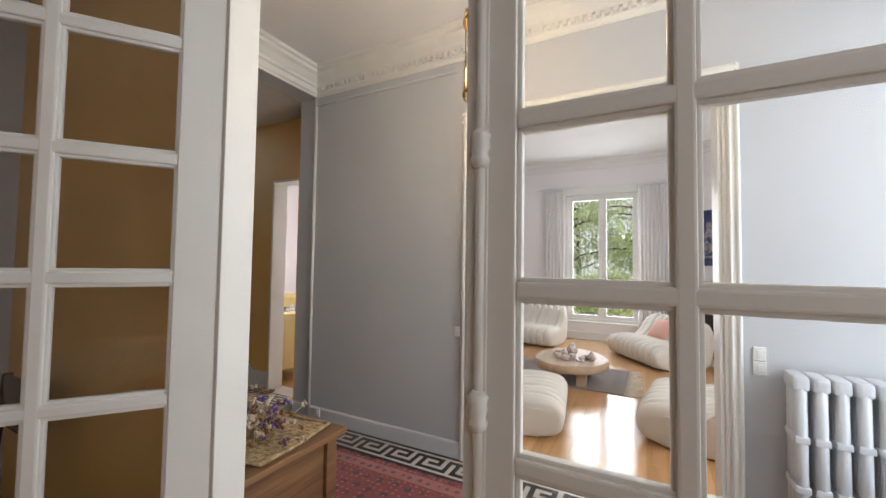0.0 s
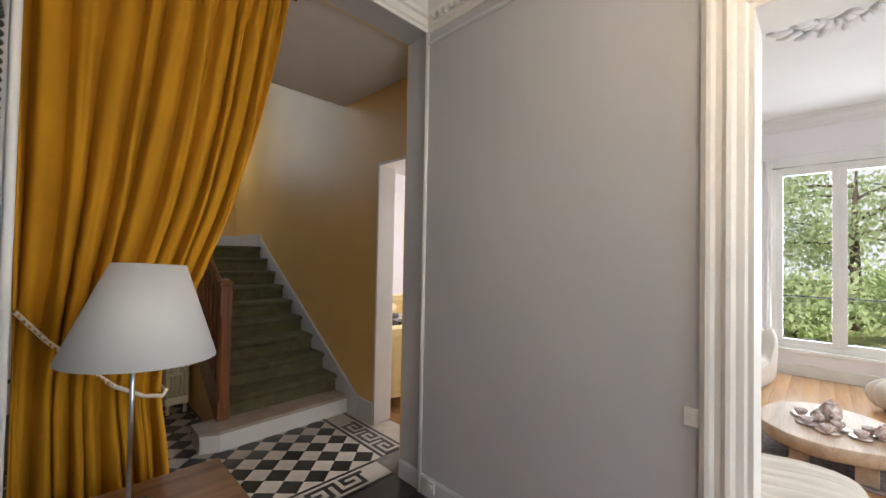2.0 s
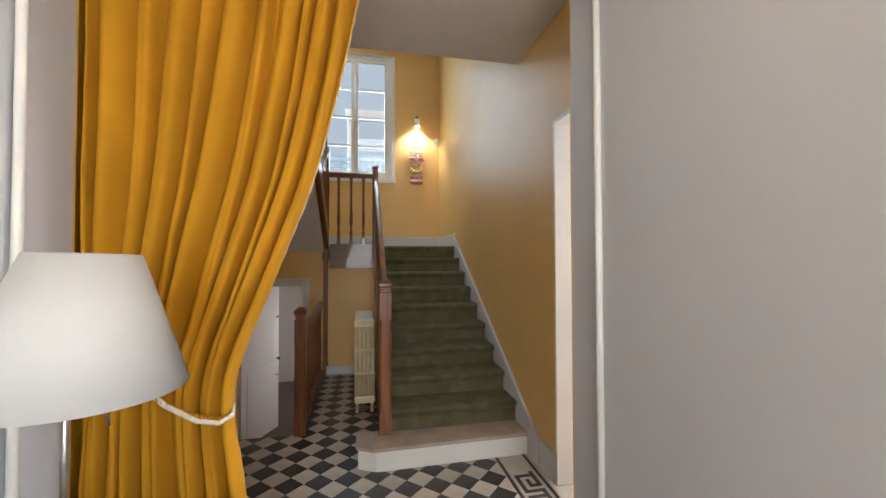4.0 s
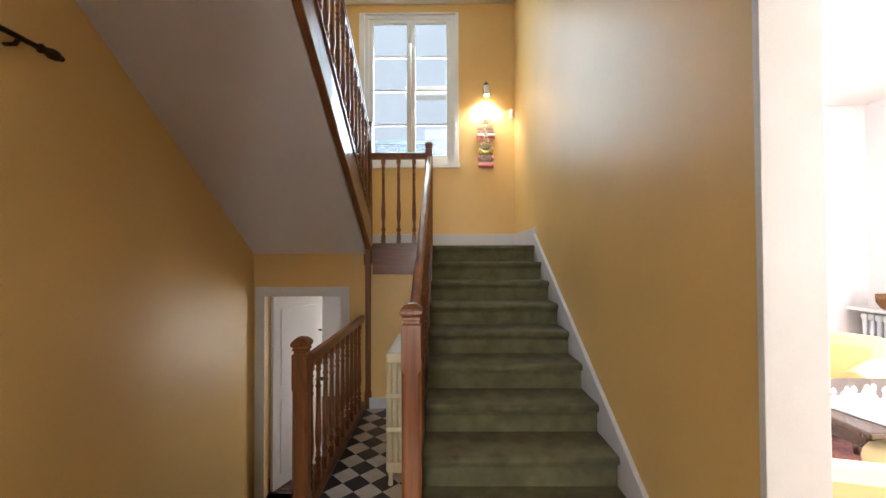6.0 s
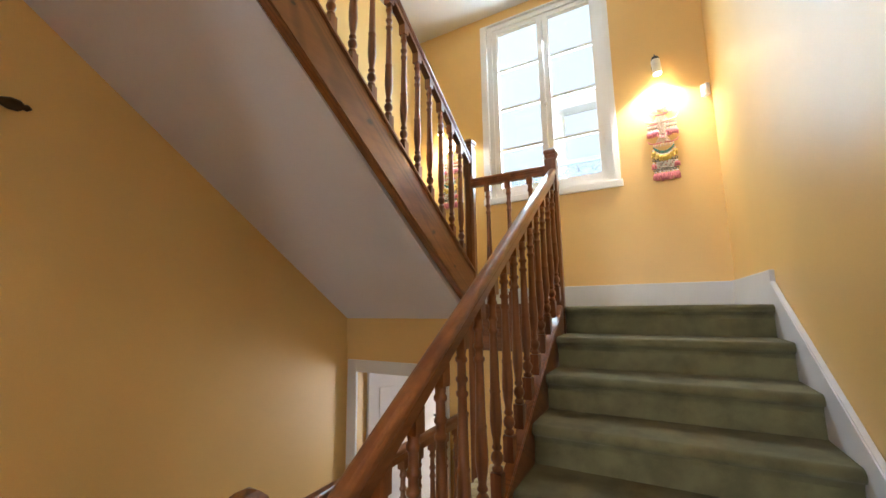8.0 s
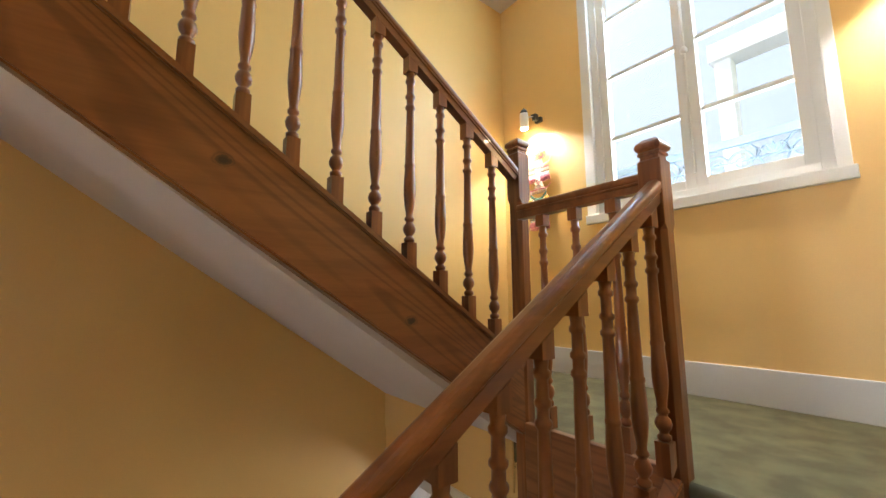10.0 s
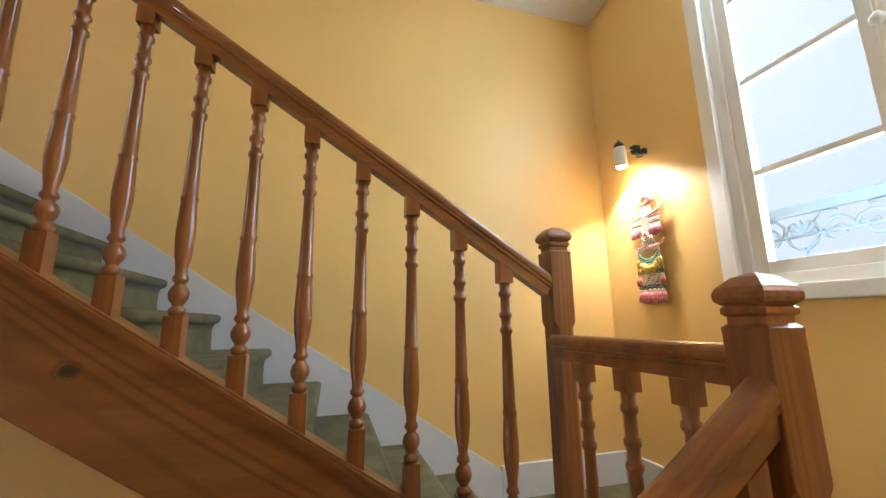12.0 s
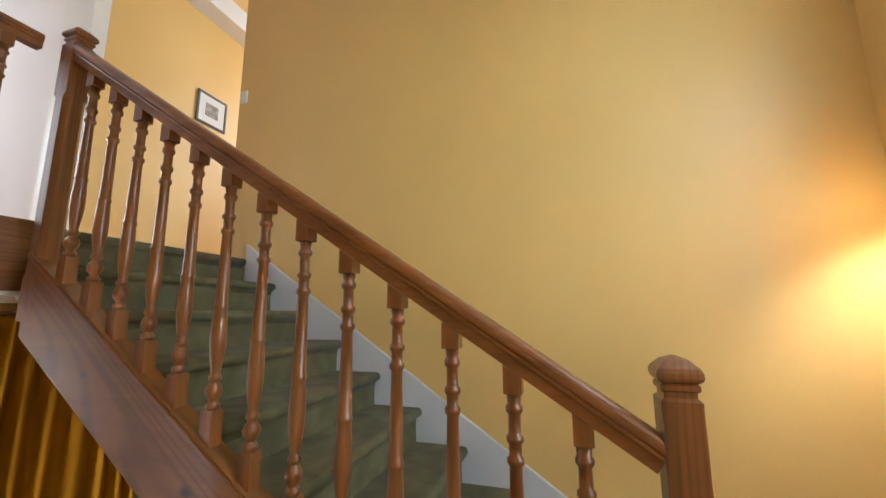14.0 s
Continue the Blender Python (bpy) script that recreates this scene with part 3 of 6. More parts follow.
def add_knots(mat, spots, dark=(0.035, 0.012, 0.006)):
    """Dark oval knots with a ring of disturbed grain, at places of the board."""
    n, l = mat.node_tree.nodes, mat.node_tree.links
    p = n["Principled BSDF"]
    out = p.inputs["Base Color"].links[0].from_socket
    co = n.new("ShaderNodeTexCoord")
    wob = n.new("ShaderNodeTexNoise")
    wob.inputs["Scale"].default_value = 45.0
    l.new(co.outputs["Object"], wob.inputs["Vector"])
    for (y, z), size in spots:
        mp = n.new("ShaderNodeMapping")
        mp.vector_type = "POINT"
        mp.inputs["Location"].default_value = (0, -y, -z)
        flat = n.new("ShaderNodeVectorMath")
        flat.operation, flat.inputs[1].default_value = "MULTIPLY", (0, 0.7 / size, 1.1 / size)
        ln = n.new("ShaderNodeVectorMath")
        ln.operation = "LENGTH"
        add = n.new("ShaderNodeMath")
        add.operation, add.inputs[1].default_value = "MULTIPLY_ADD", 0.9
        rp = n.new("ShaderNodeValToRGB")
        e = rp.color_ramp.elements
        e[0].position, e[0].color, e[1].position, e[1].color = 0.45, (1, 1, 1, 1), 1.0, (0, 0, 0, 1)
        for pos, v in ((0.62, 0.75), (0.70, 0.15), (0.80, 0.45), (0.88, 0.05)):
            k = rp.color_ramp.elements.new(pos)
            k.color = (v, v, v, 1)
        sc = n.new("ShaderNodeMath")
        sc.operation, sc.inputs[1].default_value = "MULTIPLY", 0.55
        mx = n.new("ShaderNodeMix")
        mx.data_type = "RGBA"
        mx.inputs[7].default_value = (*dark, 1)
        l.new(co.outputs["Object"], mp.inputs["Vector"])
        l.new(mp.outputs["Vector"], flat.inputs[0])
        l.new(flat.outputs["Vector"], ln.inputs[0])
        l.new(wob.outputs["Fac"], add.inputs[0])
        l.new(ln.outputs["Value"], add.inputs[2])
        l.new(add.outputs[0], sc.inputs[0])
        l.new(sc.outputs[0], rp.inputs["Fac"])
        l.new(rp.outputs["Color"], mx.inputs[0])
        l.new(out, mx.inputs[6])
        out = mx.outputs[2]
    l.new(out, p.inputs["Base Color"])


add_knots(STRING_WOOD, (((1.00, 2.63), 0.020), ((1.62, 2.17), 0.017), ((0.52, 2.93), 0.014), ((1.9, 1.98), 0.013)))
XS1, XS2 = -1.09, -1.735
s2 = -0.665
str2 = lambda y: 2.57 + s2 * (y - 1.31)       # top of the upper board
rail2 = lambda y: 3.482 + s2 * (y - 1.31)
n1 = [0.07 + i * 0.0645 for i in range(15)]
n2 = [(2.24 - (2.066 - i * 0.1465)) / (2.24 - 0.17) for i in range(13)]
boards = [
    ("lower_string", board_mesh(XS1, 0.05, 0.03, 0.40, 2.17, 0.40 + 2.14 * 0.614, 0.30), STRING_WOOD, "dark pine board carrying the lower balusters"),
    ("upper_string", board_mesh(XS2, 0.055, 2.22, str2(2.22), 0.14, str2(0.14), 0.305), STRING_WOOD, "knotty pine board carrying the upper balusters"),
    ("upper_string_cap", board_mesh(XS2, 0.078, 2.22, str2(2.22) + 0.012, 0.14, str2(0.14) + 0.012, 0.03), STRING_WOOD, ""),
    ("landing_fascia", box(bmesh.new(), -1.69, -1.13, 2.185, 2.221, 1.40, 1.725, 0.005), FASCIA_WOOD, ""),
    ("upper_fascia", box(bmesh.new(), -1.765, XR, -0.012, 0.012, 3.215, 3.50, 0.005), FASCIA_WOOD, ""),
]
balustrade("stair_balustrade", "varnished pine stair balustrade with turned balusters and newels",
           [(XS1, -0.01, 0.17, 1.375), (-1.10, 2.215, 1.40, 2.80, 0.076), (-1.745, 2.255, -0.002, 3.034, 0.076), (-1.745, 0.15, 3.10, 4.315, 0.076)],
           [((XS1, 0.02, 1.26), (XS1, 2.18, 1.26 + 2.16 * 0.64), 0.865, n1),
            ((-1.71, 2.22, 2.685), (-1.13, 2.22, 2.685), 0.96, [0.22, 0.5, 0.78]),
            ((XS2, 2.24, rail2(2.24)), (XS2, 0.17, rail2(0.17)), 0.90, n2),
            ((-1.70, -0.02, 4.30), (XR, -0.02, 4.30), 0.82, [0.06 + i * 0.082 for i in range(12)])],
           boards)
balustrade("cellar_balustrade", "varnished pine guard rail beside the stair down",
           [(-1.80, 0.50, -0.002, 1.11)],
           [((-1.80, 0.55, 0.975), (-1.80, 2.20, 0.975), 0.90, [0.06 + i * 0.094 for i in range(10)])],
           [("base_rail", board_mesh(-1.80, 0.07, 0.55, 0.078, 2.20, 0.078, 0.08), STRING_WOOD, "")])

# ---------- stair window ----------
def casement_window(name, label, x0, x1, z0, z1, y, inward, bars, mid, frame_w=0.07, axis="y", pane_mat=GLASS, sub=True):
    """Two leaves with glazing bars; axis 'y': lies in the plane y, axis 'x': in the plane x. inward: the side of the room, +1 or -1."""
    w = tagged(new(name), label, "window", kind="structure")

    def b(bm, p, q, r, s, d0, d1, bev=0.004):
        d0, d1 = sorted((y + inward * d0, y + inward * d1))
        if axis == "y":
            box(bm, p, q, d0, d1, r, s, bev)
        else:
            box(bm, d0, d1, p, q, r, s, bev)
    fr = bmesh.new()
    o = 0.055
    b(fr, x0, x0 + o, z0, z1, -0.03, 0.05)
    b(fr, x1 - o, x1, z0, z1, -0.03, 0.05)
    b(fr, x0 + o, x1 - o, z1 - o, z1, -0.03, 0.048)
    b(fr, x0 + o, x1 - o, z0, z0 + o, -0.03, 0.048)
    part("window_frame", fr, WHITE, w)
    for a0, a1 in ((x0 + o, mid), (mid, x1 - o)):
        leaf = bmesh.new()
        s = frame_w
        b(leaf, a0, a0 + s, z0 + o, z1 - o, -0.02, 0.035)
        b(leaf, a1 - s, a1, z0 + o, z1 - o, -0.02, 0.035)
        b(leaf, a0 + s, a1 - s, z0 + o, z0 + o + s, -0.02, 0.033)
        b(leaf, a0 + s, a1 - s, z1 - o - s * 0.8, z1 - o, -0.02, 0.033)
        zs = [z0 + o + s] + list(bars) + [z1 - o - s * 0.8]
        for z in bars:
            b(leaf, a0 + s, a1 - s, z - 0.014, z + 0.014, -0.014, 0.024, 0.003)
        lf = part("casement", leaf, WHITE, w)
        for zz0, zz1 in zip(zs, zs[1:]):
            g = bmesh.new()
            b(g, a0 + s - 0.004, a1 - s + 0.004, zz0 + 0.006, zz1 - 0.006, -0.002, 0.002, 0)
            pane = part("pane", g, pane_mat, lf)
            pane.visible_shadow = False
    bolt = bmesh.new()
    if axis == "y":
        yy = y + inward * 0.045
        tube([(mid, yy, z0 + 0.15), (mid, yy, z1 - 0.15)], 0.009, 8, bolt)
        lathe([(0.008, 0), (0.022, 0.01), (0.024, 0.03), (0.008, 0.05)], 10, pose(mid, yy, (z0 + z1) / 2 - 0.1), bolt)
        part("window_bolt", bolt, WHITE, w)
    return w


casement_window("window_1", "tall white casement window with glazing bars", -2.04, -0.79, 2.87, 4.95, 3.53, -1, [3.42, 3.90, 4.375], -1.40, 0.06)
bm = bmesh.new()
box(bm, -2.115, -2.04, YB - 0.004, 3.60, 2.83, 4.965, 0.004)
box(bm, -0.79, -0.735, YB - 0.004, 3.60, 2.83, 4.965, 0.004)
box(bm, -2.12, -0.72, YB - 0.025, 3.60, 2.80, 2.868, 0.006)
box(bm, -2.04, -0.79, YB - 0.002, 3.60, 4.952, 4.966)
structure("trim_stair_window", bm, WHITE, "white painted window lining and sill", "trim")

# ---------- entry hall ----------
structure("wall_salon_side", wall_boxes("x", XG, -0.12, -6.6, YO, 0, 3.46, [(-5.04, -3.50, 0, 2.57)]), GREY,
          "grey painted hall wall with a wide doorway to the salon", "wall")
structure("wall_dining_side", wall_boxes("x", XD, -2.36, -6.4, YO, 0, 3.46, [(-5.14, -3.44, 0, 2.80)]), [GREY],
          "grey painted hall wall with glazed double doors", "wall")
# The opening holds the added hall lamp; this end is unseen.
structure("wall_hall_end", wall_boxes("y", -6.4, -6.5, XD, XG, 0, 3.46, [(-1.98, -0.64, 0.7, 3.0)]), GREY, "grey end wall of the entry hall", "wall")
structure("ceiling_hall", box(bmesh.new(), XD, XG, -6.4, YO, 3.40, 3.46), CEIL, "white plaster hall ceiling", "ceiling")
CORN = [(0, 0), (0.012, 0), (0.016, 0.02), (0.03, 0.03), (0.034, 0.075), (0.05, 0.085), (0.055, 0.11), (0.10, 0.16), (0.13, 0.18), (0.135, 0.205),
        (0.16, 0.215), (0.165, 0.24), (0, 0.24)]
bm = bmesh.new()
extrude_profile(CORN, (XG, -6.4, 3.16), (0, 1, 0), 6.4 + YO, (-1, 0, 0), bm=bm)
extrude_profile(CORN, (XD, -6.4, 3.16), (0, 1, 0), 6.4 + YO, (1, 0, 0), bm=bm)
extrude_profile(CORN, (XD, YO, 3.16), (1, 0, 0), XG - XD, (0, -1, 0), bm=bm)
dent = bmesh.new()
for i in range(80):
    y = YO - 0.10 - i * 0.055
    box(dent, XG - 0.062, XG - 0.03, y - 0.03, y, 3.205, 3.24, 0.004)
ob = structure("trim_cornice", bm, WHITE, "white moulded plaster cornice", "cornice")
tagged(part("dentils", dent, WHITE, ob), kind="stuff")
bm = bmesh.new()
extrude_profile([(0, 0), (0.018, 0.0), (0.022, 0.012), (0.014, 0.022), (0, 0.026)], (XG, -3.3, 3.07), (0, 1, 0), 3.3 + YO, (-1, 0, 0), bm=bm)
extrude_profile([(0, 0), (0.018, 0), (0.014, 0.11), (0.006, 0.125), (0, 0.125)], (XG, -3.35, 0), (0, 1, 0), 3.35 + YO, (-1, 0, 0), bm=bm)
extrude_profile([(0, 0), (0.018, 0), (0.014, 0.11), (0.006, 0.125), (0, 0.125)], (XG, -6.4, 0), (0, 1, 0), 6.4 - 5.13, (-1, 0, 0), bm=bm)
extrude_profile([(0, 0), (0.014, 0), (0.012, 0.11), (0.004, 0.125), (0, 0.125)], (-0.332, YO, 0), (0, 1, 0), YP - YO, (-1, 0, 0), bm=bm)
structure("baseboard_hall", bm, TRIM, "grey-white skirting and picture rail of the hall", "baseboard")
bm = bmesh.new()
tube([(XG - 0.012, YO - 0.012, 0.0), (XG - 0.012, YO - 0.012, 3.16)], 0.014, 8, bm)
tube([(-2.262, YO - 0.012, 0.0), (-2.262, YO - 0.012, 3.16)], 0.014, 8, bm)
structure("trim_corner_bead", bm, WHITE, "white corner beads of the opening", "trim")
# salon doorway casing
bm = bmesh.new()
CAS = [(0, 0), (0, 0.02), (0.02, 0.032), (0.035, 0.03), (0.05, 0.022), (0.07, 0.022), (0.085, 0.03), (0.10, 0.026), (0.115, 0.016), (0.14, 0.012), (0.15, 0.0)]
extrude_profile(CAS, (XG, -3.35, 0.0), (0, 0, 1), 2.72, (0, -1, 0), (-1, 0, 0), bm=bm)
extrude_profile(CAS, (XG, -5.13, 0.0), (0, 0, 1), 2.72, (0, 0.6, 0), (-1, 0, 0), bm=bm)
extrude_profile(CAS, (XG, -5.13, 2.722), (0, 1, 0), 1.78, (0, 0, -1), (-1.02, 0, 0), bm=bm)
box(bm, XG - 0.002, -0.10, -3.516, -3.496, 0, 2.57)
box(bm, XG - 0.002, -0.10, -5.044, -5.024, 0, 2.57)
box(bm, XG - 0.002, -0.10, -5.024, -3.516, 2.55, 2.574)
structure("trim_salon_door", bm, WHITE, "moulded white door casing to the salon", "trim")
# frame of the glazed doors
bm = bmesh.new()
for y0, y1 in ((-3.455, -3.36), (-5.22, -5.125)):
    box(bm, XD, XD + 0.014, y0, y1, 0, 2.86, 0.003)
    box(bm, -2.375, -2.36, y0, y1, 0, 2.86, 0.003)
box(bm, -2.362, XD + 0.002, -3.455, -3.438, 0, 2.80)
box(bm, -2.362, XD + 0.002, -5.142, -5.125, 0, 2.80)
box(bm, -2.362, XD + 0.002, -5.125, -3.455, 2.78, 2.802)
box(bm, XD, XD + 0.014, -5.22, -3.36, 2.80, 2.89, 0.003)
structure("trim_glazed_door", bm, WHITE, "white painted frame of the glazed double doors", "trim")


def glazed_leaf(name, label, m, width, hinge_left):
    """A glazed door leaf in its own frame: hinged at x = 0, running to x = width, z up, thickness along y."""
    d = tagged(new(name), label, "door", kind="structure")
    d.matrix_world = m
    t, H = 0.021, 2.76
    st, mul = 0.115, 0.035
    zs = [0.735 + 0.362 * i for i in range(5)]
    fr = bmesh.new()
    box(fr, 0, st, -t, t, 0.01, H, 0.004)
    box(fr, width - st, width, -t, t, 0.01, H, 0.004)
    box(fr, st, width - st, -t, t, 0.01, 0.20, 0.004)
    box(fr, st, width - st, -t, t, 0.62, 0.765, 0.004)
    box(fr, st, width - st, -t, t, 2.56, H, 0.004)
    body = part("leaf_frame", fr, WHITE, d)
    pn = bmesh.new()
    box(pn, st, width - st, -0.010, 0.010, 0.20, 0.62, 0.0)
    box(pn, st + 0.05, width - st - 0.05, -0.016, 0.016, 0.25, 0.57, 0.006)
    part("panel", pn, WHITE, d)
    mid = width / 2
    for z in zs[1:]:
        bar = bmesh.new()
        box(bar, st, width - st, -t * 0.9, t * 0.9, z - 0.017, z + 0.017, 0.006)
        box(bar, st, width - st, -t * 0.5, t * 0.5, z - 0.027, z + 0.027, 0.004)
        part("glazing_bar", bar, WHITE, d)
    bar = bmesh.new()
    box(bar, mid - mul / 2, mid + mul / 2, -t * 0.92, t * 0.92, 0.765, 2.56, 0.006)
    box(bar, mid - mul / 2 - 0.009, mid + mul / 2 + 0.009, -t * 0.48, t * 0.48, 0.765, 2.56, 0.004)
    for x0, x1 in ((st, st + 0.011), (width - st - 0.011, width - st)):
        box(bar, x0, x1, -t * 0.5, t * 0.5, 0.765, 2.56, 0.003)
    part("glazing_bar", bar, WHITE, d)
    edges = [0.765 - 0.016] + zs[1:] + [2.56]
    for x0, x1 in ((st, mid - mul / 2), (mid + mul / 2, width - st)):
        for a, b in zip(edges, edges[1:]):
            g = bmesh.new()
            box(g, x0 - 0.004, x1 + 0.004, -0.002, 0.002, a + 0.016, b - 0.016)
            p = part("pane", g, GLASS, d)
            p.visible_shadow = False
    hg = bmesh.new()
    for z in (0.35, 1.16, 2.3):
        tube([(-0.008, -t - 0.004, z - 0.05), (-0.008, -t - 0.004, z + 0.05)], 0.009, 8, hg)
    part("hinge", hg, WHITE, d)
    return d


ang = math.degrees(math.atan2(0.265, -0.35))
glazed_leaf("door_1", "open white glazed door leaf folded back to the dining room", pose(-2.365, -3.425, 0, 0, 0, ang), 0.835, True)
leaf = glazed_leaf("door_2", "closed white glazed door leaf with an espagnolette bolt", pose(-2.32, -5.12, 0, 0, 0, 90), 0.84, False)
bm = bmesh.new()
tube([(0.80, 0.033, 0.15), (0.80, 0.033, 2.6)], 0.011, 8, bm)
for z in (0.45, 1.16, 1.72, 2.35):
    lathe([(0.012, 0), (0.02, 0.008), (0.022, 0.02), (0.017, 0.03), (0.023, 0.045), (0.021, 0.06), (0.024, 0.072), (0.012, 0.085)], 10, pose(0.80, 0.036, z), bm)
box(bm, 0.785, 0.835, 0.02, 0.03, 0.1, 2.65, 0.004)
part("bolt", bm, WHITE, leaf, "white painted espagnolette bolt")

# ---------- dining room (behind the start of the walk) ----------
bm = box(bmesh.new(), -2.378, -2.362, -3.36, -1.6, 0, 3.3)
box(bm, -2.378, -2.362, -6.4, -5.22, 0, 3.3)
box(bm, -2.378, -2.362, -5.22, -3.36, 2.89, 3.3)
box(bm, -6.4, -2.362, -1.62, -1.5, 0, 3.3)
structure("wall_dining", bm, OCHRE, "ochre painted dining room walls", "wall")
bm = box(bmesh.new(), -6.5, -6.4, -6.6, -1.5, 0, 3.3)
box(bm, -6.4, -2.36, -6.6, -6.5, 0, 3.3)
structure("wall_dining_far", bm, SALON, "pale dining room walls", "wall")
structure("ceiling_dining", box(bmesh.new(), -6.5, -2.36, -6.6, -1.5, 3.3, 3.4), CEIL, "white dining room ceiling", "ceiling")

# ---------- salon ----------
structure("wall_salon_window", wall_boxes("x", 5.4, 5.65, -5.2, -1.5, 0, 3.8, [(-4.56, -3.13, 0.36, 3.02)]), SALON, "pale salon wall with a french window", "wall")
bm = extrude_profile([(5.4, -5.2), (4.0, -6.6), (4.0, -6.75), (5.65, -6.75), (5.65, -5.2)], (0, 0, 0), (0, 0, 1), 3.8, (1, 0, 0), (0, 1, 0))
structure("wall_salon_corner", bm, SALON, "pale salon wall cut across the corner", "wall")
structure("wall_salon_south", wall_boxes("y", -6.6, -6.75, -0.34, 4.0, 0, 3.8), SALON, "pale salon wall", "wall")
structure("wall_salon_north", wall_boxes("y", -1.5, -1.38, -0.12, 5.65, 0, 3.8), SALON, "pale salon wall", "wall")
bm = box(bmesh.new(), -0.118, -0.105, -3.36, -1.5, 0, 3.8)
box(bm, -0.118, -0.105, -6.6, -5.18, 0, 3.8)
box(bm, -0.118, -0.105, -5.18, -3.36, 2.72, 3.8)
structure("wall_salon_inner", bm, SALON, "pale salon wall around the doorway", "wall")
structure("ceiling_salon", box(bmesh.new(), -0.12, 5.65, -6.75, -1.38, 3.72, 3.8), CEIL, "white salon ceiling", "ceiling")
bm = bmesh.new()
S = [(p * 0.8, q * 0.8) for p, q in CORN]
extrude_profile(S, (5.4, -5.2, 3.53), (0, 1, 0), 3.7, (-1, 0, 0), bm=bm)
extrude_profile(S, (5.4, -5.2, 3.53), (-1, -1, 0), 1.98, (-0.7071, 0.7071, 0), bm=bm)
structure("trim_salon_cornice", bm, CEIL, "white salon cornice", "cornice")
bm = box(bmesh.new(), 5.378, 5.4, -5.19, -4.57, 0, 0.16, 0.004)
box(bm, 5.378, 5.4, -3.12, -1.5, 0, 0.16, 0.004)
box(bm, 5.37, 5.4, -4.57, -3.12, 0, 0.16, 0.004)
structure("baseboard_salon", bm, WHITE, "white salon skirting", "baseboard")
casement_window("window_2", "white french window to the garden", -4.55, -3.14, 0.37, 3.01, 5.50, -1, [], -3.86, 0.075, axis="x")
bm = box(bmesh.new(), 5.385, 5.4, -4.64, -4.55, 0.30, 3.10, 0.004)
box(bm, 5.385, 5.4, -3.14, -3.05, 0.30, 3.10, 0.004)
box(bm, 5.385, 5.4, -4.55, -3.14, 3.01, 3.10, 0.004)
box(bm, 5.36, 5.5, -4.6, -3.09, 0.32, 0.37, 0.006)
structure("trim_salon_window", bm, WHITE, "white window surround of the salon", "trim")

# ---------- yellow room ----------
structure("wall_yellow_room_window", wall_boxes("y", 2.6, 2.75, 0.2, 4.4, 0, 3.4), SALON, "white wall of the sitting room", "wall")
structure("wall_yellow_room_far", wall_boxes("x", 3.9, 4.05, -1.38, 2.75, 0, 3.4), SALON, "white far wall of the sitting room", "wall")
structure("wall_yellow_room_inner", box(bmesh.new(), 0.2, 0.21, -0.64, 2.6, 0, 3.4), SALON, "white wall beside the sitting room door", "wall")
structure("ceiling_yellow_room", box(bmesh.new(), 0.2, 4.05, -1.38, 2.75, 3.3, 3.4), CEIL, "white sitting room ceiling", "ceiling")
bm = bmesh.new()
box(bm, XR - 0.01, 0.215, -0.68, -0.655, 0, 2.485, 0.003)
box(bm, XR - 0.01, 0.215, -1.31, -1.285, 0, 2.485, 0.003)
box(bm, XR - 0.01, 0.215, -1.285, -0.68, 2.46, 2.485, 0.003)
structure("trim_yellow_room_door", bm, WHITE, "white painted door lining of the sitting room", "trim")


# ---------- stairwell things ----------
def wall_spot(x, z, lean):
    """A clip-on spotlight on the window wall, lit and aimed down."""
    th = thing("wall_spotlight", "lit white clip-on spotlight with a black clamp on the wall", "lamp", "spotlights above the puppets", pose(x, YB, z))
    b = bmesh.new()
    box(b, -0.028, 0.04, -0.03, 0.0, -0.02, 0.02, 0.005)
    box(b, -0.02, 0.02, -0.075, -0.03, -0.012, 0.045, 0.006)
    box(b, -0.035, -0.012, -0.07, -0.02, 0.02, 0.05, 0.005)
    part("clamp", b, BLACK, th, "black plastic clamp")
    cx, cy = lean, -0.115
    m = pose(cx, cy, 0.03, 6, 4 if lean < 0 else -4, 0)
    b = lathe([(0.030, -0.10), (0.037, -0.095), (0.037, 0.02), (0.033, 0.03)], 16, m)
    part("lamp_housing", b, WHITE, th, "white metal housing")
    b = lathe([(0.034, 0.03), (0.034, 0.038), (0.024, 0.058), (0.008, 0.066), (0.004, 0.08)], 14, m)
    part("lamp_cap", b, BLACK, th, "black cap")
    b = tube([(0, -0.07, 0.02), (cx * 0.5, -0.075, 0.03), (cx, cy, 0.03)], 0.006, 6)
    part("arm", b, STEEL, th)
    b = lathe([(0.022, -0.112), (0.031, -0.106), (0.031, -0.098)], 14, m)
    part("bulb", b, SPOT_LIT, th, "glowing bulb")
    d = bpy.data.lights.new("spot_bulb_light", "SPOT")
    d.energy, d.spot_size, d.spot_blend, d.color, d.shadow_soft_size = 20, radians(130), 0.6, (0.97, 0.98, 1.0), 0.03
    lt = new("spot_bulb_light", d)
    lt.matrix_world = look((x + cx, YB + cy - 0.02, z - 0.092), (x, YB - 0.03, z - 0.55))
    return th


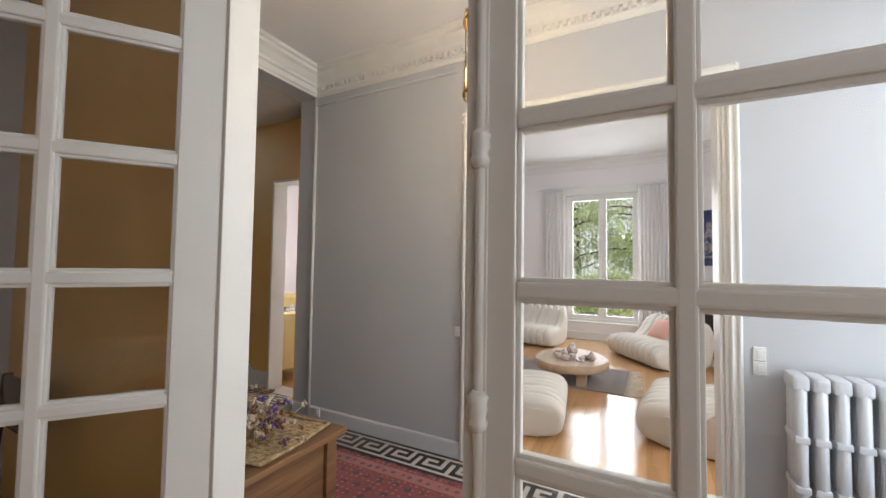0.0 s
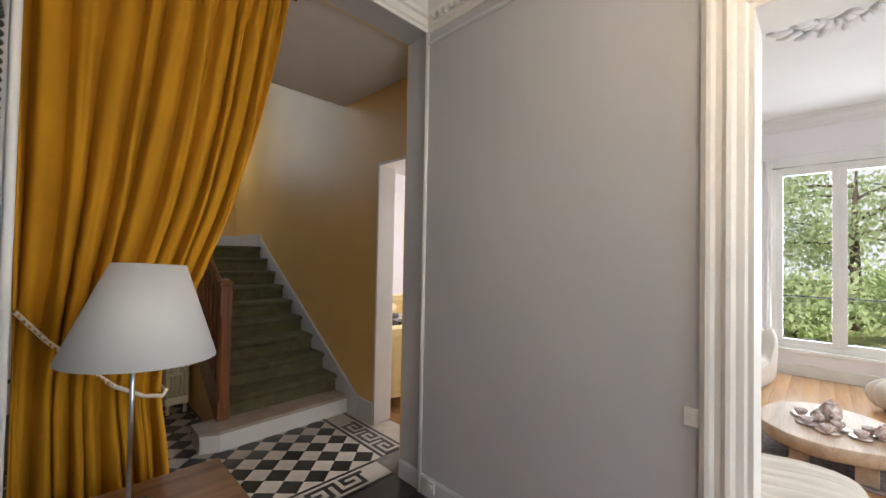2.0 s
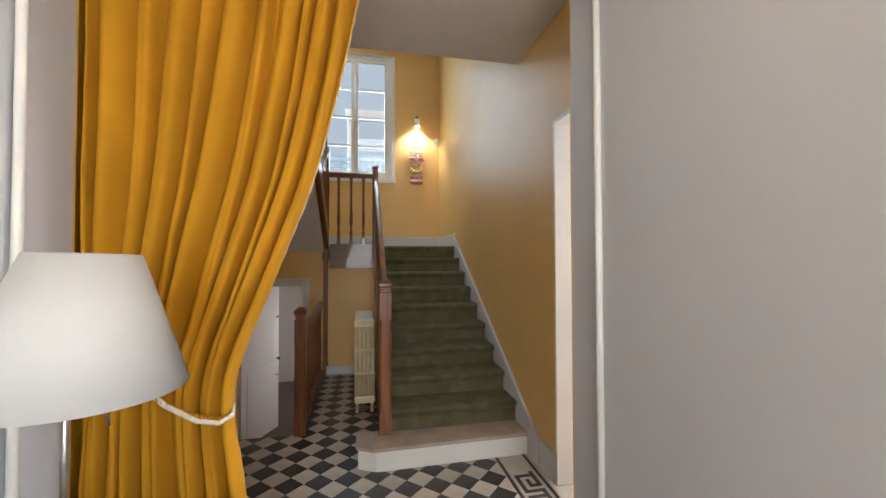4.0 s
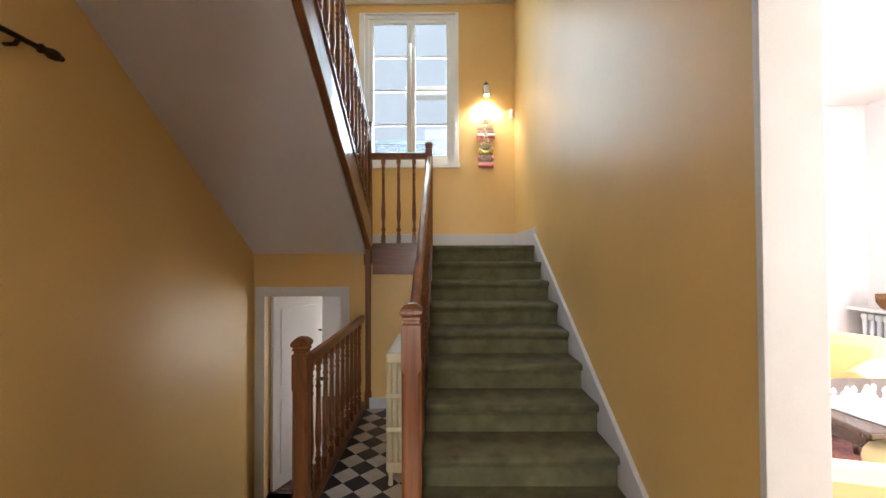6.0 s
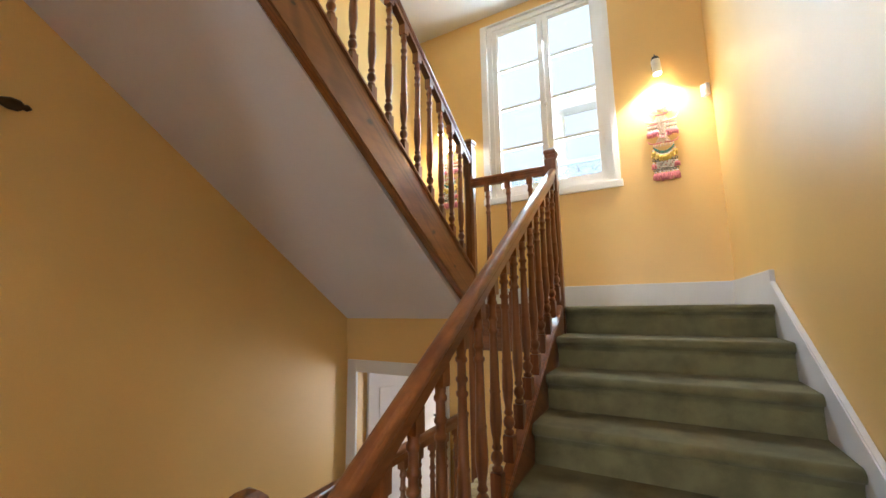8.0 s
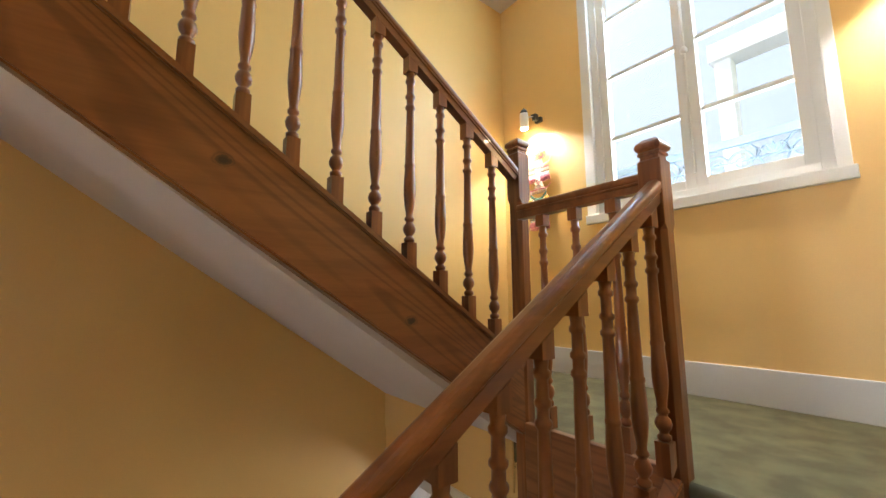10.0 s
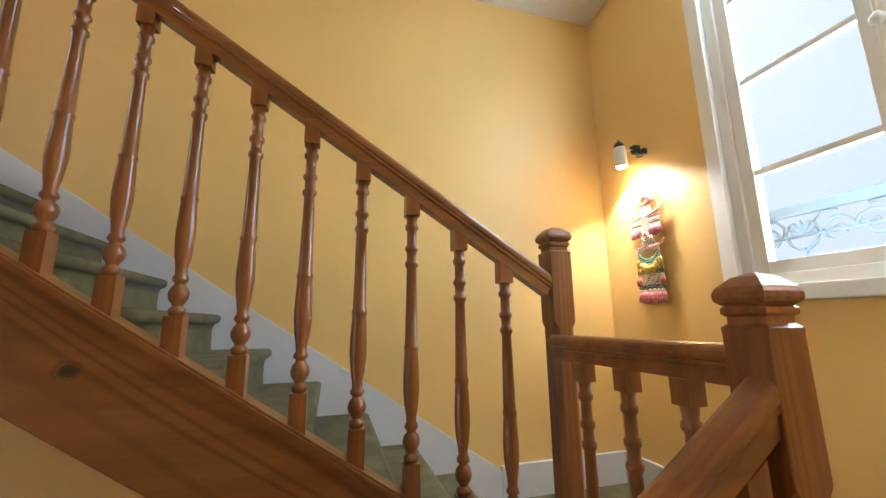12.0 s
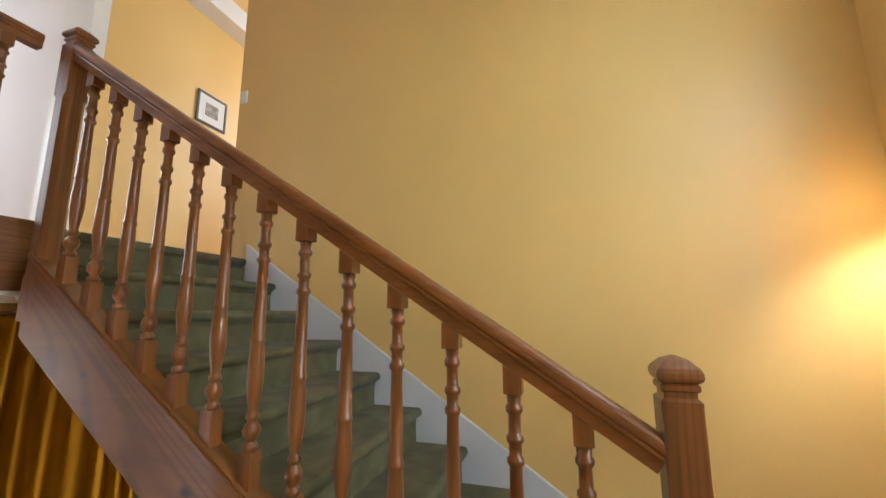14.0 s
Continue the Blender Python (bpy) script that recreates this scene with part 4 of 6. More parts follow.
def puppet(x, z_top, scale=1.0):
    """A carved and beaded hanging figure with tassels, one plain mesh."""
    bm = bmesh.new()
    rnd = random.Random(7)
    GOLD, ROSE, WHITE_BEAD, DARK, YELLOW, RED, GREEN = range(7)

    def bead(px, pz, r, mi, py=-0.03, fl=0.6):
        lathe([(0.001, -r), (r * 0.75, -r * 0.65), (r, 0), (r * 0.75, r * 0.65), (0.001, r)], 7, Matrix.Translation((px, py, pz)) @ Matrix.Diagonal((1, fl, 1, 1)), bm, mi)

    def ring(px, pz, r, thick, mi, py=-0.03):
        tube([(px + r * math.cos(a), py, pz + r * math.sin(a)) for a in [2 * math.pi * i / 12 for i in range(12)]], thick, 5, bm, mi, closed=True)

    def scroll(px, pz, r, mi, turn, start):
        pts = []
        for i in range(13):
            a, k = start + turn * i * 0.55, r * (1 - i / 15)
            pts.append((px + k * math.cos(a), -0.034 - 0.001 * i, pz + k * math.sin(a)))
        tube(pts, [0.006 - 0.0003 * i for i in range(13)], 5, bm, mi)

    def tassel(px, pz, w, h, mi):
        """A knot over a skirt of loose threads."""
        bead(px, pz - 0.006, w * 0.32, WHITE_BEAD, -0.036)
        for i in range(7):
            u = (i / 6 - 0.5)
            e = (px + u * w * 1.15 + rnd.uniform(-0.003, 0.003), -0.034 + rnd.uniform(-0.010, 0.008), pz - h * rnd.uniform(0.86, 1.05))
            tube([(px + u * w * 0.4, -0.036, pz - 0.012), (px + u * w * 0.95, -0.040, pz - h * 0.45), e], [0.0045, 0.0065, 0.0045], 5, bm, mi)
    # carved head between scrolls
    bead(0, -0.075, 0.034, GOLD, -0.032, 0.7)
    for sx in (-1, 1):
        scroll(0.034 * sx, -0.028, 0.026, ROSE, sx, 0.5)
        scroll(0.058 * sx, -0.062, 0.024, GOLD, -sx, 2.0)
        scroll(0.046 * sx, -0.100, 0.026, ROSE, sx, 3.4)
        bead(0.024 * sx, -0.075, 0.011, WHITE_BEAD, -0.058)
        scroll(0.018 * sx, -0.010, 0.018, GOLD, -sx, 1.2)
        tube([(0.055 * sx, -0.03, -0.125), (0.085 * sx, -0.03, -0.105), (0.092 * sx, -0.03, -0.075)], [0.008, 0.007, 0.003], 5, bm, GOLD)
    for i in range(9):
        bead(-0.052 + i * 0.013, -0.128 + 0.0006 * (i - 4) ** 2, 0.008, ROSE)
    # beaded body, widening to the arms and narrowing to the waist
    for r in range(19):
        t = r / 18
        w = 0.036 + 0.018 * math.sin(min(1, t / 0.35) * math.pi / 2) - 0.036 * max(0, min(1, (t - 0.35) / 0.3)) + 0.034 * max(0, (t - 0.72) / 0.28)
        n = max(3, int(w * 2 / 0.0125))
        for i in range(n):
            bead((i / (n - 1) - 0.5) * 2 * w, -0.142 - r * 0.0135, 0.0068, WHITE_BEAD if (r + i) % 3 else GOLD, -0.026)
    lathe([(0.035, 0), (0.048, -0.06), (0.020, -0.15), (0.026, -0.20), (0.05, -0.255)], 8, Matrix.Translation((0, -0.012, -0.135)) @ Matrix.Diagonal((1, 0.25, 1, 1)), bm, GOLD)
    for sx in (-1, 1):
        tube([(0.01 * sx, -0.036, -0.205), (0.07 * sx, -0.038, -0.195), (0.115 * sx, -0.034, -0.178), (0.138 * sx, -0.03, -0.142)], [0.007, 0.007, 0.006, 0.003], 6, bm, GOLD)
        for k in range(3):
            for i in range(7):
                bead((0.040 + i * 0.0115) * sx, -0.213 - k * 0.019, 0.0072, (ROSE, WHITE_BEAD, DARK)[k], -0.034)
        for i in range(4):
            tassel((0.044 + i * 0.021) * sx, -0.262, 0.024, 0.072, ROSE)
        tube([(0.01 * sx, -0.034, -0.392), (0.07 * sx, -0.036, -0.398), (0.105 * sx, -0.034, -0.388), (0.122 * sx, -0.03, -0.362)], [0.006, 0.006, 0.005, 0.003], 6, bm, ROSE)
    ring(0, -0.335, 0.026, 0.006, GOLD, -0.042)
    ring(0, -0.335, 0.014, 0.004, ROSE, -0.042)
    for i in range(13):
        tube([(-0.078 + i * 0.013, -0.032, -0.40), (-0.076 + i * 0.0127, -0.034, -0.43)], 0.0035, 5, bm, GOLD if i % 2 else WHITE_BEAD)
    # festoon of green beads over yellow tassels
    for i in range(15):
        u = i / 7 - 1
        for k in (0, 1):
            bead(u * (0.078 - 0.006 * k), -0.432 - 0.045 * (1 - u * u) - 0.013 * k, 0.0085, GREEN if (i + k) % 4 else DARK, -0.036)
    for i in range(7):
        u = i / 3 - 1
        tassel(u * 0.084, -0.455 - 0.043 * (1 - u * u), 0.030, 0.070, YELLOW)
    # strung panel with rows of coins
    lathe([(0.072, 0), (0.078, -0.08), (0.082, -0.18)], 8, Matrix.Translation((0.004, -0.010, -0.47)) @ Matrix.Diagonal((1, 0.12, 1, 1)), bm, WHITE_BEAD)
    for r in range(13):
        for i in range(13):
            bead(-0.072 + i * 0.0127, -0.475 - r * 0.0138, 0.0055, RED if (r * 5 + i * 3) % 7 == 0 else DARK if (r + i) % 6 == 0 else WHITE_BEAD, -0.024)
    for z in (-0.548, -0.642):
        for i in range(9):
            ring(-0.085 + i * 0.0215, z + rnd.uniform(-0.004, 0.004), 0.0105, 0.0045, DARK, -0.036)
    for sx in (-1, 1):
        tassel(0.090 * sx, -0.572, 0.034, 0.060, ROSE)
    for i in range(6):
        tassel(-0.080 + i * 0.033, -0.658, 0.036, 0.085, ROSE)
    m = pose(x, YB, z_top) @ Matrix.Diagonal((scale, scale, scale, 1))
    ob = new("hanging_puppet", mesh_of("hanging_puppet", bm, [SKIN_GOLD, TASSEL_PINK, PUPPET_WHITE, PUPPET_DARK, TASSEL_YELLOW, PUPPET_RED, PUPPET_GREEN]))
    ob.matrix_world = m
    return tagged(ob, "gilded beaded hanging puppet with pink and yellow tassels", "puppet", "puppets beside the window")


puppet(-0.37, 3.53)
puppet(-2.54, 3.565)
wall_spot(-0.37, 3.83, 0.0)
wall_spot(-2.53, 3.785, -0.07)
th = thing("alarm_sensor", "small white alarm sensor box in the corner", "sensor", m=pose(XR - 0.05, YB - 0.045, 3.53, 0, 0, -45))
part("housing", box(bmesh.new(), -0.03, 0.03, -0.022, 0.022, -0.055, 0.055, 0.01), WHITE_CHINA, th)
part("lens", box(bmesh.new(), -0.02, 0.02, -0.03, -0.020, -0.035, 0.0, 0.004), SHADE, th)


def column_radiator(name, label, m, sections, pitch, height, depth, cols, mat, feet=True):
    """A cast-iron radiator: each section a part, standing on feet along local x."""
    th = thing(name, label, "radiator", m=m)
    b = bmesh.new()
    z0 = 0.09
    for c in range(cols):
        y = (c - (cols - 1) / 2) * depth / cols
        tube([(0, y, z0 + 0.03), (0, y, height - 0.03)], pitch * 0.36, 8, b)
    box(b, -pitch * 0.46, pitch * 0.46, -depth / 2, depth / 2, z0, z0 + 0.075, 0.018)
    box(b, -pitch * 0.46, pitch * 0.46, -depth / 2, depth / 2, height - 0.075, height, 0.02)
    for zz in (0.36, 0.64):
        z = z0 + (height - z0) * zz
        box(b, -pitch * 0.40, pitch * 0.40, -depth / 2, depth / 2, z - 0.018, z + 0.018, 0.008)
    me = mesh_of("section", b, mat)
    f = bmesh.new()
    lathe([(0.016, 0), (0.020, 0.01), (0.013, 0.04), (0.020, 0.10)], 8, pose(0, -depth * 0.36, 0), f)
    fm = mesh_of("foot", f, mat)
    for i in range(sections):
        ob = new("section", me)
        ob.parent = th
        ob.matrix_local = pose((i - (sections - 1) / 2) * pitch, 0, 0)
        if i in (0, sections - 1):
            for dy in (0.0, depth * 0.72):
                ob = new("foot", fm)
                ob.parent = th
                ob.matrix_local = pose((i - (sections - 1) / 2) * pitch, dy, 0)
    return th


column_radiator("stair_radiator", "cream cast-iron column radiator under the stairs", pose(-1.245, 1.20, 0, 0, 0, 90), 12, 0.06, 0.92, 0.20, 5, RAD_CREAM)
column_radiator("hall_radiator", "pale grey cast-iron radiator against the hall wall", pose(-0.46, -5.76, 0, 0, 0, 90), 12, 0.078, 0.97, 0.17, 3, RAD_GREY)

# garden door, ajar
d = tagged(new("door_3"), "white panelled door standing ajar to the garden room", "door", kind="structure")
d.matrix_world = pose(-2.81, 2.34, -0.94, 0, 0, 66)
b = box(bmesh.new(), 0, 0.76, -0.02, 0.02, 0, 2.09, 0.004)
part("leaf", b, SALON, d)
b = box(bmesh.new(), 0.10, 0.66, -0.026, 0.026, 1.1, 1.95, 0.01)
box(b, 0.10, 0.66, -0.026, 0.026, 0.15, 0.95, 0.01)
part("panel", b, SALON, d)
b = lathe([(0.008, 0), (0.009, 0.03), (0.024, 0.045), (0.024, 0.06), (0.01, 0.07)], 12, pose(0.69, -0.026, 1.02, 90, 0, 0))
lathe([(0.008, 0), (0.009, 0.02), (0.012, 0.03)], 12, pose(0.69, -0.026, 0.78, 90, 0, 0), b)
lathe([(0.008, 0), (0.009, 0.02), (0.014, 0.03), (0.014, 0.04)], 12, pose(0.69, -0.026, 1.62, 90, 0, 0), b)
part("door_knob", b, BLACK, d, "black door knob and keyhole")
bm = bmesh.new()
box(bm, -2.93, -2.83, 2.208, 2.235, -0.95, 1.27, 0.004)
box(bm, -2.03, -1.94, 2.208, 2.235, -0.95, 1.27, 0.004)
box(bm, -2.83, -2.03, 2.208, 2.235, 1.17, 1.27, 0.004)
structure("trim_garden_door", bm, WHITE, "white casing of the garden door", "trim")
th = thing("glass_wall_lamp", "small frosted glass lamp in the garden room", "lamp", m=pose(-1.9, 3.55, 0.98))
part("dish", lathe([(0.01, -0.03), (0.09, -0.015), (0.12, 0.01), (0.118, 0.014), (0.0, 0.0)], 16), SHADE, th)
part("bracket", box(bmesh.new(), -0.02, 0.72, -0.015, 0.015, -0.01, 0.01, 0.003), WHITE, th)

# curtain rod finial on the alcove edge
th = thing("bronze_wall_rod", "dark bronze curtain rod with a leaf finial on the wall", "curtain rod")
part("rod", tube([(XL + 0.07, -0.02, 2.60), (XL + 0.07, -0.70, 2.60)], 0.013, 10), BRONZE, th)
b = lathe([(0.013, 0), (0.024, 0.012), (0.016, 0.03), (0.028, 0.06), (0.026, 0.09), (0.012, 0.105), (0.016, 0.115), (0.004, 0.13)], 10, pose(XL + 0.07, -0.02, 2.60, -90, 0, 0))
part("finial", b, BRONZE, th)
part("bracket", tube([(XL, -0.10, 2.57), (XL + 0.05, -0.10, 2.57), (XL + 0.07, -0.10, 2.60)], 0.010, 8), BRONZE, th)

# coats in the alcove
th = thing("coat_rail", "white wooden coat rail on the alcove wall", "coat rail")
part("board", box(bmesh.new(), -3.98, -3.955, -1.30, -0.30, 1.66, 1.76, 0.004), WHITE, th)
for y in (-1.1, -0.8, -0.5):
    part("peg", tube([(-3.955, y, 1.71), (-3.90, y, 1.71), (-3.88, y, 1.74)], 0.012, 8), WHITE, th)


def coat(label, y, color, w, length):
    m = material("coat_cloth", color, 0.95, var=0.2, scale=8, fine=300, bump=0.2)

    def fn(u, v):
        a = 2 * math.pi * u
        sh = 0.35 + 0.65 * min(1, v * 5)
        r = w * sh * (1 + 0.08 * math.sin(5 * a + 3 * v))
        return Vector((-3.87 + 0.075 * sh * math.cos(a), y + r * math.sin(a) * 0.5, 1.75 - length * v))
    ob = part("hanging_coat", sheet(fn, 24, 14), m)
    return tagged(ob, label, "coat", "coats on the rail")


coat("pale grey coat hanging from the rail", -0.80, (0.50, 0.46, 0.43), 0.42, 0.95)
coat("brown coat hanging from the rail", -1.10, (0.16, 0.11, 0.07), 0.38, 0.9)
coat("olive jacket hanging from the rail", -0.52, (0.25, 0.20, 0.12), 0.34, 0.8)

# upper corridor picture and switch
def framed_picture(name, label, m, w, h, border, frame_mat, mount=0.06, beads=False, inner=None):
    """A framed sheet in local x and z, facing -y."""
    th = thing(name, label, "picture", m=m)
    b = bmesh.new()
    for x0, x1, z0, z1 in ((0, border, 0, h), (w - border, w, 0, h), (border, w - border, 0, border), (border, w - border, h - border, h)):
        box(b, x0, x1, -0.018, 0, z0, z1, 0.004)
    part("frame", b, frame_mat, th)
    if beads:
        b = bmesh.new()
        n = int(h / 0.022)
        for i in range(n):
            z = (i + 0.5) * h / n
            for x in (border * 0.35, w - border * 0.35):
                lathe([(0.002, -0.010), (0.009, -0.006), (0.012, 0), (0.009, 0.006), (0.002, 0.010)], 8, pose(x, -0.016, z), b)
        n = int(w / 0.022)
        for i in range(n):
            x = (i + 0.5) * w / n
            for z in (border * 0.35, h - border * 0.35):
                lathe([(0.002, -0.010), (0.009, -0.006), (0.012, 0), (0.009, 0.006), (0.002, 0.010)], 8, pose(x, -0.016, z), b)
        tagged(part("beading", b, frame_mat, th, "carved beads"), kind="stuff")
    part("mount", box(bmesh.new(), border, w - border, -0.010, -0.004, border, h - border), PAPER, th)
    if inner:
        part("print", box(bmesh.new(), border + mount, w - border - mount, -0.014, -0.010, border + mount, h - border - mount), inner, th)
    return th


PRINT = material("grey_print", (0.45, 0.42, 0.38), 0.8, var=0.5, scale=30, fine=120)
framed_picture("framed_print", "small print in a dark grey frame on the corridor wall", pose(-3.19, -0.998, 4.825, 0, 0, 180), 0.31, 0.30, 0.020,
               material("dark_grey_frame", (0.10, 0.09, 0.10), 0.5), 0.07, inner=PRINT)
structure("light_switch", box(bmesh.new(), XL - 0.002, XL + 0.012, -0.235, -0.175, 4.70, 4.80, 0.004), WHITE_CHINA, "white light switch", "switch")

# ---------- the curtain ----------
EDGE = [(0.0, -1.70), (0.45, -1.72), (0.80, -1.755), (0.95, -1.785), (1.10, -1.765), (1.40, -1.64), (1.85, -1.46), (2.3, -1.345), (2.8, -1.25), (3.10, -1.20)]


def edge_x(z):
    for (a, x0), (b, x1) in zip(EDGE, EDGE[1:]):
        if a <= z <= b:
            t = (z - a) / (b - a)
            return x0 + (x1 - x0) * t
    return EDGE[-1][1]


def smooth_edge(z):
    return sum(edge_x(min(3.1, max(0, z + d))) for d in (-0.12, -0.06, 0, 0.06, 0.12)) / 5


def curtain_fn(u, v):
    z = 0.01 + 3.10 * v
    x0, x1 = -2.262, smooth_edge(z)
    w = x1 - x0
    full = (-1.2 + 2.26)
    x = x0 + w * u
    squeeze = w / full
    amp = (0.046 + 0.022 * (1 - squeeze)) * min(1.0, 0.45 + (3.12 - z) * 1.6)
    ph = 2 * math.pi * (10.5 * u + 0.30 * math.sin(6.3 * u + 0.5 * z) + 0.16 * math.sin(14 * u + 1) + 0.07 * math.sin(2.3 * z + 8 * u))
    wave = math.sin(ph)
    wave = 1 - 2 * abs(0.5 - 0.5 * wave) ** 1.7  # broad fronts and narrow, deep valleys
    wave *= 0.75 + 0.35 * noise.noise(Vector((u * 9, z * 0.35, 4)))
    tie = math.exp(-((z - 0.95) / 0.16) ** 2)
    y = -1.43 - amp * (1 - 0.35 * tie) * wave + 0.004 * math.sin(2.3 * ph + z * 3) + 0.02 * noise.noise(Vector((u * 6, z * 1.2, 0)))
    if v > 0.93:
        y += 0.010 * math.sin(2 * math.pi * 34 * u)
    x += 0.010 * math.sin(ph * 0.5 + z)
    return Vector((x, y, z))


th = thing("mustard_curtain", "heavy mustard yellow curtain held back by a rope", "curtain")
b = sheet(curtain_fn, 300, 90)
cl = part("cloth", b, CURTAIN, th)
mod = cl.modifiers.new("thickness", "SOLIDIFY")
mod.thickness = 0.006
b = bmesh.new()
tube([curtain_fn(1.0, i / 90) + Vector((-0.004, 0.012, 0)) for i in range(91)], [0.0055 + 0.002 * math.sin(i * 2.4) for i in range(91)], 7, b)
part("fringe", b, FRINGE, th, "cream braided edge")
b = bmesh.new()
tube([(-2.25, -1.50, 1.36), (-2.16, -1.53, 1.24), (-2.05, -1.545, 1.12), (-1.95, -1.55, 1.02), (-1.85, -1.545, 0.955), (-1.78, -1.53, 0.935), (-1.755, -1.47, 0.94),
      (-1.77, -1.40, 0.95), (-1.9, -1.355, 1.03), (-2.1, -1.36, 1.18), (-2.25, -1.42, 1.36)], [0.009] * 11, 8, b)
part("tie_rope", b, FRINGE, th, "cream and gold twisted rope")
b = bmesh.new()
for i in range(34):
    t = i / 33
    p = Vector((-2.25 + 0.48 * t, -1.50 - 0.05 * math.sin(math.pi * t), 1.36 - 0.425 * (1 - (1 - t) ** 1.6)))
    lathe([(0.004, -0.006), (0.0115, -0.003), (0.0115, 0.003), (0.004, 0.006)], 8, Matrix.Translation(p) @ pose(0, 0, 0, 0, 65, 0), b)
part("rope_strand", b, CURTAIN, th)


def curtain_back(u, v):
    """The width of the curtain that stays drawn behind the wall."""
    z, x = 0.01 + 3.10 * v, -3.32 + 1.05 * u
    loose = 0.25 + 0.75 * abs(2 * u - 1) ** 0.8
    ph = 2 * math.pi * (7.5 * u + 0.35 * math.sin(6.3 * u) + 0.05 * math.sin(2 * z))
    return Vector((x + 0.008 * math.sin(ph * 0.5 + z), -1.40 + 0.045 * loose * math.sin(ph) + 0.012 * noise.noise(Vector((u * 7, z, 2))), z))


cl = part("cloth", sheet(curtain_back, 130, 40), CURTAIN, th)
cl.modifiers.new("thickness", "SOLIDIFY").thickness = 0.006
th = thing("curtain_pole", "plain wooden pole carrying the mustard curtain", "curtain rod")
part("rod", tube([(-3.40, -1.435, 3.135), (-1.16, -1.435, 3.135)], 0.014, 10), STAIR_WOOD, th)

# ---------- entry hall things ----------
# chest against the dining room wall
CZ = 0.70
th = thing("wooden_chest", "low worn wooden chest with square legs", "chest", m=pose(-1.94, -2.56, 0))
b = box(bmesh.new(), -0.335, 0.325, -0.76, 0.76, CZ - 0.03, CZ, 0.006)
part("top", b, CHEST_WOOD, th)
part("body", box(bmesh.new(), -0.31, 0.28, -0.70, 0.66, 0.28, CZ - 0.032, 0.004), CHEST_WOOD, th)
for x in (-0.295, 0.265):
    for y in (-0.69, 0.65):
        part("leg", box(bmesh.new(), x - 0.032, x + 0.032, y - 0.032, y + 0.032, 0, CZ - 0.034, 0.005), CHEST_WOOD, th)
for y0, y1 in ((-0.64, -0.03), (0.01, 0.60)):
    part("drawer_front", box(bmesh.new(), 0.28, 0.292, y0, y1, 0.42, 0.70, 0.005), CHEST_WOOD, th)

# table lamp
th = thing("table_lamp", "table lamp with a conical white shade on a thin steel stem", "lamp", m=pose(-1.95, -2.02, CZ))
part("base", lathe([(0.085, 0), (0.09, 0.004), (0.088, 0.012), (0.02, 0.02), (0.009, 0.03)], 24), STEEL, th)
part("stem", tube([(0, 0, 0.02), (0, 0, 0.68)], 0.0075, 10), STEEL, th)
b = bmesh.new()
m = pose(0, 0, 0, 0, 2.5, 0)
rings = []
for r, z in ((0.223, 0.535), (0.108, 0.855)):
    rings.append((r, z))
outer = lathe(rings, 48, m)
for f in [f for f in outer.faces if len(f.verts) > 4]:
    outer.faces.remove(f)
sh = part("shade", outer, SHADE, th, "conical white paper shade")
mod = sh.modifiers.new("thickness", "SOLIDIFY")
mod.thickness = 0.0015
part("switch_wand", tube([(0.085, -0.06, 0.60), (0.135, -0.08, 0.47)], 0.0035, 6), STEEL, th)
part("bulb", lathe([(0.012, 0.64), (0.03, 0.68), (0.032, 0.71), (0.02, 0.74), (0.004, 0.748)], 12), WHITE_CHINA, th)

# woven tray with dried flowers
th = thing("woven_mat", "woven straw mat on the chest", "mat", m=pose(-1.90, -3.07, CZ + 0.003, 0, 0, 8))
b = bmesh.new()
for i in range(16):
    y = -0.19 + i * 0.0245
    for j in range(13):
        x = -0.20 + j * 0.032
        dz = 0.003 if (i + j) % 2 else 0.0
        box(b, x, x + 0.031, y, y + 0.023, dz, dz + 0.006)
tagged(part("weave", b, STRAW, th), kind="stuff")
b = bmesh.new()
tube([(x, y, 0.008 + 0.004 * math.sin(9 * (x + y))) for x, y in [(-0.21, -0.2), (0, -0.205), (0.22, -0.2), (0.222, 0), (0.22, 0.205), (0, 0.21), (-0.21, 0.205), (-0.212, 0)]], 0.008, 6, b, closed=True)
part("edge", b, STRAW, th)
th = thing("dried_flowers", "bunch of dried grasses and flowers with purple blooms", "dried flowers", m=pose(-1.98, -3.06, CZ + 0.012))
rnd = random.Random(3)
stem, seed, purple, pale = bmesh.new(), bmesh.new(), bmesh.new(), bmesh.new()
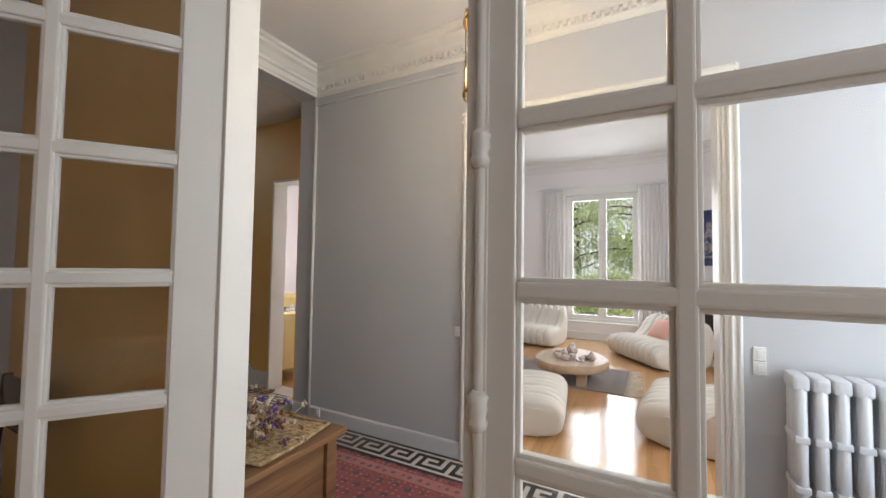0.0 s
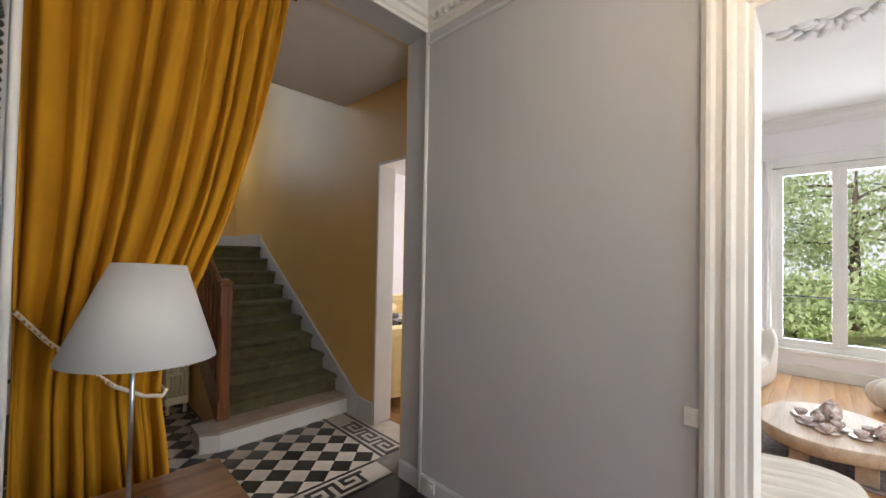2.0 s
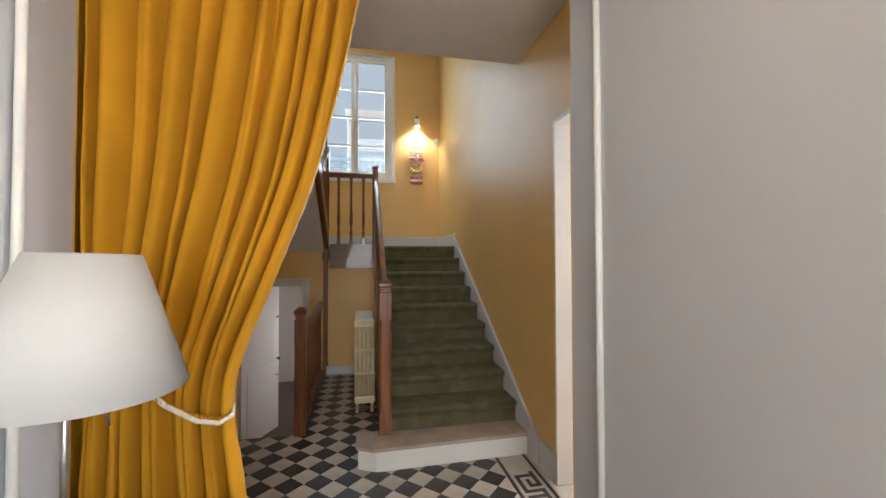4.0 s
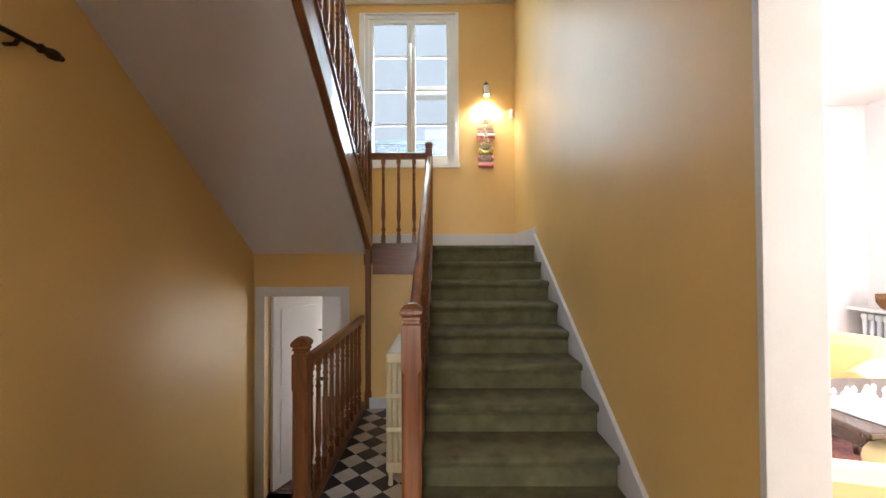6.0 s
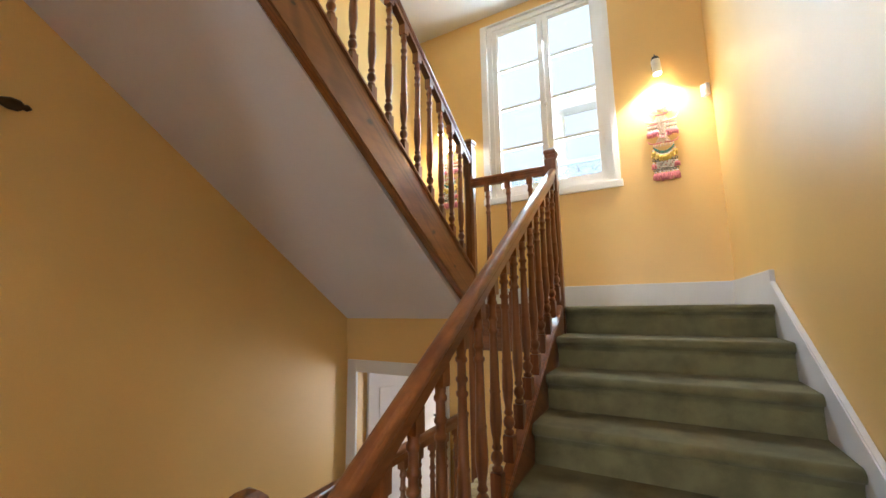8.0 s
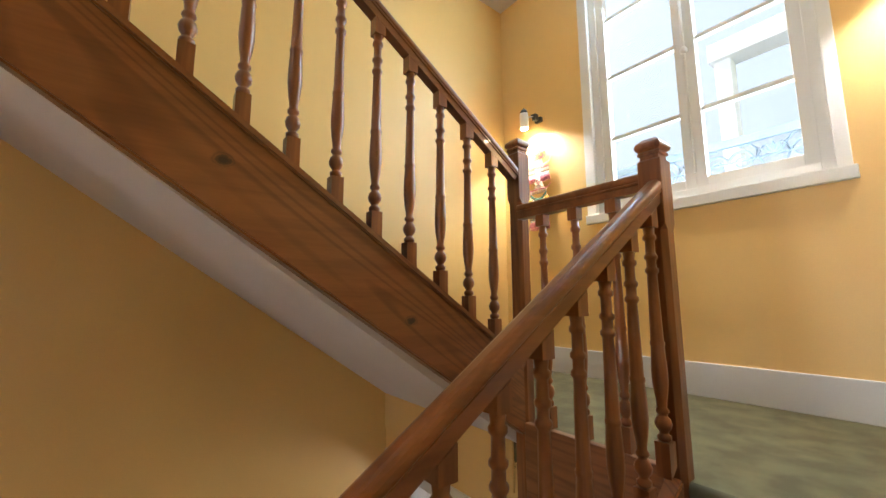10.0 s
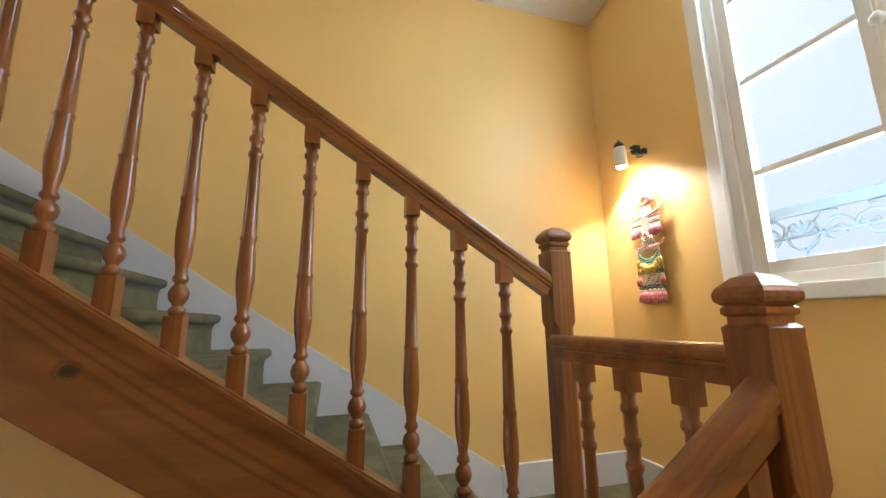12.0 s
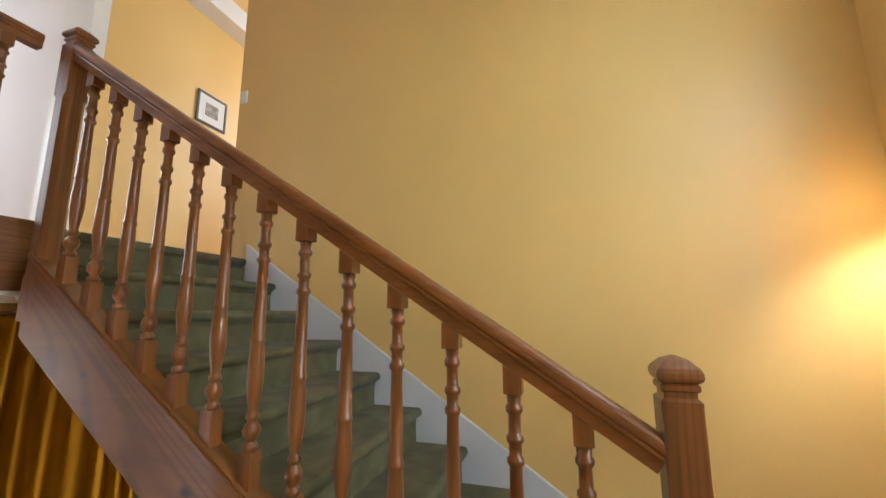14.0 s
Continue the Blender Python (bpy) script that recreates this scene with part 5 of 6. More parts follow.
for i in range(150):
    a, l = rnd.uniform(0, 2 * math.pi), rnd.uniform(0.06, 0.24)
    e = rnd.uniform(0.12, 1.25)
    base = Vector((rnd.uniform(-0.09, 0.09), rnd.uniform(-0.09, 0.09), 0.0))
    tip = base + Vector((math.cos(a) * math.cos(e), math.sin(a) * math.cos(e), math.sin(e))) * l
    tip.z = max(tip.z, 0.012)
    midp = base.lerp(tip, 0.5) + Vector((0, 0, 0.012))
    tube([base, midp, tip], [0.0018, 0.0014, 0.001], 4, stem)
    k = rnd.random()
    tgt, r = (seed, 0.010) if k < 0.42 else (pale, 0.012) if k < 0.78 else (stem, 0.005) if k < 0.9 else (purple, 0.011)
    for j in range(4):
        q = tip + Vector((rnd.uniform(-1, 1), rnd.uniform(-1, 1), rnd.uniform(-0.4, 1))) * r
        q.z = max(q.z, 0.008)
        lathe([(0.001, -r * 0.9), (r * 0.6, -r * 0.3), (r * 0.5, r * 0.5), (0.001, r * 1.1)], 5, Matrix.Translation(q) @ Euler((rnd.uniform(-1, 1), rnd.uniform(-1, 1), 0)).to_matrix().to_4x4(), tgt)
for i in range(30):
    q = Vector((0.10 + rnd.uniform(-0.05, 0.05), -0.04 + rnd.uniform(-0.035, 0.035), 0.04 + rnd.uniform(0, 0.035)))
    lathe([(0.001, -0.011), (0.010, 0), (0.001, 0.011)], 5, Matrix.Translation(q), purple)
tagged(part("stem", stem, STRAW, th), kind="stuff")
tagged(part("seed_head", seed, DRY_BROWN, th, "brown seed heads"), kind="stuff")
tagged(part("purple_bloom", purple, LAVENDER, th, "purple dried blooms"), kind="stuff")
tagged(part("pale_bloom", pale, PALE_FLOWER, th, "pale dried petals"), kind="stuff")
# small tray and bottle by the lamp
th = thing("woven_tray", "small square woven straw tray on the chest", "tray", m=pose(-1.76, -2.52, CZ + 0.002, 0, 0, 20))
b = box(bmesh.new(), -0.12, 0.12, -0.12, 0.12, 0, 0.012, 0.004)
for i in range(4):
    c, s = math.cos(i * math.pi / 2), math.sin(i * math.pi / 2)
    tube([(c * 0.12 - s * -0.12, s * 0.12 + c * -0.12, 0.02), (c * 0.12 - s * 0.12, s * 0.12 + c * 0.12, 0.02)], 0.011, 6, b)
part("weave", b, STRAW, th)
th = thing("blue_bottle", "small dark blue glass bottle on the chest", "bottle", m=pose(-2.02, -2.16, CZ))
part("body", lathe([(0.022, 0), (0.024, 0.01), (0.024, 0.08), (0.010, 0.10), (0.009, 0.12)], 14), material("dark_blue_glass", (0.01, 0.03, 0.08), 0.1), th)
part("cap", lathe([(0.011, 0.12), (0.011, 0.14)], 12), BLACK, th)

# pictures on the wall
for z in (1.15, 1.70):
    framed_picture("beaded_picture", "white print in a dark green beaded frame", pose(XD + 0.001, -2.70, z, 0, 0, 90), 0.44, 0.48, 0.035, GREEN_FRAME, beads=True)

# lantern
th = thing("hall_lantern", "brass hall lantern with a glass cylinder and candle bulbs", "lantern", m=pose(-1.29, -3.93, 2.385) @ Matrix.Diagonal((0.96, 0.96, 0.96, 1)))
part("chain", tube([(0, 0, 0.55), (0, 0, 1.56)], 0.006, 6), BRASS, th)
b = bmesh.new()
for z in (0.0, 0.40):
    tube([(0.135 * math.cos(a), 0.135 * math.sin(a), z) for a in [2 * math.pi * i / 32 for i in range(32)]], 0.011, 8, b, closed=True)
    tube([(0.128 * math.cos(a), 0.128 * math.sin(a), z + 0.018) for a in [2 * math.pi * i / 32 for i in range(32)]], 0.006, 8, b, closed=True)
for i in range(4):
    a = math.pi / 4 + i * math.pi / 2
    x, y = 0.138 * math.cos(a), 0.138 * math.sin(a)
    tube([(x, y, -0.035), (x, y, -0.02), (x, y, 0.0), (x, y, 0.44), (0, 0, 0.55)], [0.004, 0.011, 0.007, 0.006, 0.005], 6, b)
part("cage", b, BRASS, th)
b = bmesh.new()
lathe([(0.124, 0.01), (0.124, 0.40)], 32, bm=b)
for f in [f for f in b.faces if len(f.verts) > 4]:
    b.faces.remove(f)
gl = part("glass_cylinder", b, GLASS, th, "clear glass cylinder")
gl.visible_shadow = False
b = lathe([(0.012, 0.06), (0.03, 0.07), (0.034, 0.09), (0.01, 0.10), (0.008, 0.52)], 12)
for i in range(4):
    a = i * math.pi / 2 + 0.4
    x, y = 0.05 * math.cos(a), 0.05 * math.sin(a)
    tube([(0, 0, 0.085), (x * 0.6, y * 0.6, 0.07), (x, y, 0.09)], 0.006, 6, b)
    lathe([(0.008, 0.09), (0.018, 0.10), (0.018, 0.106), (0.011, 0.107)], 10, pose(x, y, 0), b)
part("candle_holder", b, BRASS, th)
for i in range(4):
    a = i * math.pi / 2 + 0.4
    c = part("candle", lathe([(0.010, 0.106), (0.010, 0.20)], 10, pose(0.05 * math.cos(a), 0.05 * math.sin(a), 0)), SHADE, th)
    part("bulb", lathe([(0.007, 0.20), (0.016, 0.225), (0.015, 0.25), (0.003, 0.285)], 10, pose(0.05 * math.cos(a), 0.05 * math.sin(a), 0)), WHITE_LIT, th)
d = bpy.data.lights.new("lantern_light", "POINT")
d.energy, d.color, d.shadow_soft_size = 32, (1.0, 0.77, 0.52), 0.08
new("lantern_light", d).matrix_world = pose(-1.29, -3.93, 2.62)

# sockets and switches
for nm, x, y, z, lb in (("wall_socket", XG, -1.86, 0.085, "white socket in the skirting"), ("light_switch", XG, -3.325, 0.98, "cream light switch beside the casing"),
                        ("light_switch", XG, -5.205, 1.03, "double white switch plate above the radiator"), ("light_switch", XG, -5.205, 0.95, "double white switch plate above the radiator")):
    th = thing(nm, lb, "switch", m=pose(x - 0.016 if z < 0.2 else x, y, z))
    part("plate", box(bmesh.new(), -0.012, 0, -0.03, 0.03, -0.038, 0.038, 0.004), WHITE_CHINA, th)
    part("rocker", lathe([(0.016, 0.0), (0.014, 0.006)], 14, pose(-0.012, 0, 0, 0, -90, 0)) if z < 0.2 else box(bmesh.new(), -0.017, -0.011, -0.012, 0.012, -0.02, 0.02, 0.002), WHITE_CHINA, th)

# ---------- salon things ----------
TOGO = [(0.07, 0.0), (0.0, 0.05), (-0.035, 0.16), (-0.03, 0.27), (0.04, 0.345), (0.18, 0.375), (0.34, 0.365), (0.48, 0.345), (0.56, 0.37), (0.64, 0.46), (0.71, 0.58),
        (0.78, 0.685), (0.85, 0.72), (0.93, 0.69), (0.985, 0.58), (1.01, 0.42), (1.0, 0.22), (0.97, 0.05), (0.93, 0.0)]


def low_sofa(label, m, width, seed=0, mat=CREAM_CLOTH):
    """A low all-foam sofa, its quilting running from front to back; the front is towards -y, its middle at the origin."""
    th = thing("low_sofa", label, "sofa", "low sofas round the table", m)
    n, pleats = 90, max(5, int(width / 0.125))
    rnd = random.Random(seed)
    off = [rnd.uniform(-0.012, 0.012) for _ in range(pleats + 2)]
    b = bmesh.new()
    rows = []
    for i in range(n + 1):
        u = i / n
        e = min(u, 1 - u)
        end = math.sqrt(max(0.0, 1 - (1 - e / 0.13) ** 2)) if e < 0.13 else 1.0
        crease = abs(math.sin(math.pi * (pleats * u + 0.12 * math.sin(9 * u + seed)))) ** 0.5
        k = (0.60 + 0.40 * end) * (0.82 + 0.18 * crease)
        row = []
        for j, (y, z) in enumerate(TOGO):
            cy, cz = 0.5 + (0.06 if z > 0.4 else -0.08), 0.20 + 0.25 * max(0, y - 0.45)
            wob = 0.020 * noise.noise(Vector((u * 15 + seed, j * 0.9, 0))) + 0.016 * noise.noise(Vector((u * 34, j * 1.7, seed))) + off[int(u * pleats)] * (0.4 if 3 < j < 16 else 0)
            flat = y < 0.5  # the seat ends in a flat, pointed seam, the back in a rounded one
            ky = (1.02 - 0.06 * (1 - end)) * (0.93 + 0.07 * crease) if flat else k
            kz = (0.30 + 0.70 * end) * (0.82 + 0.18 * crease) if flat else k
            yy, zz = cy + (y - cy) * ky, max(0.0, cz + (z - cz) * kz + wob) if z > 0 else 0.0
            row.append(b.verts.new(((u - 0.5) * width, yy - 0.5, zz)))
        rows.append(row)
    c = len(TOGO)
    for a, d in zip(rows, rows[1:]):
        for j in range(c):
            f = b.faces.new((a[j], a[(j + 1) % c], d[(j + 1) % c], d[j]))
            f.smooth = True
    b.faces.new(rows[0][::-1])
    b.faces.new(rows[-1])
    body = part("body", b, mat, th)
    mod = body.modifiers.new("soft", "SUBSURF")
    mod.levels = mod.render_levels = 1
    return th


low_sofa("cream quilted low sofa beside the french window", pose(4.62, -2.72, 0, 0, 0, -100), 0.98, 1)
low_sofa("cream quilted low sofa with a pink cushion by the fireplace", pose(4.10, -4.82, 0, 0, 0, 215), 1.32, 2)
low_sofa("cream quilted low sofa on the oak floor", pose(0.74, -3.42, 0, 0, 0, 8), 1.0, 3)
low_sofa("cream quilted low sofa with its front to the table", pose(1.12, -5.15, 0, 0, 0, 172), 1.08, 4)
b = bmesh.new()
sheet(lambda u, v: Vector(((u - 0.5) * 0.44, 0.055 * math.sin(math.pi * u) ** 0.5 * math.sin(math.pi * v) ** 0.5, (v - 0.5) * 0.34)), 16, 14, b)
sheet(lambda u, v: Vector(((u - 0.5) * 0.44, -0.055 * math.sin(math.pi * u) ** 0.5 * math.sin(math.pi * v) ** 0.5, (v - 0.5) * 0.34)), 16, 14, b)
ob = part("cushion", b, PINK)
ob.matrix_world = pose(4.16, -4.86, 0.50, 0, 0, 215) @ pose(0, 0, 0, -38, 0, 0)
tagged(ob, "plump pink cushion leaning on the sofa", "cushion")
ob = part("cloth_scrap", box(bmesh.new(), -0.04, 0.04, -0.03, 0.03, 0, 0.014, 0.006), material("rust_cloth", (0.55, 0.24, 0.10), 0.9))
ob.matrix_world = pose(0.42, -3.38, 0.385, -8, 0, 20)
tagged(ob, "small rust coloured cloth on the sofa", "cloth")

# coffee table of a timber slab
th = thing("coffee_table", "low round coffee table cut from a pale timber slab", "table", m=pose(2.36, -3.74, 0.014))
b = bmesh.new()
ring = []
for i in range(48):
    a = 2 * math.pi * i / 48
    r = 1 + 0.03 * math.sin(3 * a + 1) + 0.012 * math.sin(7 * a)
    ring.append((0.56 * r * math.cos(a), 0.46 * r * math.sin(a)))
lv = [[b.verts.new((x * k, y * k, z)) for x, y in ring] for z, k in ((0.165, 0.96), (0.185, 1.0), (0.265, 1.0), (0.275, 0.985))]
for p, q in zip(lv, lv[1:]):
    for i in range(48):
        b.faces.new((p[i], p[(i + 1) % 48], q[(i + 1) % 48], q[i])).smooth = True
b.faces.new(lv[0][::-1])
b.faces.new(lv[-1])
part("tabletop", b, PALE_WOOD, th)
for x, y in ((-0.30, -0.18), (-0.30, 0.18), (0.30, -0.18), (0.30, 0.18)):
    part("leg", box(bmesh.new(), x - 0.07, x + 0.07, y - 0.06, y + 0.06, 0, 0.164, 0.008), PALE_WOOD, th)
TZ = 0.290


def cup(x, y):
    th = thing("teacup", "brown and white teacup on its saucer", "cup", "tea set on the coffee table", pose(x, y, TZ))
    part("saucer", lathe([(0.03, 0), (0.05, 0.004), (0.072, 0.012), (0.07, 0.015), (0.03, 0.006)], 18), CHINA, th)
    part("bowl", lathe([(0.018, 0.007), (0.024, 0.012), (0.040, 0.035), (0.045, 0.058), (0.042, 0.058), (0.030, 0.025), (0.005, 0.018)], 18), CHINA, th)
    part("handle", tube([(0.042, 0, 0.05), (0.062, 0, 0.048), (0.064, 0, 0.03), (0.038, 0, 0.026)], 0.004, 6), CHINA, th)


for x, y in ((2.22, -3.60), (2.26, -3.78), (2.12, -3.72), (2.42, -3.56), (2.30, -3.95), (2.16, -3.90)):
    cup(x, y)


def pot(name, label, x, y, s):
    th = thing(name, label, "teapot", "tea set on the coffee table", pose(x, y, TZ))
    part("body", lathe([(0.04 * s, 0), (0.05 * s, 0.005), (0.075 * s, 0.05 * s), (0.07 * s, 0.10 * s), (0.045 * s, 0.13 * s), (0.042 * s, 0.14 * s)], 20), CHINA, th)
    part("lid", lathe([(0.045 * s, 0.14 * s), (0.03 * s, 0.155 * s), (0.008 * s, 0.165 * s), (0.012 * s, 0.175 * s), (0.003, 0.185 * s)], 16), CHINA, th)
    part("spout", tube([(-0.06 * s, 0, 0.05 * s), (-0.10 * s, 0, 0.08 * s), (-0.115 * s, 0, 0.13 * s)], [0.018 * s, 0.012 * s, 0.008 * s], 8), CHINA, th)
    part("handle", tube([(0.065 * s, 0, 0.11 * s), (0.11 * s, 0, 0.11 * s), (0.11 * s, 0, 0.05 * s), (0.07 * s, 0, 0.04 * s)], 0.007, 6), CHINA, th)


pot("teapot", "tall brown and white teapot", 2.46, -3.74, 1.0)
pot("sugar_bowl", "small brown and white sugar pot", 2.33, -3.66, 0.62)
pot("milk_jug", "small brown and white milk jug", 2.24, -4.02, 0.68)


def rug_material(name, field, motif, line, scale):
    m = material(name, field, 0.95, var=0.2, scale=30, fine=300, bump=0.35, sheen=0.2)
    n, l = m.node_tree.nodes, m.node_tree.links
    p = n["Principled BSDF"]
    base = p.inputs["Base Color"].links[0].from_socket
    co = n.new("ShaderNodeTexCoord")
    out = base
    for i, (col, sc, lo, hi, kind) in enumerate(((motif, scale, 0.32, 0.36, "v"), (line, scale * 2.3, 0.26, 0.30, "v"))):
        v = n.new("ShaderNodeTexVoronoi")
        v.distance = "MANHATTAN"
        v.inputs["Scale"].default_value, v.inputs["Randomness"].default_value = sc, 0.25
        l.new(co.outputs["Object"], v.inputs["Vector"])
        r = n.new("ShaderNodeMapRange")
        r.inputs["From Min"].default_value, r.inputs["From Max"].default_value = lo, hi
        r.inputs["To Min"].default_value, r.inputs["To Max"].default_value = 0.85, 0.0
        l.new(v.outputs["Distance"], r.inputs["Value"])
        mx = n.new("ShaderNodeMix")
        mx.data_type = "RGBA"
        mx.inputs[7].default_value = (*col, 1)
        l.new(r.outputs["Result"], mx.inputs[0])
        l.new(out, mx.inputs[6])
        out = mx.outputs[2]
    l.new(out, p.inputs["Base Color"])
    return m


RUG_RED = rug_material("red_rug_pile", (0.22, 0.035, 0.030), (0.05, 0.02, 0.035), (0.36, 0.13, 0.10), 9)
RUG_BAND = rug_material("pink_rug_border", (0.34, 0.11, 0.09), (0.10, 0.03, 0.05), (0.46, 0.26, 0.19), 14)
RUG_GREY = rug_material("grey_brown_rug_pile", (0.17, 0.12, 0.10), (0.07, 0.05, 0.05), (0.32, 0.25, 0.21), 9)
RUG_GREY2 = rug_material("dark_rug_border", (0.09, 0.065, 0.06), (0.24, 0.18, 0.15), (0.05, 0.04, 0.04), 16)


def rug(name, label, x0, x1, y0, y1, z, mats, bands, fringe=False):
    th = thing(name, label, "rug", m=pose((x0 + x1) / 2, (y0 + y1) / 2, z))
    w, h = (x1 - x0) / 2, (y1 - y0) / 2
    part("field", box(bmesh.new(), -w + bands, w - bands, -h + bands, h - bands, 0, 0.011, 0.003), mats[0], th)
    for k, (a, c) in enumerate(((0.0, bands * 0.3), (bands * 0.3, bands * 0.8), (bands * 0.8, bands))):
        b = bmesh.new()
        for p, q, r, s in ((-w + a, -w + c, -h + a, h - a), (w - c, w - a, -h + a, h - a), (-w + c, w - c, -h + a, -h + c), (-w + c, w - c, h - c, h - a)):
            box(b, p, q, r, s, 0, 0.012 if k == 1 else 0.0105)
        part("border", b, mats[2] if k != 1 else mats[1], th)
    if fringe:
        rnd = random.Random(5)
        b = bmesh.new()
        for i in range(90):
            x = -w + 2 * w * i / 89
            l = rnd.uniform(0.10, 0.20)
            tube([(x, -h + 0.01, 0.008), (x + rnd.uniform(-0.02, 0.02), -h - l * 0.5, 0.012), (x + rnd.uniform(-0.06, 0.06), -h - l, 0.005)], [0.005, 0.005, 0.003], 5, b)
        tagged(part("fringe", b, FRINGE, th, "cream knotted fringe"), kind="stuff")
    return th


rug("salon_rug", "grey-brown patterned rug with a cream fringe", 1.92, 3.10, -4.42, -2.62, 0.002, (RUG_GREY, RUG_GREY2, RUG_GREY), 0.22, True)
rug("hall_runner", "red patterned runner in the entry hall", -1.62, -0.67, -5.2, -1.74, 0.004, (RUG_RED, RUG_BAND, RUG_RED), 0.20)

# curtains of the french window
def sheer(name, y0, y1, folds, seed):
    def fn(u, v):
        z = 0.03 + 3.07 * v
        return Vector((5.27 + 0.02 * math.sin(2 * math.pi * folds * u + 0.6 * math.sin(2 * z + seed)) + 0.01 * math.sin(19 * u + z), y0 + (y1 - y0) * u + 0.02 * math.sin(z * 2 + seed) * (1 - v), z))
    th = thing("white_curtain", "long white curtain drawn aside at the french window", "curtain", "curtains of the french window")
    ob = part("cloth", sheet(fn, 90, 20), SHEER, th)
    mod = ob.modifiers.new("thickness", "SOLIDIFY")
    mod.thickness = 0.004
    for i in range(8):
        y = y0 + (y1 - y0) * (i + 0.5) / 8
        b = tube([(5.27 + 0.02 * math.sin(a), y, 3.13 + 0.02 * math.cos(a)) for a in [2 * math.pi * k / 10 for k in range(10)]], 0.003, 5, closed=True)
        part("ring", b, WHITE, th)


sheer("a", -3.16, -2.74, 6, 0)
sheer("b", -4.98, -4.52, 7, 2)
th = thing("salon_curtain_rod", "thin white curtain rod above the french window", "curtain rod")
part("rod", tube([(5.27, -5.15, 3.15), (5.27, -2.58, 3.15)], 0.011, 8), WHITE, th)
b = bmesh.new()
for y in (-5.15, -2.58):
    lathe([(0.001, -0.025), (0.02, -0.012), (0.022, 0.0), (0.014, 0.02), (0.001, 0.026)], 10, pose(5.27, y, 3.15), b)
part("finial", b, WHITE, th)
b = bmesh.new()
for y in (-5.05, -2.68):
    tube([(5.4, y, 3.15), (5.27, y, 3.15)], 0.008, 6, b)
part("bracket", b, WHITE, th)

# fireplace across the corner
FM = pose(4.95, -5.65, 0, 0, 0, 225)
th = thing("fireplace", "white marble corner fireplace with a black iron firebox", "fireplace", m=FM)
b = box(bmesh.new(), -0.72, 0.72, -0.32, 0, 1.15, 1.20, 0.008)
part("mantelshelf", b, MARBLE, th)
for x in (-0.64, 0.48):
    b = box(bmesh.new(), x, x + 0.16, -0.25, 0, 0, 0.98, 0.006)
    box(b, x + 0.03, x + 0.13, -0.262, -0.25, 0.16, 0.90, 0.005)
    box(b, x - 0.012, x + 0.172, -0.265, 0, 0, 0.13, 0.006)
    part("jamb", b, MARBLE, th)
part("frieze", box(bmesh.new(), -0.66, 0.66, -0.27, 0, 0.985, 1.148, 0.01), MARBLE, th)
b = bmesh.new()
for s in (-1, 1):
    b2 = [(0.47 * s, -0.24, 0), (0.47 * s, -0.24, 0.98), (0.27 * s, -0.14, 0.98), (0.27 * s, -0.14, 0)]
    b.faces.new([b.verts.new(p) for p in b2])
b.faces.new([b.verts.new(p) for p in ((-0.27, -0.14, 0.72), (0.27, -0.14, 0.72), (0.47, -0.24, 0.98), (-0.47, -0.24, 0.98))])
part("splay", b, MARBLE, th)
part("firebox", box(bmesh.new(), -0.27, 0.27, -0.13, -0.02, 0.0, 0.72, 0.004), SOOT, th, "black iron shutter")
b = box(bmesh.new(), -0.29, 0.29, -0.15, -0.132, 0.71, 0.74, 0.004)
box(b, -0.29, -0.265, -0.15, -0.132, 0, 0.71, 0.003)
box(b, 0.265, 0.29, -0.15, -0.132, 0, 0.71, 0.003)
part("brass_trim", b, BRASS, th)
part("hearth", box(bmesh.new(), -0.66, 0.66, -0.70, -0.26, 0.002, 0.012, 0.002), MARBLE, th)
# navy panel above
th = thing("navy_wall_hanging", "navy panel with a silver embroidered figure above the mantel", "wall hanging", m=FM)
part("panel", box(bmesh.new(), -0.52, 0.52, -0.03, -0.004, 1.55, 2.52, 0.006), NAVY, th)
b = bmesh.new()
rnd = random.Random(11)
for i in range(60):
    t = i / 59
    for s in (-1, 1):
        x, z = s * (0.05 + 0.30 * t + 0.02 * math.sin(9 * t)), 1.85 + 0.24 * t ** 1.7 + 0.05 * math.sin(7 * t)
        r = 0.045 * (1 - 0.6 * t) + rnd.uniform(0, 0.012)
        lathe([(0.002, -r), (r, 0), (0.002, r)], 7, Matrix.Translation((x, -0.034, z)) @ Matrix.Diagonal((1, 0.2, 1, 1)), b)
for i in range(30):
    x, z = rnd.uniform(-0.09, 0.09), rnd.uniform(1.74, 2.30)
    r = 0.05 * (1 - abs(z - 2.0) / 0.5)
    lathe([(0.002, -r), (r, 0), (0.002, r)], 7, Matrix.Translation((x * (1 - (z - 1.74)), -0.036, z)) @ Matrix.Diagonal((1, 0.2, 1, 1)), b)
for i in range(24):
    t = i / 23
    r = 0.03 * (1 - 0.5 * t)
    lathe([(0.002, -r), (r, 0), (0.002, r)], 7, Matrix.Translation((-0.28 + 0.5 * t, -0.034, 1.80 - 0.10 * math.sin(math.pi * t))) @ Matrix.Diagonal((1, 0.2, 1, 1)), b)
part("embroidery", b, SILVER, th, "raised silver embroidery")
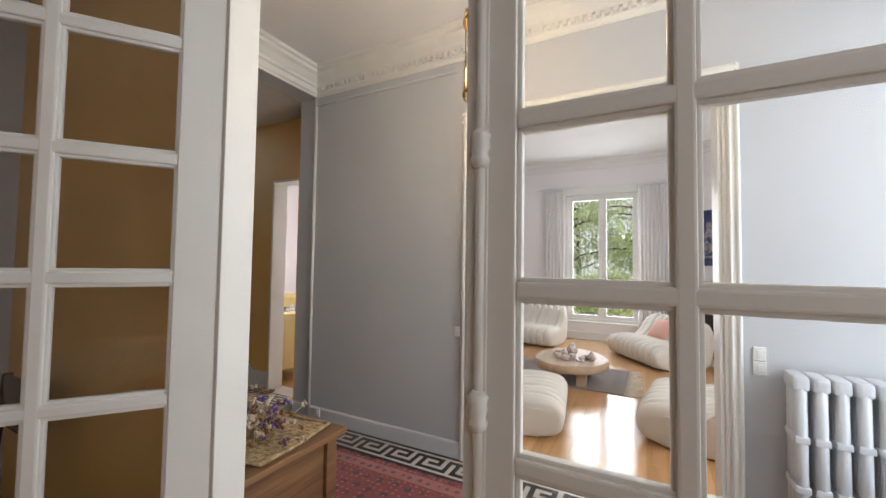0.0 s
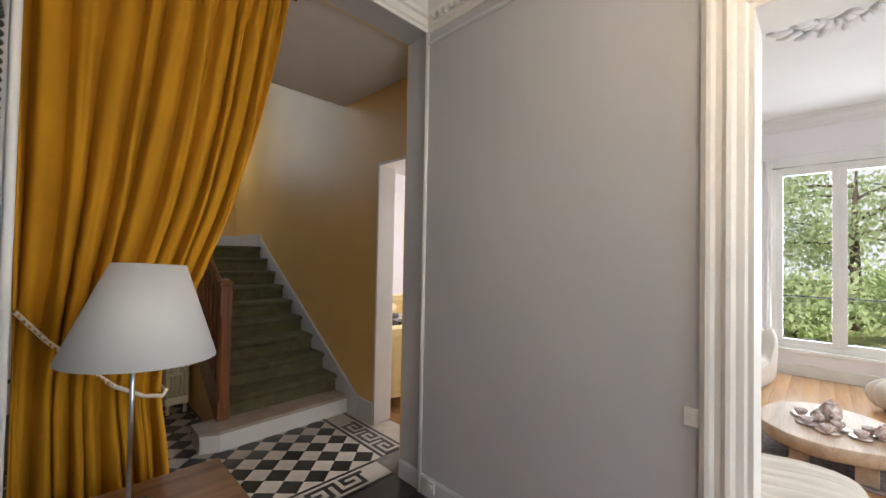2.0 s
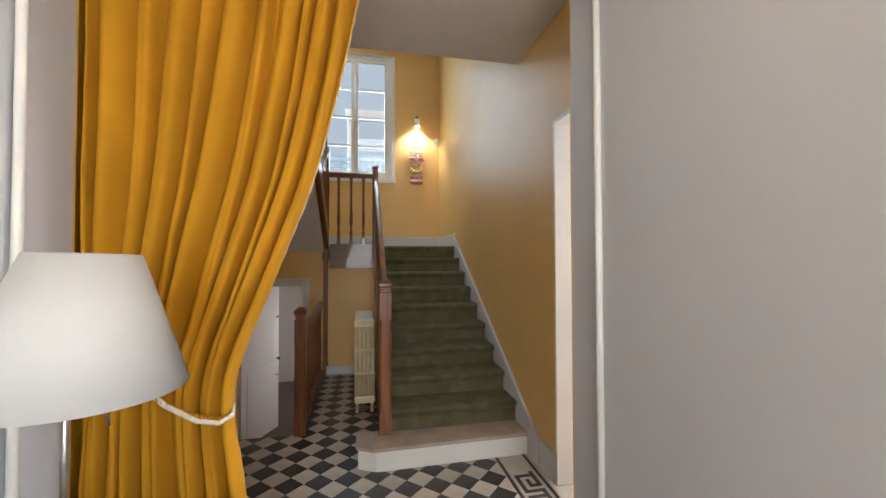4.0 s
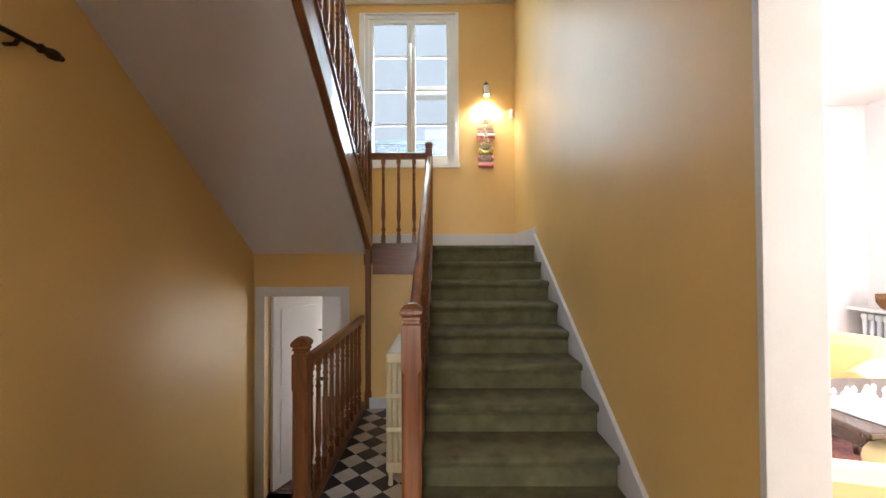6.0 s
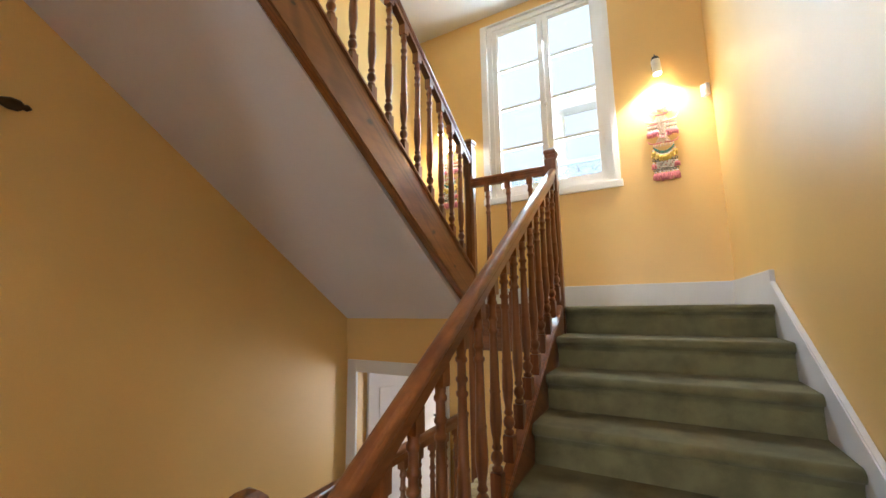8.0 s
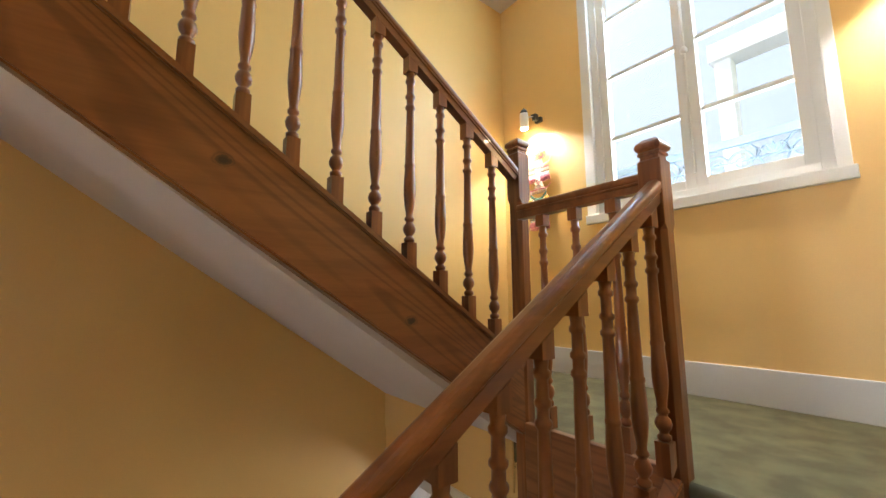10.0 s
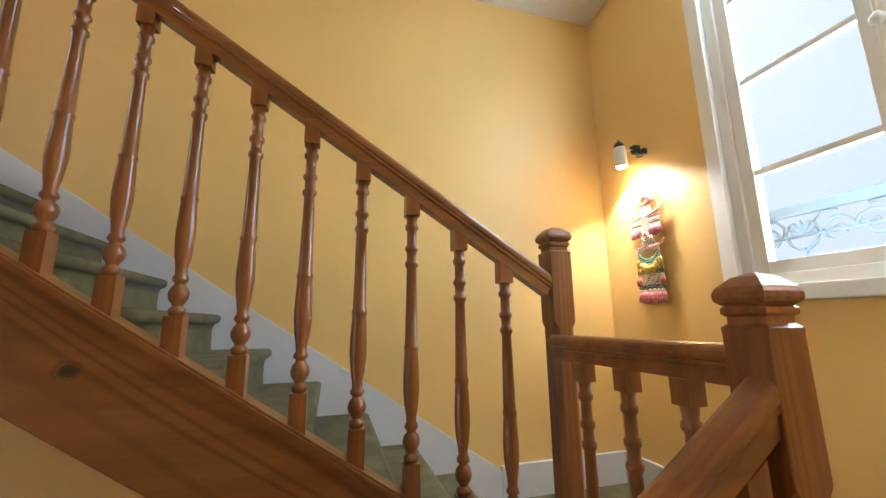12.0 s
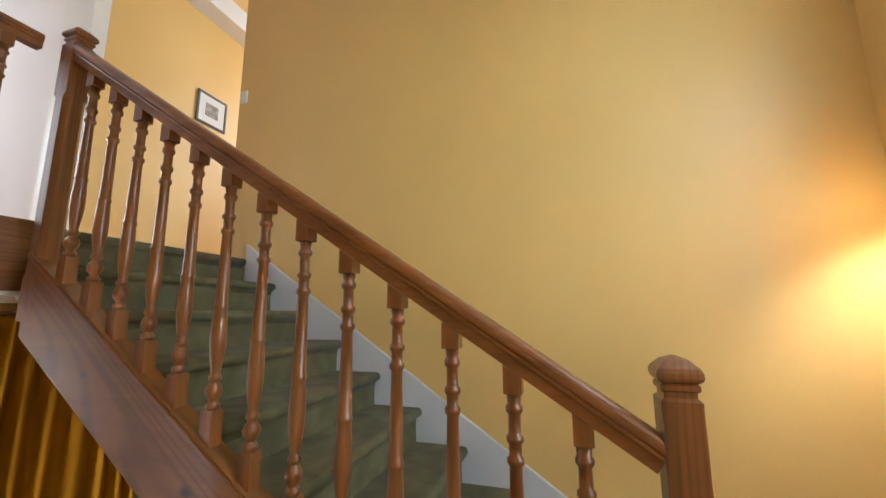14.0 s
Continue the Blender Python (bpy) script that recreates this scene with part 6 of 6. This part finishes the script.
# mantel things
th = thing("china_jar", "small white jar with a dark lid on the mantel", "jar", m=FM @ pose(-0.55, -0.2, 1.20))
part("body", lathe([(0.03, 0), (0.04, 0.01), (0.04, 0.08), (0.028, 0.095)], 14), WHITE_CHINA, th)
part("lid", lathe([(0.03, 0.095), (0.034, 0.105), (0.02, 0.13), (0.012, 0.14), (0.015, 0.155), (0.003, 0.165)], 14), BRONZE, th)
th = thing("dried_garland", "garland of pale dried flowers along the mantel", "dried flowers", m=FM @ pose(0, -0.18, 1.20))
b = bmesh.new()
for i in range(130):
    x, y, z = rnd.uniform(-0.42, 0.62), rnd.uniform(-0.07, 0.07), rnd.uniform(0.01, 0.09)
    r = rnd.uniform(0.012, 0.03)
    lathe([(0.001, -r * 0.5), (r, 0), (r * 0.4, r * 0.5), (0.001, r * 0.6)], 6, Matrix.Translation((x, y, z)) @ Euler((rnd.uniform(-1, 1), rnd.uniform(-1, 1), 0)).to_matrix().to_4x4(), b)
tagged(part("petals", b, PALE_FLOWER, th), kind="stuff")
# ceiling rose
b = bmesh.new()
for i in range(16):
    a = 2 * math.pi * i / 16
    for r0, r1 in ((0.12, 0.26), (0.27, 0.44)):
        tube([(r0 * math.cos(a), r0 * math.sin(a), -0.02), ((r0 + r1) / 2 * math.cos(a + 0.12), (r0 + r1) / 2 * math.sin(a + 0.12), -0.035), (r1 * math.cos(a + 0.2), r1 * math.sin(a + 0.2), -0.012)],
             [0.03, 0.035, 0.01], 6, b)
lathe([(0.001, -0.06), (0.05, -0.05), (0.10, -0.02), (0.12, 0)], 20, bm=b)
ob = tagged(part("ceiling_rose", b, CEIL), "ornate plaster ceiling rose", "ceiling rose", kind="structure")
ob.matrix_world = pose(2.35, -3.75, 3.72)

# ---------- sitting room with yellow chairs ----------
def armchair(label, m):
    th = thing("yellow_armchair", label, "armchair", "armchairs in the sitting room", m)
    part("seat", box(bmesh.new(), -0.30, 0.30, -0.40, 0.30, 0.12, 0.44, 0.06), YELLOW_CLOTH, th)
    part("backrest", box(bmesh.new(), -0.42, 0.42, 0.22, 0.44, 0.12, 0.86, 0.09), YELLOW_CLOTH, th)
    for s in (-1, 1):
        b = box(bmesh.new(), *sorted((0.29 * s, 0.42 * s)), -0.42, 0.30, 0.12, 0.56, 0.05)
        tube([(0.37 * s, -0.44, 0.58), (0.37 * s, 0.30, 0.60)], 0.095, 14, b)
        part("armrest", b, YELLOW_CLOTH, th)
        for y in (-0.36, 0.36):
            part("foot", lathe([(0.018, 0), (0.026, 0.12)], 8, pose(0.36 * s, y, 0)), DARK_WOOD, th)
    return th


armchair("yellow upholstered armchair drawn up to the dark table", pose(0.78, -0.22, 0, 0, 0, 165))
armchair("yellow upholstered armchair near the radiator", pose(2.45, 1.75, 0, 0, 0, -60))
th = thing("dark_table", "dark polished wooden dining table", "table", m=pose(1.95, 0.45, 0, 0, 0, 0))
part("tabletop", box(bmesh.new(), -0.85, 0.85, -0.42, 0.42, 0.70, 0.735, 0.01), DARK_WOOD, th)
part("apron", box(bmesh.new(), -0.75, 0.75, -0.34, 0.34, 0.60, 0.699, 0.004), DARK_WOOD, th)
for x in (-0.72, 0.72):
    for y in (-0.32, 0.32):
        part("leg", lathe([(0.02, 0), (0.028, 0.1), (0.024, 0.3), (0.035, 0.6), (0.035, 0.66)], 10, pose(x, y, 0)), DARK_WOOD, th)
th = thing("chess_set", "white chess set on a pale board", "chess set", m=pose(1.42, 0.28, 0.737, 0, 0, 12))
part("board", box(bmesh.new(), -0.20, 0.20, -0.20, 0.20, 0, 0.018, 0.003), PAPER, th)
me = mesh_of("chess_piece", lathe([(0.016, 0), (0.018, 0.008), (0.009, 0.02), (0.008, 0.045), (0.014, 0.055), (0.010, 0.07), (0.003, 0.08)], 10), WHITE_CHINA)
for i in range(8):
    for j in (0, 1, 5, 6):
        if (i + j) % 3 != 2:
            ob = new("chess_piece", me)
            ob.parent = th
            ob.matrix_local = pose(-0.175 + i * 0.05, -0.175 + j * 0.05, 0.018)
ob = tagged(part("closed_book", box(bmesh.new(), -0.11, 0.11, -0.08, 0.08, 0, 0.03, 0.003), BLACK), "closed dark book on the table", "book")
ob.matrix_world = pose(1.28, 0.72, 0.737, 0, 0, 30)
rug("sitting_room_rug", "red patterned rug under the dark table", 0.95, 3.2, -0.7, 1.6, 0.002, (RUG_RED, RUG_BAND, RUG_RED), 0.2)
column_radiator("sitting_room_radiator", "white cast-iron radiator under a marble shelf", pose(3.72, 2.0, 0, 0, 0, 90), 13, 0.07, 0.95, 0.16, 3, RAD_GREY)
ob = tagged(part("radiator_shelf", box(bmesh.new(), 3.56, 3.9, 1.45, 2.52, 0.98, 1.01, 0.004), MARBLE), "white marble shelf above the radiator", "shelf")
b = bmesh.new()
for y in (1.6, 2.4):
    box(b, 3.80, 3.9, y - 0.015, y + 0.015, 0.90, 0.982, 0.003)
part("bracket", b, WHITE, ob)
th = thing("earthen_bowl", "brown earthenware bowl on the shelf", "bowl", m=pose(3.72, 2.2, 1.01))
part("body", lathe([(0.07, 0), (0.09, 0.01), (0.125, 0.08), (0.13, 0.16), (0.12, 0.16), (0.10, 0.05), (0.01, 0.02)], 20), DRY_BROWN, th)
bm = box(bmesh.new(), 0.205, 3.9, 2.58, 2.6, 0, 0.16, 0.004)
box(bm, 3.88, 3.9, -1.3, 2.58, 0, 0.16, 0.004)
structure("baseboard_sitting_room", bm, WHITE, "white sitting room skirting", "baseboard")

# ---------- dining room: table and chair seen in the glass ----------
th = thing("dining_table", "dining table under a white cloth", "table", m=pose(-4.9, -4.7, 0))
part("tablecloth", box(bmesh.new(), -0.5, 0.5, -0.9, 0.9, 0.55, 0.76, 0.02), SHEER, th, "white tablecloth")
for x in (-0.4, 0.4):
    for y in (-0.8, 0.8):
        part("leg", box(bmesh.new(), x - 0.03, x + 0.03, y - 0.03, y + 0.03, 0, 0.56, 0.004), DARK_WOOD, th)
th = thing("dining_chair", "dark wooden dining chair against the ochre wall", "chair", m=pose(-2.72, -2.30, 0, 0, 0, 90))
part("seat", box(bmesh.new(), -0.21, 0.21, -0.21, 0.21, 0.43, 0.47, 0.012), DARK_WOOD, th)
for x in (-0.18, 0.18):
    for y in (-0.18, 0.18):
        part("leg", box(bmesh.new(), x - 0.018, x + 0.018, y - 0.018, y + 0.018, 0, 0.43, 0.004), DARK_WOOD, th)
    part("back_post", tube([(x, -0.19, 0.47), (x, -0.24, 1.0)], 0.018, 8), DARK_WOOD, th)
part("backrest", box(bmesh.new(), -0.17, 0.17, -0.245, -0.222, 0.78, 1.0, 0.01), DARK_WOOD, th)

# ---------- outside ----------
bm = bmesh.new()
bmesh.ops.create_grid(bm, x_segments=60, y_segments=60, size=600)
for v in bm.verts:
    v.co.z = -0.62
ob = structure("ground", bm, GRASS, "rough meadow grass around the house", "ground")
ob.matrix_world = pose(606.0, 0, 0)
ob.location.z = 0


def leaf_tree(label, m, height, spread, n, seed):
    th = thing("tree", label, "tree", "trees in the garden", m)
    rnd = random.Random(seed)
    b = bmesh.new()
    tube([(0, 0, -0.3), (0.05, 0.02, height * 0.3), (-0.05, 0.05, height * 0.6), (0, 0, height * 0.9)], [0.18, 0.14, 0.09, 0.03], 8, b)
    tips = []
    for i in range(16):
        a, z = rnd.uniform(0, 6.28), height * rnd.uniform(0.15, 0.85)
        l = spread * rnd.uniform(0.5, 1.0) * (1.15 - 0.5 * z / height)
        e = Vector((l * math.cos(a), l * math.sin(a), z + height * rnd.uniform(0.02, 0.15)))
        tube([(0, 0, z), e * 0.5 + Vector((0, 0, z * 0.5 + 0.1)), e], [0.06, 0.04, 0.012], 5, b)
        tips += [Vector((0, 0, z)).lerp(e, t) for t in (0.45, 0.7, 0.9, 1.0)]
    part("trunk", b, BARK, th)
    vs, fs = [], []
    for i in range(n):
        c = rnd.choice(tips) + Vector((rnd.gauss(0, 1), rnd.gauss(0, 1), rnd.gauss(0, 0.8))) * spread * 0.16
        r = rnd.uniform(0.06, 0.13)
        rot = Euler((rnd.uniform(0, 6), rnd.uniform(0, 6), rnd.uniform(0, 6))).to_matrix()
        k = len(vs)
        for p in ((-r, 0, 0), (0, -r * 0.5, 0.02), (r, 0, 0), (0, r * 0.5, 0.02)):
            vs.append(c + rot @ Vector(p))
        fs.append((k, k + 1, k + 2, k + 3))
    me = bpy.data.meshes.new("crown")
    me.from_pydata(vs, [], fs)
    me.materials.append(LEAF)
    cr = new("crown", me)
    cr.parent = th
    tagged(cr, kind="stuff")
    return th


for i, (x, y, h, s) in enumerate(((15, -8.5, 7, 3.2), (17, -4.5, 6, 3.0), (14.5, -1.5, 7.5, 3.0), (21, -7, 9, 4), (22, -1, 9, 4), (19, 4, 8, 4), (13.5, -5.6, 2.2, 1.7), (13.2, -3.2, 1.9, 1.6), (13.8, -8.0, 2.0, 1.6), (13.6, -0.8, 2.2, 1.7))):
    leaf_tree("leafy green garden tree" if h > 3 else "low green garden shrub", pose(x, y, -0.6), h, s, 3400 if h > 3 else 2600, i)
th = thing("window_rail", "thin iron guard rail outside the french window", "railing")
part("bar", tube([(5.60, -4.55, 1.12), (5.60, -3.14, 1.12)], 0.010, 8), SOOT, th)
part("bar", tube([(5.60, -4.55, 0.50), (5.60, -3.14, 0.50)], 0.008, 8), SOOT, th)

# outside the stair window: a scrolled iron rail and a pale neighbouring facade
th = thing("iron_balcony_rail", "pale blue-grey scrolled iron rail outside the stair window", "railing")
IRON = material("pale_painted_iron", (0.30, 0.40, 0.52), 0.5)
part("handrail", box(bmesh.new(), -2.9, 0.2, 3.90, 3.94, 3.262, 3.318, 0.006), IRON, th)
part("middle_bar", tube([(-2.9, 3.92, 3.15), (0.2, 3.92, 3.15)], 0.009, 6), IRON, th)
for x in (-2.88, 0.18):
    part("post", tube([(x, 3.92, 2.80), (x, 3.92, 3.27)], 0.014, 8), IRON, th)


def volute(bm, cx, cz, r, turn, start, turns=1.6):
    pts = []
    for i in range(27):
        t = i / 26
        a, k = start + turn * 2 * math.pi * turns * t, r * (1 - 0.86 * t)
        pts.append((cx + k * math.cos(a), 0, cz + k * math.sin(a)))
    tube(pts, [0.010 - 0.004 * i / 26 for i in range(27)], 6, bm)


b = bmesh.new()
for sx in (-1, 1):
    volute(b, 0.075 * sx, 0.0, 0.075, -sx, math.pi / 2 + sx * math.pi / 2)
    tube([(0.15 * sx, 0, 0.0), (0.16 * sx, 0, 0.06), (0.12 * sx, 0, 0.105), (0.06 * sx, 0, 0.10)], 0.008, 6, b)
scroll_me = mesh_of("scroll", b, IRON)
b = bmesh.new()
for a in (-0.9, -0.45, 0, 0.45, 0.9):
    lathe([(0.004, 0), (0.014, 0.045), (0.004, 0.085)], 6, pose(0, 0, 0, 0, math.degrees(a), 0), b)
for sx in (-1, 1):
    tube([(0, 0, -0.085), (0.055 * sx, 0, -0.045), (0.082 * sx, 0, 0.01), (0.05 * sx, 0, 0.07), (0, 0, 0.045)], 0.008, 6, b)
lathe([(0.003, -0.11), (0.012, -0.085), (0.003, -0.06)], 6, bm=b)
palm_me = mesh_of("palmette", b, IRON)
for i in range(7):
    for nm, me, dx in (("scroll", scroll_me, 0.0), ("palmette", palm_me, 0.24)):
        ob = new(nm, me)
        ob.parent = th
        ob.matrix_local = pose(-2.72 + i * 0.46 + dx, 3.92, 3.15)
th = thing("porch", "pale plastered porch post and beam beyond the iron rail", "porch")
part("post", box(bmesh.new(), -1.57, -1.45, 4.66, 4.80, -1.3, 4.30, 0.008), PLASTER_OUT, th)
part("beam", box(bmesh.new(), -1.60, 0.6, 4.62, 4.84, 4.30, 4.46, 0.008), PLASTER_OUT, th)
part("post", box(bmesh.new(), 0.40, 0.52, 4.66, 4.80, -1.3, 4.30, 0.008), PLASTER_OUT, th)
bm = box(bmesh.new(), -3.0, 0.3, 3.70, 4.1, 2.74, 2.82, 0.004)
structure("balcony_slab", bm, PLASTER_OUT, "pale balcony ledge outside the stair window", "ledge")
bm = bmesh.new()
bm.faces.new([bm.verts.new(p) for p in ((-120, 60, -3), (60, 60, -3), (60, 60, 90), (-120, 60, 90))])
structure("backdrop_stair", bm, glow("pale_blue_sky_glow", (0.70, 0.84, 1.0), 0.27), "pale blue sky beyond the stair window", "backdrop")
bm = bmesh.new()
bm.faces.new([bm.verts.new(p) for p in ((75, -60, -3), (75, 60, -3), (75, 60, 50), (75, -60, 50))])
structure("backdrop_garden", bm, glow("white_sky_glow", (0.92, 0.96, 1.0), 0.75), "white hazy sky beyond the garden", "backdrop")

# ---------- floor pieces ----------
def clip(poly, x0, x1, y0, y1):
    for axis, lim, keep in ((0, x0, 1), (0, x1, -1), (1, y0, 1), (1, y1, -1)):
        out = []
        for i, p in enumerate(poly):
            q = poly[i - 1]
            a, b = keep * (p[axis] - lim) >= 0, keep * (q[axis] - lim) >= 0
            if a != b:
                t = (lim - q[axis]) / (p[axis] - q[axis])
                out.append((q[0] + (p[0] - q[0]) * t, q[1] + (p[1] - q[1]) * t))
            if a:
                out.append(p)
        poly = out
        if len(poly) < 3:
            return []
    return poly


def prism(b, poly, z0, z1):
    lo, hi = [b.verts.new((x, y, z0)) for x, y in poly], [b.verts.new((x, y, z1)) for x, y in poly]
    n = len(poly)
    b.faces.new(hi)
    for i in range(n):
        b.faces.new((lo[i], lo[(i + 1) % n], hi[(i + 1) % n], hi[i]))


floor = bpy.data.objects["floor"]
T = 0.14
D = T * math.sqrt(2) / 2
full = {}
for k, mt in ((0, TILE_W), (1, TILE_B)):
    b = bmesh.new()
    d = D - 0.0016
    prism(b, [(d, 0), (0, d), (-d, 0), (0, -d)], -0.006, 0.0)
    full[k] = mesh_of("tile", b, mt)
cut = {0: bmesh.new(), 1: bmesh.new()}
count = 0
for x0, x1, y0, y1 in ((-2.93, -0.27, -1.19, 0.49), (-1.765, -1.12, 0.49, 2.205)):
    for i in range(-40, 60):
        for j in range(-40, 60):
            cx, cy = -0.27 + (i - j) * D, -1.19 + (i + j) * D
            if cx < x0 - D or cx > x1 + D or cy < y0 - D or cy > y1 + D:
                continue
            d = D - 0.0016
            poly = [(cx + d, cy), (cx, cy + d), (cx - d, cy), (cx, cy - d)]
            c = clip(poly, x0, x1, y0, y1)
            if not c:
                continue
            kind = (i + 0) % 2 ^ (j % 2)
            whole = cx - D >= x0 and cx + D <= x1 and cy - D >= y0 and cy + D <= y1
            if whole and count < 300:
                ob = new("tile", full[kind])
                ob.parent = floor
                ob.location = (cx, cy, 0)
                count += 1
            else:
                prism(cut[kind], c, -0.006, 0.0)
for k, mt in ((0, TILE_W), (1, TILE_B)):
    tagged(part("cut_tiles", cut[k], mt, floor), kind="stuff")

KEY = ["11111110", "10000010", "10111010", "10100010", "10111111"]


def key_border(x0, y0, length, along, width, mirror=1):
    """A tiled band with a running key. along 'x' or 'y'; it lies to the +side of its line."""
    base, dark = bmesh.new(), bmesh.new()

    def rect(bm, a0, a1, w0, w1, z):
        w0, w1 = sorted((w0 * mirror, w1 * mirror))
        if along == "y":
            box(bm, x0 + w0, x0 + w1, y0 + a0, y0 + a1, -0.006, z)
        else:
            box(bm, x0 + a0, x0 + a1, y0 + w0, y0 + w1, -0.006, z)
    rect(base, 0, length, 0, width, 0.0)
    rect(dark, 0, length, 0.0, width * 0.09, 0.0012)
    rect(dark, 0, length, width * 0.91, width, 0.0012)
    c = width * 0.62 / 5
    n = int(length / (8 * c))
    for k in range(n):
        for r, row in enumerate(KEY):
            s = 0
            while s < 8:
                if row[s] == "1":
                    e = s
                    while e < 8 and row[e] == "1":
                        e += 1
                    a, w = (k * 8 + s) * c, width * 0.19 + r * c
                    rect(dark, a, (k * 8 + e) * c, w, w + c, 0.0012)
                    s = e
                else:
                    s += 1
    tagged(part("key_ground", base, TILE_W, floor), kind="stuff")
    tagged(part("key_pattern", dark, TILE_B, floor), kind="stuff")


key_border(-0.265, -1.185, 0.95, "y", 0.24)
key_border(-2.27, -1.45, 1.93, "x", 0.255)
key_border(-0.645, -5.6, 3.52, "y", 0.285)
b = bmesh.new()
box(b, -2.27, -0.335, -1.74, -1.455, -0.006, -0.0005)
box(b, -0.645, -0.36, -2.075, -1.745, -0.006, -0.0006)
tagged(part("threshold_slab", b, TILE_B, floor), kind="stuff")
b = bmesh.new()
for i in range(8):
    a = math.pi * i / 4
    lathe([(0.001, 0), (0.016, 0.0006), (0.001, 0.0012)], 6, Matrix.Translation((-0.505 + 0.06 * math.cos(a), -1.92 + 0.06 * math.sin(a), 0)) @ pose(0, 0, 0, 0, 0, math.degrees(a)) @ Matrix.Diagonal((2.6, 1, 1, 1)), b)
tagged(part("star_inlay", b, TILE_W, floor), kind="stuff")
b = box(bmesh.new(), XD, -0.65, -6.4, -1.745, -0.006, -0.001)
tagged(part("plain_tiles", b, TILE_W, floor), kind="stuff")
b = box(bmesh.new(), -0.02, XR, -1.45, -0.24, -0.006, -0.0005)
box(b, XR, 0.21, -1.30, -0.66, -0.1, -0.001)
tagged(part("sill_tiles", b, TILE_W, floor), kind="stuff")


def plank_floor(name, label, x0, x1, y0, y1, width, along):
    fl = tagged(new(name), label, "floor", kind="structure")
    rnd = random.Random(len(name))
    lens = {}
    L, Wd = (x1 - x0, y1 - y0) if along == "x" else (y1 - y0, x1 - x0)
    n = int(math.ceil(Wd / width))
    for r in range(n):
        pos, w = 0.0, min(width, Wd - r * width)
        pos -= rnd.uniform(0, 1.2)
        while pos < L:
            ln = 1.6
            a, c = max(0, pos), min(L, pos + ln)
            if c - a > 0.05:
                key = (round(c - a, 3), round(w, 3))
                if key not in lens:
                    b = bmesh.new()
                    if along == "x":
                        box(b, 0.0008, c - a - 0.0008, 0.0008, w - 0.0008, -0.02, 0.0)
                    else:
                        box(b, 0.0008, w - 0.0008, 0.0008, c - a - 0.0008, -0.02, 0.0)
                    lens[key] = mesh_of("plank", b, OAK if along == "y" else OAK_X)
                ob = new("plank", lens[key])
                ob.parent = fl
                ob.location = (x0 + a, y0 + r * width, 0) if along == "x" else (x0 + r * width, y0 + a, 0)
            pos += ln
    b = box(bmesh.new(), x0, x1, y0, y1, -0.06, -0.021)
    part("subfloor", b, GROUT, fl)


OAK_X = wood("oak_floorboard_lengthwise", (0.42, 0.21, 0.085), (0.60, 0.34, 0.15), 0.20, axis=0, scale=0.5, rand=0.12, coat=0.35)
plank_floor("floor_salon", "honey coloured oak boards in the salon", -0.34, 5.4, -6.6, -1.5, 0.14, "x")
plank_floor("floor_sitting_room", "honey coloured oak boards in the sitting room", 0.21, 3.9, -1.38, 2.6, 0.14, "y")
plank_floor("floor_dining", "honey coloured oak boards in the dining room", -6.4, -2.28, -6.5, -1.6, 0.16, "y")
